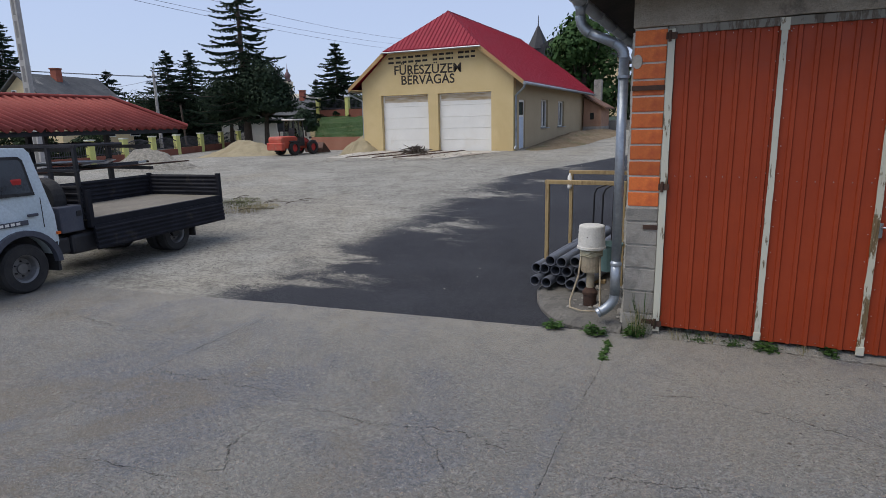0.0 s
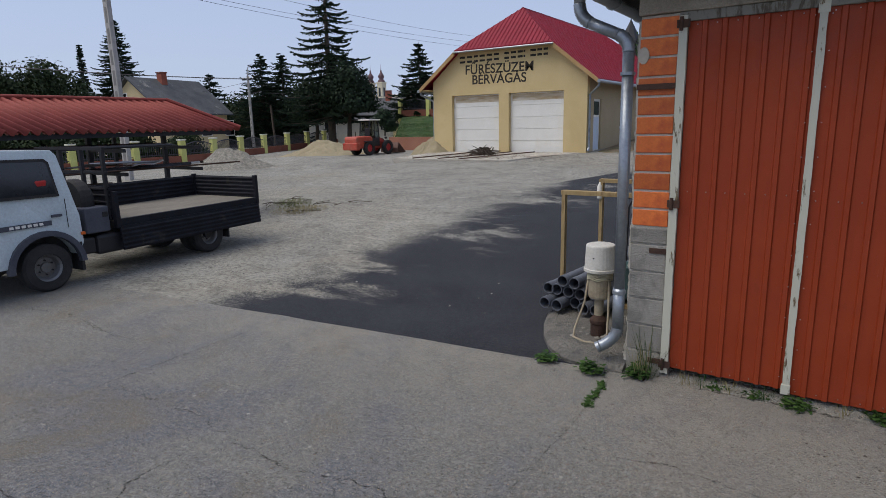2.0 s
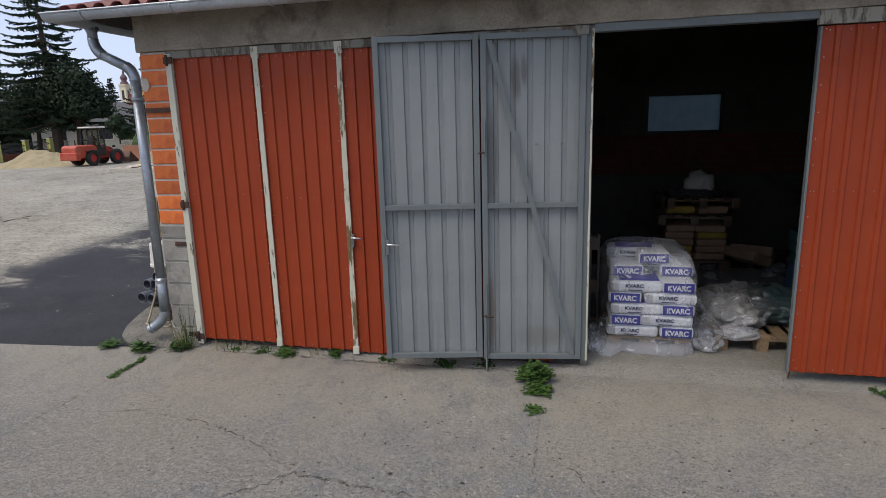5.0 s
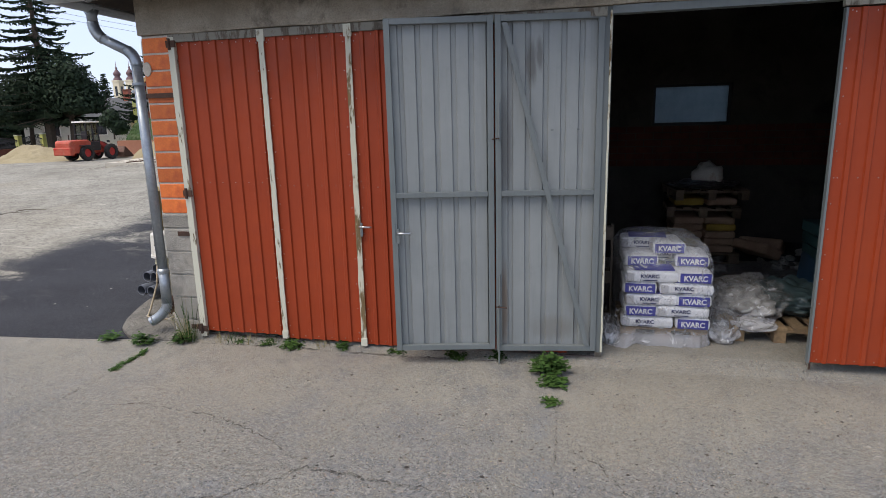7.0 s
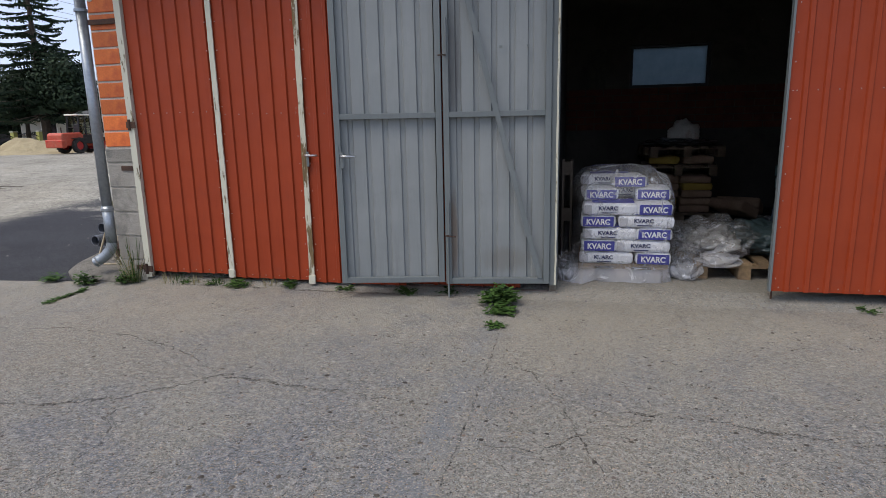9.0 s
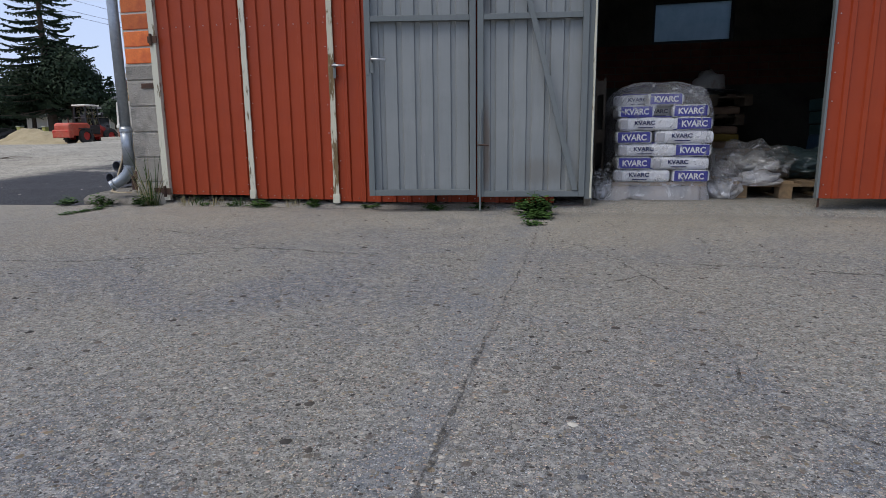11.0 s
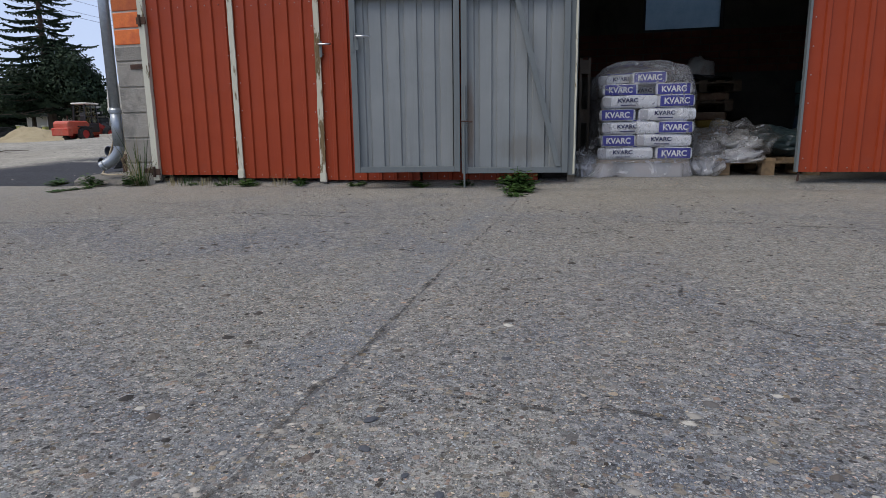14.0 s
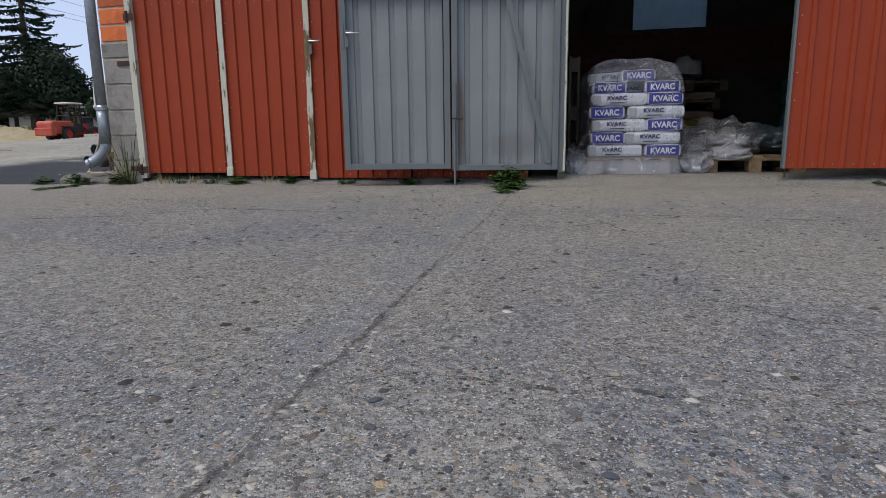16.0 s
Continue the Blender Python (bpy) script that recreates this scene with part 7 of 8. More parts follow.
        rope.append((0.118 * math.cos(a), 0.118 * math.sin(a), 0.585 + 0.07 * k / 90 + 0.008 * math.sin(k * 1.7)))
    part("rope", rod(rope, 0.008, 6), plain("yellowed_rope", (0.42, 0.38, 0.26), 0.9), v, smooth=True)
    k = thing("white_bucket", (-0.76, 0.5, 0.765), "upturned scuffed white plastic bucket on the pump", "bucket")
    part("body", lathe([(0.148, 0.0), (0.158, 0.005), (0.158, 0.03), (0.15, 0.035), (0.14, 0.25), (0.135, 0.262), (0.12, 0.268), (0, 0.268)], 28), worn("scuffed_white_plastic", (0.6, 0.58, 0.52), (0.7, 0.68, 0.62), 0.5, big=6, fine=50, stain=(0.4, 0.37, 0.3), stain_scale=4), k, smooth=False)
    part("rivet", lathe([(0, 0), (0.008, 0), (0.006, 0.006), (0, 0.007)], 8, pose(-0.02, -0.146, 0.15, 90, 0, 0)), M_DARK, k)
    t2 = thing("plastic_tub", (-0.62, 0.95, 0.42), "grey-green rimmed tub standing on the pipes", "tub")
    part("body", lathe([(0, 0), (0.11, 0), (0.135, 0.3), (0.145, 0.31), (0.145, 0.33), (0.13, 0.33), (0.105, 0.02), (0, 0.02)], 22), plain("teal_tub", (0.12, 0.2, 0.19)), t2, smooth=False)
    for i in range(26):
        x, y = -0.36 - rnd.random() * 0.6, 0.1 + rnd.random() * 1.2
        s = thing("rubble_stone", (x, y, 0.1), "loose piece of concrete rubble on the pad", "stone", "rubble")
        r = rnd.uniform(0.015, 0.05)
        part("lump", lump(r, r * 0.8, r * 0.6, i * 3.1, 0.5, 8, 6), M_BLOCK, s)


# ---- weeds and loose things on the ground ----
def weed(x, y, n, r, h, seed, label="low green weed growing from the joint", z=0.03, mat=None, leaf=0.03, group="weeds"):
    rnd = np.random.RandomState(seed)
    w = thing("weed", (x, y, z), label, "plant", group)
    quads = []
    bm = bmesh.new()
    for k in range(n):
        a, d = rnd.rand() * 6.28, r * math.sqrt(rnd.rand())
        top = np.array((d * math.cos(a), d * math.sin(a), h * rnd.uniform(0.25, 1.0) * (1 - 0.5 * d / r)))
        if k % 4 == 0:
            tube(bm, [(top[0] * 0.25, top[1] * 0.25, 0), tuple(top * 0.6 + np.array((0, 0, 0.01))), tuple(top)], 0.0018, 4)
        for j in range(3):
            b = rnd.rand() * 6.28
            o = np.array((math.cos(b), math.sin(b), rnd.uniform(-0.3, 0.35)))
            s = np.array((-math.sin(b), math.cos(b), rnd.uniform(-0.3, 0.3)))
            q = leaf * rnd.uniform(0.5, 1.15)
            p = top * (1 - 0.22 * j) + o * q * 0.8
            p[2] = max(p[2], 0.006)
            quads.append((p, o * q * 0.62, s * q * 0.42))
    part("stem", bm, mat or M_WEED, w)
    crown_mesh("leaves", quads, mat or M_WEED, w)


def grass_tuft(x, y, n, r, h, seed, mat, label, z=0.03, name="grass_tuft"):
    rnd = np.random.RandomState(seed)
    t = thing(name, (x, y, z), label, "plant", "grass tufts", "stuff")
    v, f = [], []
    for k in range(n):
        a, d, l = rnd.rand() * 6.28, r * math.sqrt(rnd.rand()), h * rnd.uniform(0.4, 1.0)
        p = np.array((d * math.cos(a), d * math.sin(a), 0))
        o = np.array((math.cos(a), math.sin(a), 0)) * rnd.uniform(0.1, 0.6) * l + rnd.normal(0, 0.08, 3) * l
        s = np.array((-math.sin(a), math.cos(a), 0)) * 0.0025
        i = len(v)
        v += [p - s, p + s, p + o * 0.5 + np.array((0, 0, l * 0.6)) + s, p + o * 0.5 + np.array((0, 0, l * 0.6)) - s, p + o + np.array((0, 0, l))]
        f += [(i, i + 1, i + 2, i + 3), (i + 3, i + 2, i + 4)]
    from_arrays("blades", v, f, mat, t)


def pebbles(name, count, area, rmin, rmax, mat, label, seed):
    rr = np.random.RandomState(seed)
    base = [(1, 0, 0), (0.5, 0.87, 0.1), (-0.5, 0.87, 0), (-1, 0, 0.1), (-0.5, -0.87, 0), (0.5, -0.87, 0.1), (0.2, 0.1, 0.75)]
    v, f = [], []
    for k in range(count):
        x, y = rr.uniform(area[0], area[1]), rr.uniform(area[2], area[3])
        r = rmin + (rmax - rmin) * rr.rand() ** 3
        a, e, i = rr.rand() * 6.28, rr.uniform(0.5, 1), len(v)
        for bx, by, bz in base:
            bx, by = bx * r * rr.uniform(0.8, 1.2), by * r * e * rr.uniform(0.8, 1.2)
            v.append((x + bx * math.cos(a) - by * math.sin(a), y + bx * math.sin(a) + by * math.cos(a), 0.0302 + bz * r * 0.45))
        f += [(i + q, i + (q + 1) % 6, i + 6) for q in range(6)]
    tagged(from_arrays(name, v, f, mat), label, "pebbles", kind="stuff")


def build_ground_cover():
    dry = make_leaf("dry_grass", (0.2, 0.17, 0.08), (0.34, 0.29, 0.16))
    weed(-1.0, -0.2, 55, 0.11, 0.1, 1)
    weed(-0.56, -0.25, 60, 0.12, 0.15, 2, "leafy green weed at the foot of the pier")
    weed(-0.2, -0.14, 60, 0.12, 0.16, 3, "leafy green weed at the foot of the pier")
    weed(3.46, -0.27, 170, 0.16, 0.19, 4, "clover-like green weed under the folded door", leaf=0.034)
    weed(3.5, -0.5, 80, 0.12, 0.07, 5, "clover-like green weed spreading along the joint", leaf=0.03)
    weed(3.5, -0.83, 34, 0.09, 0.04, 6, "small green weed in the slab joint", leaf=0.022)
    for i in range(9):
        y = -0.42 - 0.055 * i
        weed(-0.4 + 0.012 * (i % 3), y, 9 + 3 * (i % 3), 0.04, 0.03, 300 + i, "small green weed in the slab joint", leaf=0.017)
    for i, (x, n, r, h) in enumerate(((0.42, 24, 0.1, 0.05), (0.7, 22, 0.08, 0.06), (0.98, 60, 0.12, 0.09), (1.5, 50, 0.1, 0.1), (2.05, 30, 0.1, 0.06), (2.6, 44, 0.12, 0.08), (3.0, 40, 0.12, 0.07))):
        weed(x, -0.03 - 0.03 * (i % 3), n, r, h, 10 + i, "small green weed under the garage doors", leaf=0.024)
    weed(6.2, -0.05, 30, 0.1, 0.05, 31, "small green weed under the garage doors", leaf=0.022)
    for i, x in enumerate((0.2, 0.32, 0.5, 0.75, 1.3)):
        grass_tuft(x, -0.05, 26, 0.07, 0.12, 40 + i, M_WEED if i % 2 else dry, "thin grass blades under the garage door")
    grass_tuft(-0.17, -0.08, 45, 0.09, 0.5, 50, dry, "tall dry grass stalks against the pier")
    grass_tuft(-0.12, -0.1, 26, 0.07, 0.62, 51, M_WEED, "tall thin green stalks against the pier")
    pebbles("joint_grit", 1100, (3.52, 3.62, -5.0, -0.5), 0.003, 0.008, make_leaf("grit_tones", (0.12, 0.112, 0.1), (0.38, 0.355, 0.31)), "grit lying along the slab joint", 4)
    pebbles("joint_grit", 600, (-0.43, -0.33, -4.5, -0.5), 0.003, 0.009, make_leaf("grit_tones_grey", (0.1, 0.095, 0.085), (0.4, 0.38, 0.33)), "grit lying along the slab joint", 5)
    for i, (x, y, r) in enumerate(((-10.6, 5.6, 0.6), (-10.0, 5.0, 0.6), (-11.0, 6.0, 0.55), (-9.8, 5.4, 0.5))):
        grass_tuft(x, y, 520, r, 0.1, 60 + i, dry if i % 2 else make_leaf("faded_grass", (0.1, 0.12, 0.04), (0.2, 0.2, 0.09)), "patch of dry trampled grass on the yard", ground_z(x, y))
    bank_leaf = make_leaf("bank_grass", (0.025, 0.06, 0.012), (0.07, 0.12, 0.03))
    for i in range(16):
        f = 0.02 + 0.3 * (i // 4) / 3
        x, y = -24.0 - 9.5 * f + 1.9 * (i % 4) + 0.7, 27.4 + 13.2 * f
        grass_tuft(x, y, 420, 1.1, 0.32, 90 + i, bank_leaf, "rough grass on the bank", 1.34 + 1.55 * min(1, f * 1.35) ** 0.8)
    rnd = random.Random(12)
    for i in range(14):
        x, y = -10.4 + rnd.uniform(-1.2, 1.0), 5.6 + rnd.uniform(-0.8, 0.9)
        s = thing("stick", (x, y, ground_z(x, y) + 0.03), "dry stick lying in the trampled grass", "stick", "sticks", rz=rnd.uniform(0, 180))
        part("twig", rod([(0, 0, 0), (0.2, 0.02, 0.03), (0.45 + rnd.random() * 0.5, 0, 0.01)], 0.012, 5, 0.005), M_BARK, s)
    # heap of firewood offcuts before the sawmill doors
    for i in range(34):
        a, d = rnd.uniform(0, 6.28), rnd.uniform(0, 0.6)
        x, y = -11.7 + d * math.cos(a), 17.5 + d * math.sin(a)
        s = thing("branch", (x, y, ground_z(x, y) + 0.03 + rnd.uniform(0, 0.28) * (1 - d / 0.7)), "dark dry branch in a small heap", "branch", "heap of branches", rz=rnd.uniform(0, 360), tilt=(0, rnd.uniform(-25, 25)))
        part("twig", rod([(-0.4, 0, 0), (0, 0.03, 0.02), (0.5, -0.02, 0.0)], 0.03, 6, 0.012), M_BARK, s)
    # litter of bark and crumbs on the yard before the doors
    v, f = [], []
    for k in range(1500):
        x, y = rnd.gauss(-11.5, 2.6), rnd.gauss(16.6, 0.9)
        z = max(ground_z(x, y) + 0.012, 0.82 + (y - 15.4) * 0.0375 if -14.9 < x < -8.5 and y > 15.5 else 0)
        s, a = rnd.uniform(0.02, 0.07), rnd.uniform(0, 6.28)
        i = len(v)
        for q in range(4):
            v.append((x + s * math.cos(a + q * 1.57) * (1 if q % 2 else 0.5), y + s * math.sin(a + q * 1.57) * (1 if q % 2 else 0.5), z + 0.01 * (q % 2)))
        f.append((i, i + 1, i + 2, i + 3))
    tagged(from_arrays("bark_litter", v, f, M_BARK), "scattered dark bark litter", "litter", kind="stuff")
    pebbles("loose_pebbles", 2600, (-1.5, 7.4, -5.2, -0.2), 0.003, 0.013, make_leaf("pebble_tones", (0.1, 0.095, 0.09), (0.42, 0.4, 0.35)), "loose small pebbles on the concrete", 1)
    pebbles("loose_crumbs", 1500, (1.0, 7.0, -4.9, -0.6), 0.004, 0.016, make_leaf("dark_crumb_tones", (0.035, 0.032, 0.03), (0.11, 0.095, 0.08)), "dark crumbs on the concrete", 2)
    pebbles("yard_pebbles", 1500, (-9, -0.6, -6, -0.8), 0.004, 0.016, make_leaf("yard_pebble_tones", (0.12, 0.11, 0.1), (0.44, 0.42, 0.37)), "loose pebbles on the apron", 3)
    for i, (x, y, r) in enumerate(((4.02, -3.9, 0.018), (3.68, -4.23, 0.022), (4.15, -3.91, 0.008), (3.7, -4.31, 0.02), (3.87, -3.85, 0.02), (3.77, -4.36, 0.013), (3.78, -4.1, 0.015), (4.0, -4.37, 0.02), (4.27, -4.26, 0.02), (2.92, -4.01, 0.012), (2.89, -4.02, 0.01), (2.87, -4.09, 0.015), (3.15, -4.13, 0.015), (3.82, -4.39, 0.016), (4.69, -3.3, 0.012), (4.82, -2.52, 0.02), (3.45, -3.85, 0.012))):
        s = thing("pebble", (x, y, 0.031), "dark smooth pebble set in the concrete", "stone", "dark pebbles", rz=i * 50)
        part("stone", lump(r * 0.5, r * 0.33, r * 0.11, i * 2.3, 0.3, 12, 8, squash=0.1), plain("dark_pebble", (0.05, 0.055, 0.065) if i % 2 else (0.08, 0.07, 0.06), 0.6), s)


def yard_stones():
    rr = np.random.RandomState(77)
    v, f = [], []
    base = [(1, 0, 0), (0.3, 0.9, 0), (-0.8, 0.6, 0), (-0.8, -0.6, 0), (0.3, -0.9, 0), (0.1, 0.05, 0.7)]
    for k in range(7000):
        x, y = rr.uniform(-15, -0.8), 0.6 + 15.5 * rr.rand() ** 1.4
        if x > -1.6 and y < 4.6 or (x > -5.6 and 2.05 * x - y > -22.0 and rr.rand() < 0.9):
            continue
        r, a, i = 0.005 + 0.017 * rr.rand() ** 4, rr.rand() * 6.28, len(v)
        z = ground_z(x, y) - 0.012
        for bx, by, bz in base:
            bx, by = bx * r * rr.uniform(0.8, 1.2), by * r * rr.uniform(0.6, 1.1)
            v.append((x + bx * math.cos(a) - by * math.sin(a), y + bx * math.sin(a) + by * math.cos(a), z + bz * r))
        f += [(i + q, i + (q + 1) % 5, i + 5) for q in range(5)]
    tagged(from_arrays("yard_stones", v, f, make_leaf("yard_stone_tones", (0.09, 0.085, 0.078), (0.32, 0.3, 0.265))), "scattered gravel stones on the yard", "stones", kind="stuff")


build_corner()
build_ground_cover()
yard_stones()


# ---- inside the open bay ----
M_BAGWHITE = worn("white_paper_sack", (0.82, 0.82, 0.83), (0.88, 0.88, 0.88), 0.6, big=4, fine=40, relief=0.15)
M_BAGBLUE = worn("blue_print", (0.04, 0.042, 0.3), (0.055, 0.058, 0.36), 0.5, big=5, fine=40)
M_BAGFOLD = worn("grey_sack_fold", (0.5, 0.49, 0.5), (0.62, 0.61, 0.62), 0.7, big=8, fine=40, relief=0.3)
M_NAVYTXT = plain("navy_print", (0.02, 0.025, 0.1))


# pallet wood with the shade deep in the bay painted into its tone
M_DIMWOOD = worn("shade_dimmed_wood", (0.12, 0.085, 0.055), (0.2, 0.145, 0.095), 0.9, big=4, fine=40, relief=0.3, vary=0.2)

# darkest wood tone, for the upright pallet by the jamb
M_DARKWOOD = worn("dark_pallet_wood", (0.05, 0.04, 0.03), (0.09, 0.07, 0.052), 0.9, big=4, fine=40, relief=0.3)


def bag_body(lx, ly, lz, seed):
    bm = bmesh.new()
    box(bm, -lx / 2, lx / 2, -ly / 2, ly / 2, 0, lz, 0.028)
    bmesh.ops.subdivide_edges(bm, edges=[e for e in bm.edges if e.calc_length() > 0.15], cuts=4, use_grid_fill=True)
    for v in bm.verts:
        bulge = (1 - (2 * v.co.x / lx) ** 2) * (1 - (2 * v.co.y / ly) ** 2)
        v.co.z += 0.012 * bulge * (1 if v.co.z > lz / 2 else 0) + 0.006 * noise.noise(v.co * 14 + Vector((seed, 0, 0)))
        v.co.x += 0.005 * noise.noise(v.co * 11 + Vector((0, seed, 0)))
    return bm


def sack(x, y, z, long_front, seed, rz=0.0):
    """A printed sack; its long side or its blue end faces the yard."""
    lx, ly, lz = (0.46, 0.3, 0.1) if long_front else (0.3, 0.46, 0.1)
    b = thing("quartz_sack", (x, y, z), "white paper sack with blue print, " + ("long side out" if long_front else "blue end out"), "sack", "sacks on the pallet", rz=rz)
    body = part("body", bag_body(lx, ly, lz, seed), M_BAGWHITE, b)
    if long_front:
        words("lettering", "KVARC", 0.046, M_NAVYTXT, body, pose(-0.02, -ly / 2 - 0.007, 0.06, 90, 0, 0) @ Matrix.Diagonal((1.1, 1, 1, 1)), 0.001, 0.0016)
        part("end_fold", boxes((-lx / 2 + 0.012, -lx / 2 + 0.075, -ly / 2 - 0.009, -ly / 2 + 0.02, 0.012, lz - 0.012), bevel=0.006), M_BAGFOLD, body)
        part("text_bar", boxes((-0.075, 0.045, -ly / 2 - 0.008, -ly / 2 - 0.004, 0.018, 0.026)), M_NAVYTXT, body)
        part("print_band", boxes((-0.15, 0.2, -ly / 2 + 0.03, ly / 2 - 0.03, lz + 0.008, lz + 0.014)), M_BAGBLUE, body)
    else:
        part("print_panel", boxes((-lx / 2 + 0.02, lx / 2 - 0.02, -ly / 2 - 0.006, -ly / 2 + 0.01, 0.008, lz - 0.006), bevel=0.003), M_BAGBLUE, body)
        words("lettering", "KVARC", 0.068, M_BAGWHITE, body, pose(0, -ly / 2 - 0.0075, lz / 2 - 0.002, 90, 0, 0) @ Matrix.Diagonal((0.92, 1, 1, 1)), 0.001, 0.0022)
    return b


def euro_pallet(x, y, z, rz=0, label="weathered wooden pallet on the garage floor", L=1.2, W=0.8, wood=None):
    wood = wood or M_OLDWOOD
    p = thing("pallet", (x, y, z), label, "pallet", "pallets", rz=rz)
    for v in (-W / 2 + 0.05, 0, W / 2 - 0.05):
        part("runner", boxes((-L / 2, L / 2, v - 0.05, v + 0.05, 0, 0.022)), wood, p)
        for u in (-L / 2 + 0.07, 0, L / 2 - 0.07):
            part("block", boxes((u - 0.07, u + 0.07, v - 0.05, v + 0.05, 0.022, 0.1)), wood, p)
    for u in (-L / 2 + 0.07, 0, L / 2 - 0.07):
        part("stringer", boxes((u - 0.07, u + 0.07, -W / 2, W / 2, 0.1, 0.122)), wood, p)
    for k in range(5):
        v = -W / 2 + 0.06 + (W - 0.12) * k / 4
        part("deck_board", boxes((-L / 2, L / 2, v - 0.055, v + 0.055, 0.122, 0.144)), wood, p)
    return p


def film_over(x0, x1, y0, y1, z1, seed, flare=0.12, name="plastic_film", label="clear crumpled plastic film hung over the sacks"):
    t = thing(name, ((x0 + x1) / 2, (y0 + y1) / 2, 0.095), label, "plastic film", "plastic film")
    rx, ry, h = (x1 - x0) / 2, (y1 - y0) / 2, z1
    bm, rows, n, m = bmesh.new(), [], 96, 44
    for j in range(m + 1):
        f = j / m
        row = []
        for i in range(n):
            a = 2 * math.pi * i / n
            c, s = math.cos(a), math.sin(a)
            e = 0.42
            ux, uy = abs(c) ** e * (1 if c > 0 else -1), abs(s) ** e * (1 if s > 0 else -1)
            k = max(abs(ux), abs(uy))
            if f < 0.62:
                g = f / 0.62
                w = 1.03 + (flare if c < -0.3 else 0.02) * (1 - g) ** 3
                z = h * 0.68 * g
            else:
                g = (f - 0.62) / 0.38
                w = 1.03 * math.cos(g * math.pi / 2) ** 0.55 if g < 1 else 0.0
                z = h * (0.68 + 0.32 * math.sin(g * math.pi / 2))
            p = Vector((ux * rx * w, uy * ry * w, z))
            q = noise.noise((p.x * 3 + seed, p.y * 3, p.z * 3)) * 0.03 + noise.noise((p.x * 9, p.y * 9 + seed, p.z * 5)) * 0.022 + noise.noise((a * 9, seed, p.z * 2.0)) * 0.012
            row.append(bm.verts.new(p + Vector((c * q, s * q, 0.7 * q)) if z > 0.01 else p + Vector((c * q * 2, s * q * 2, 0))))
        rows.append(row)
    for a, b in zip(rows, rows[1:]):
        for i in range(n):
            bm.faces.new((a[i], a[(i + 1) % n], b[(i + 1) % n], b[i]))
    part("sheet", bm, M_FILM, t, smooth=True)


def crumple(x, y, z, rx, ry, h, seed, material, label, name="crumpled_film", smooth=True):
    t = thing(name, (x, y, z), label, "plastic film", "plastic film")
    bm = bmesh.new()
    bmesh.ops.create_icosphere(bm, subdivisions=5 if smooth else 4, radius=1)
    for v in bm.verts:
        p = v.co.copy()
        r1 = (abs(noise.noise(p * 1.6 + Vector((seed, 0, 0)))) - 0.2) * 0.42 + (abs(noise.noise(p * 2.8 + Vector((0, seed, 0)))) - 0.2) * 0.2 + abs(noise.noise(p * 9 + Vector((0, 0, seed)))) * 0.025
        k = 0.95 + r1
        v.co = Vector((p.x * rx * k, p.y * ry * k, max(0.0, (p.z * 0.62 + 0.38) * h * k)))
    part("sheet", bm, material, t, smooth=smooth)


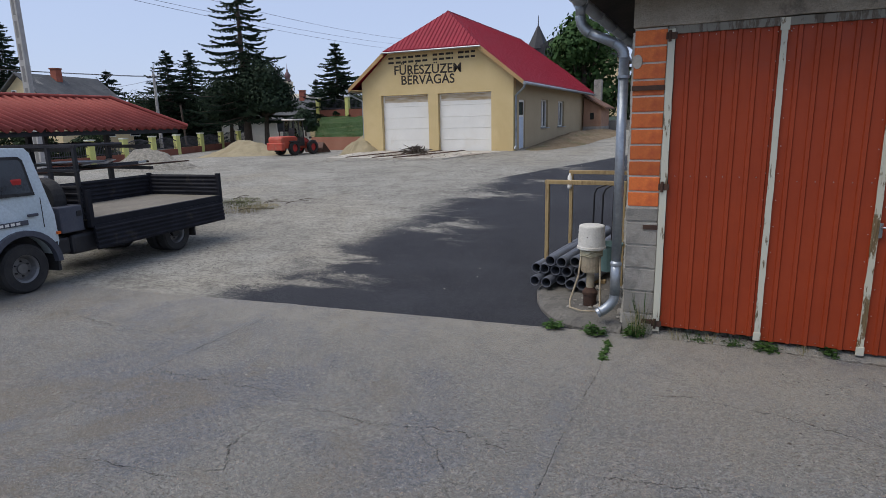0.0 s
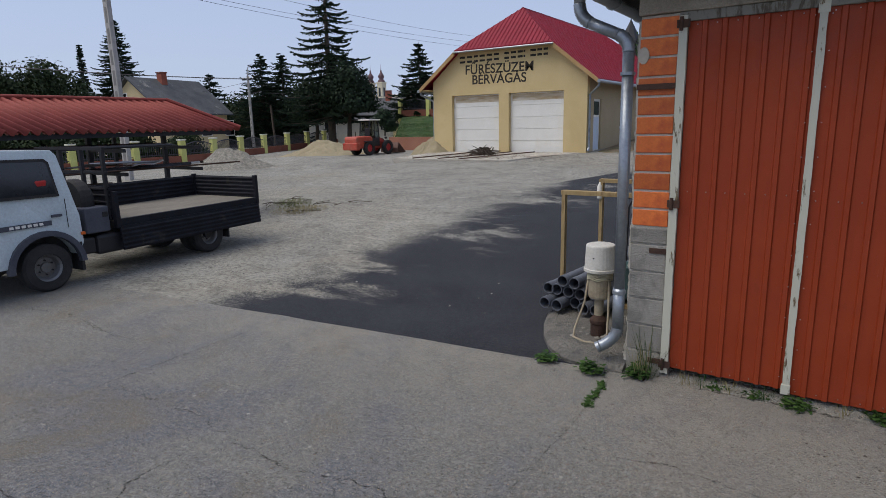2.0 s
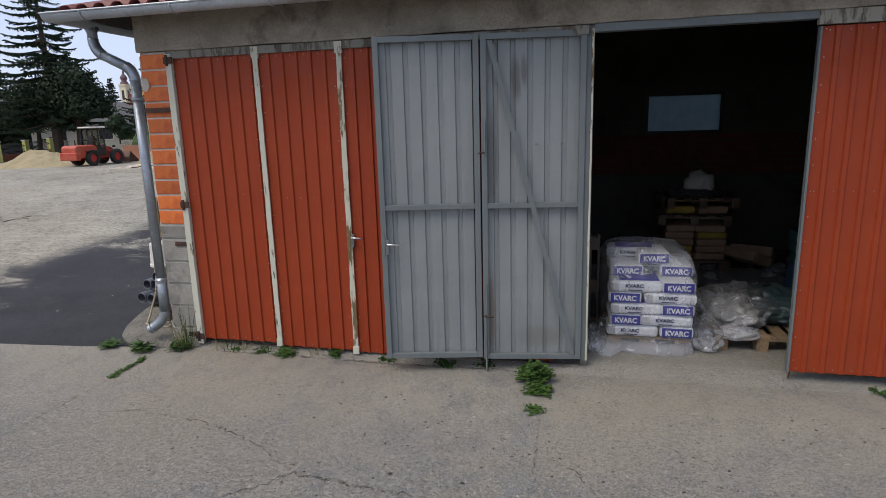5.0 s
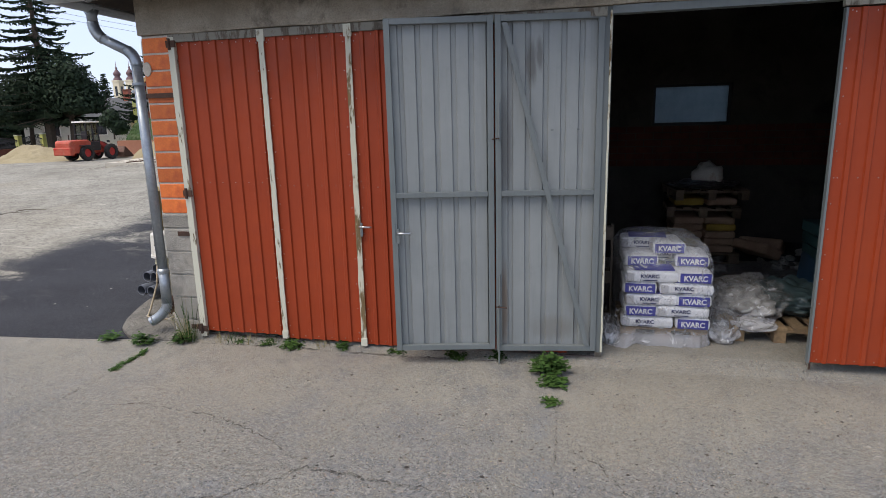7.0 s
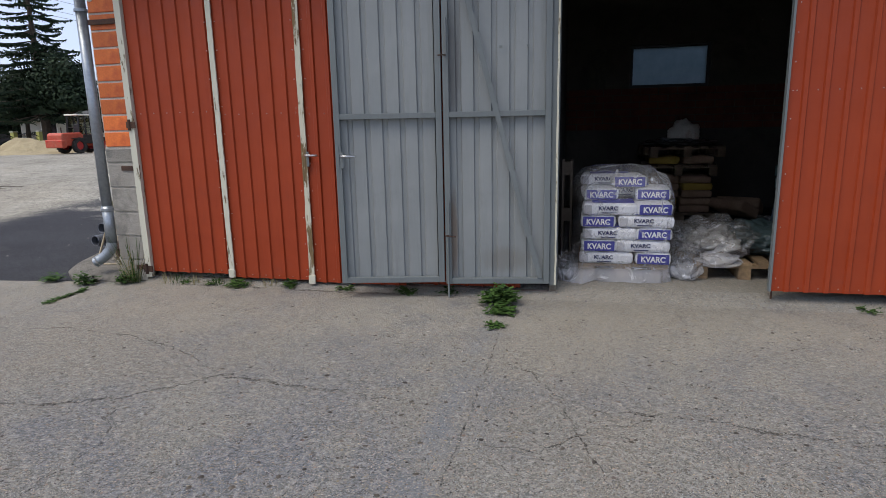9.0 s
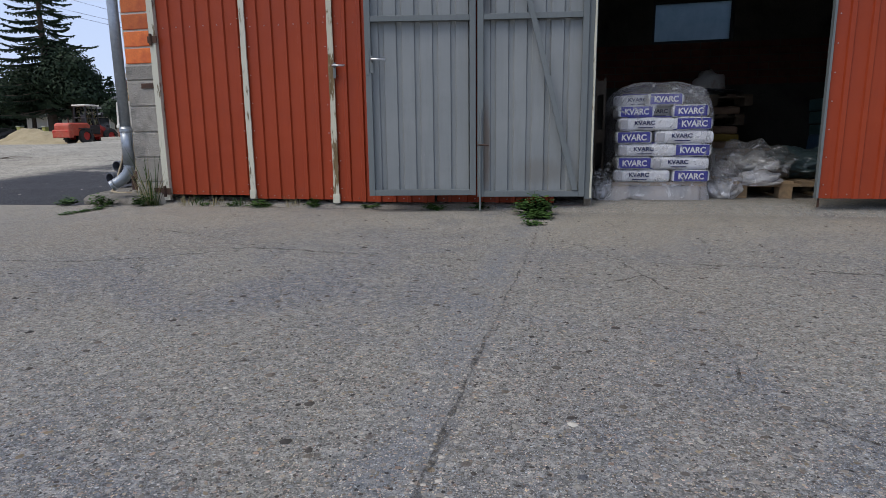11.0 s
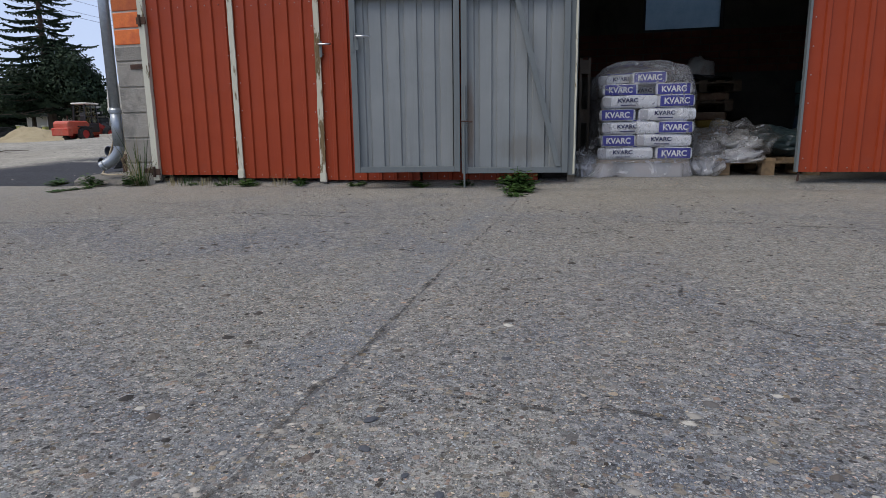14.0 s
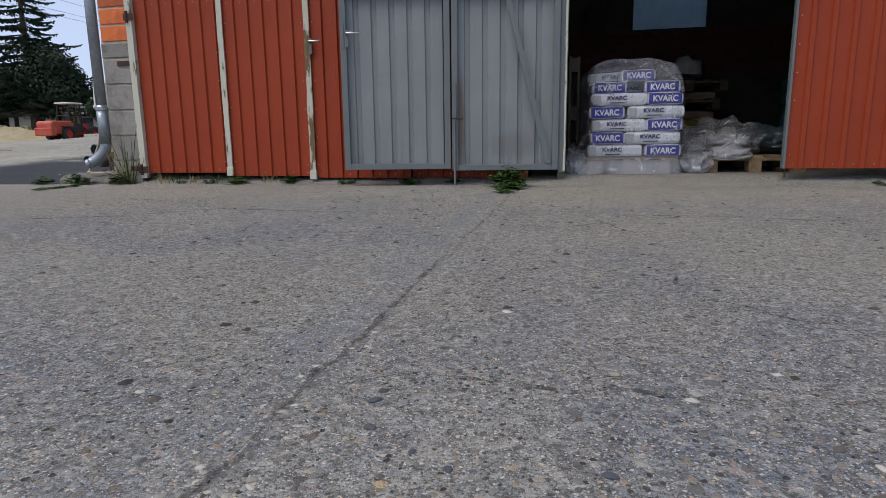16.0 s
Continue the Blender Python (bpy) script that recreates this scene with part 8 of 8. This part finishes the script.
def build_bay():
    euro_pallet(4.46, 0.8, 0.0935, 0, "wooden pallet under the wrapped sacks", 0.76, 0.8)
    x0, y0 = 4.1, 0.39
    for r in range(5):
        z = 0.238 + r * 0.108
        flip = r % 2
        if flip == 0:
            row = [(x0 + 0.23, True), (x0 + 0.61, False)]
        else:
            row = [(x0 + 0.15, False), (x0 + 0.53, True)]
        for q, (x, lf) in enumerate(row):
            sack(x + 0.006 * ((r * 7 + q * 3) % 5 - 2), y0 + (0.15 if lf else 0.23), z, lf, r * 5 + q, ((r * 5 + q * 7) % 7 - 3) * 0.5)
        for q, x in enumerate((x0 + 0.18, x0 + 0.55)):
            sack(x, y0 + 0.7, z, False, 40 + r * 3 + q, 0)
    for x, y, z, lf, rz in ((x0 + 0.15, y0 + 0.4, 0.78, False, 4), (x0 + 0.4, y0 + 0.62, 0.78, True, -2), (x0 + 0.62, y0 + 0.42, 0.78, False, -3), (x0 + 0.22, y0 + 0.62, 0.886, True, -3),
                            (x0 + 0.4, y0 + 0.48, 0.886, False, 3), (x0 + 0.25, y0 + 0.8, 0.78, True, 5)):
        sack(x, y, z, lf, x * 31 + z * 7, rz)
    film_over(4.03, 4.88, 0.33, 1.3, 0.98, 3.0, 0.26)
    crumple(3.98, 0.4, 0.095, 0.09, 0.14, 0.26, 5.0, M_FILM, "clear plastic film bunched beside the sacks")
    euro_pallet(5.48, 1.16, 0.0935, 91)
    teal = worn("teal_tarpaulin", (0.03, 0.05, 0.055), (0.05, 0.078, 0.083), 0.35, big=4, fine=30, relief=0.3)
    pale = worn("dusty_clear_sheet", (0.3, 0.3, 0.29), (0.46, 0.46, 0.45), 0.2, big=5, fine=30, relief=0.3, spec=0.7)
    crumple(5.34, 1.12, 0.239, 0.38, 0.5, 0.34, 8.0, M_FILMHEAP, "clear crumpled plastic film on the pallet")
    crumple(5.32, 1.08, 0.239, 0.26, 0.4, 0.22, 9.0, pale, "dusty crumpled plastic sheeting on the pallet")
    crumple(5.0, 0.6, 0.095, 0.15, 0.2, 0.3, 19.0, M_FILMHEAP, "clear crumpled plastic film beside the pallet")
    crumple(5.28, 0.6, 0.2, 0.18, 0.1, 0.12, 29.0, M_FILMHEAP, "clear plastic film slipping over the pallet edge")
    crumple(5.76, 1.25, 0.239, 0.33, 0.45, 0.26, 12.0, teal, "teal tarpaulin bundled on the pallet", "tarpaulin")
    # stacked sacks and pallets further in
    brown = worn("brown_paper_sack", (0.3, 0.19, 0.12), (0.4, 0.27, 0.175), 0.85, big=4, fine=40)
    yellow = worn("yellow_sack_print", (0.36, 0.24, 0.04), (0.44, 0.3, 0.06), 0.7, big=5, fine=40)
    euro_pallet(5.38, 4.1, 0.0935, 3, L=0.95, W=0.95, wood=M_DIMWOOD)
    n = 0
    for r in range(5):
        for k in range(2):
            s = thing("cement_sack", (5.19 + k * 0.41 + 0.02 * ((r * 3 + k) % 3), 4.0 + 0.03 * (r % 2), 0.24 + r * 0.1), "dusty brown paper cement sack in a stack", "sack", "stacked cement sacks", rz=(n * 37 % 9) - 4)
            part("body", bag_body(0.4, 0.6, 0.098, n), yellow if (r * 3 + k) % 7 == 3 else brown, s)
            n += 1
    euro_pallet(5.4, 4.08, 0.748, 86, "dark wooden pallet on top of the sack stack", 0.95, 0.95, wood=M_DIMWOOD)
    for k in range(2):
        s = thing("cement_sack", (5.2 + k * 0.42, 4.05, 0.894), "paper sack lying between the pallets", "sack", "stacked cement sacks", rz=4 * k)
        part("body", bag_body(0.4, 0.55, 0.1, 90 + k), brown if k else yellow, s)
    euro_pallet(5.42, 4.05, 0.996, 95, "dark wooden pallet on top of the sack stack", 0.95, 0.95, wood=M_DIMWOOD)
    crumple(5.4, 3.98, 1.14, 0.45, 0.38, 0.1, 23.0, plain("black_sheeting", (0.03, 0.028, 0.027), 0.3), "black plastic sheeting on the pallet stack", "plastic_sheet")
    s = thing("white_sack", (5.46, 4.0, 1.15), "bulging white woven sack on top of the stack", "sack")
    part("body", lump(0.2, 0.18, 0.17, 4.0, 0.3, 20, 14), worn("white_woven_sack", (0.5, 0.47, 0.42), (0.6, 0.57, 0.5), 0.8, big=5, fine=60, stain=(0.35, 0.22, 0.15), stain_scale=6), s, smooth=True)
    for i, (x, y) in enumerate(((6.05, 3.6), (6.2, 3.85))):
        s = thing("brown_sack", (x, y, 0.26), "slumped brown paper sack beside the stack", "sack", "slumped sacks", rz=35 + 30 * i, tilt=(0, 25))
        part("body", bag_body(0.34, 0.55, 0.14, 70 + i), brown, s)
    # rubble and lower clutter on the floor
    rnd = random.Random(21)
    for i in range(36):
        x, y = rnd.uniform(5.35, 6.9), rnd.uniform(1.9, 4.5)
        s = thing("rubble_stone", (x, y, 0.093), "pale rubble piece on the garage floor", "stone", "floor rubble")
        r = rnd.uniform(0.03, 0.12)
        part("lump", lump(r, r * 0.8, r * 0.6, i * 1.7, 0.5, 9, 7), M_BLOCK, s)
    for i in range(3):
        c = thing("insulation_slab", (6.5, 1.75, 0.6 + i * 0.13), "green-blue foam insulation slab in a stack", "slab", "foam slabs", rz=i * 2 - 2)
        part("slab", boxes((-0.36, 0.5, -0.45, 0.45, 0, 0.12), bevel=0.012), worn("sea_green_foam", (0.02, 0.065, 0.062), (0.03, 0.085, 0.08), 0.7), c)
    c = thing("blue_box", (6.52, 1.72, 0.238), "blue plastic wrapped block under the foam slabs", "box", tilt=(0, 6))
    part("body", boxes((-0.42, 0.5, -0.45, 0.45, 0, 0.35), bevel=0.03), worn("blue_wrapping", (0.02, 0.06, 0.11), (0.03, 0.08, 0.14), 0.35), c)
    euro_pallet(6.55, 1.72, 0.0935, 2)
    # upright pallet collar by the jamb
    p = thing("pallet", (3.915, 0.72, 0.0935), "wooden pallet standing on edge by the jamb", "pallet", "pallets")
    for x in (0.0, 0.075):
        part("runner", boxes((x, x + 0.02, 0.0, 0.12, 0.0, 1.04)), M_DARKWOOD, p)
    for z in (0.05, 0.47, 0.9):
        part("block", boxes((0.02, 0.075, 0.0, 0.12, z, z + 0.12)), M_DARKWOOD, p)
    # window in the back wall
    w = thing("window_1", (5.36, 5.05, 1.99), "small dirty bluish window in the back wall", "window", kind="structure")
    for d in ((-0.57, -0.53, 0, 0.62), (0.53, 0.57, 0, 0.62), (-0.53, 0.53, 0, 0.04), (-0.53, 0.53, 0.58, 0.62)):
        part("window_frame", boxes((d[0], d[1], -0.03, 0.03, d[2], d[3])), M_DARK, w)
    g, n_, l_, p_ = start("dirty_blue_glass", 0.55, 0, 0.4)
    v_ = coords(n_, l_)
    l_.new(mixc(n_, l_, noise_fac(n_, l_, v_, 5, 5, 0.7), (0.2, 0.3, 0.36), (0.3, 0.4, 0.45)), p_.inputs["Base Color"])
    p_.inputs["Transmission Weight"].default_value = 0.6
    pane = part("pane", boxes((-0.54, 0.54, -0.004, 0.004, 0.03, 0.59)), g, w)
    pane.visible_shadow = False


build_bay()
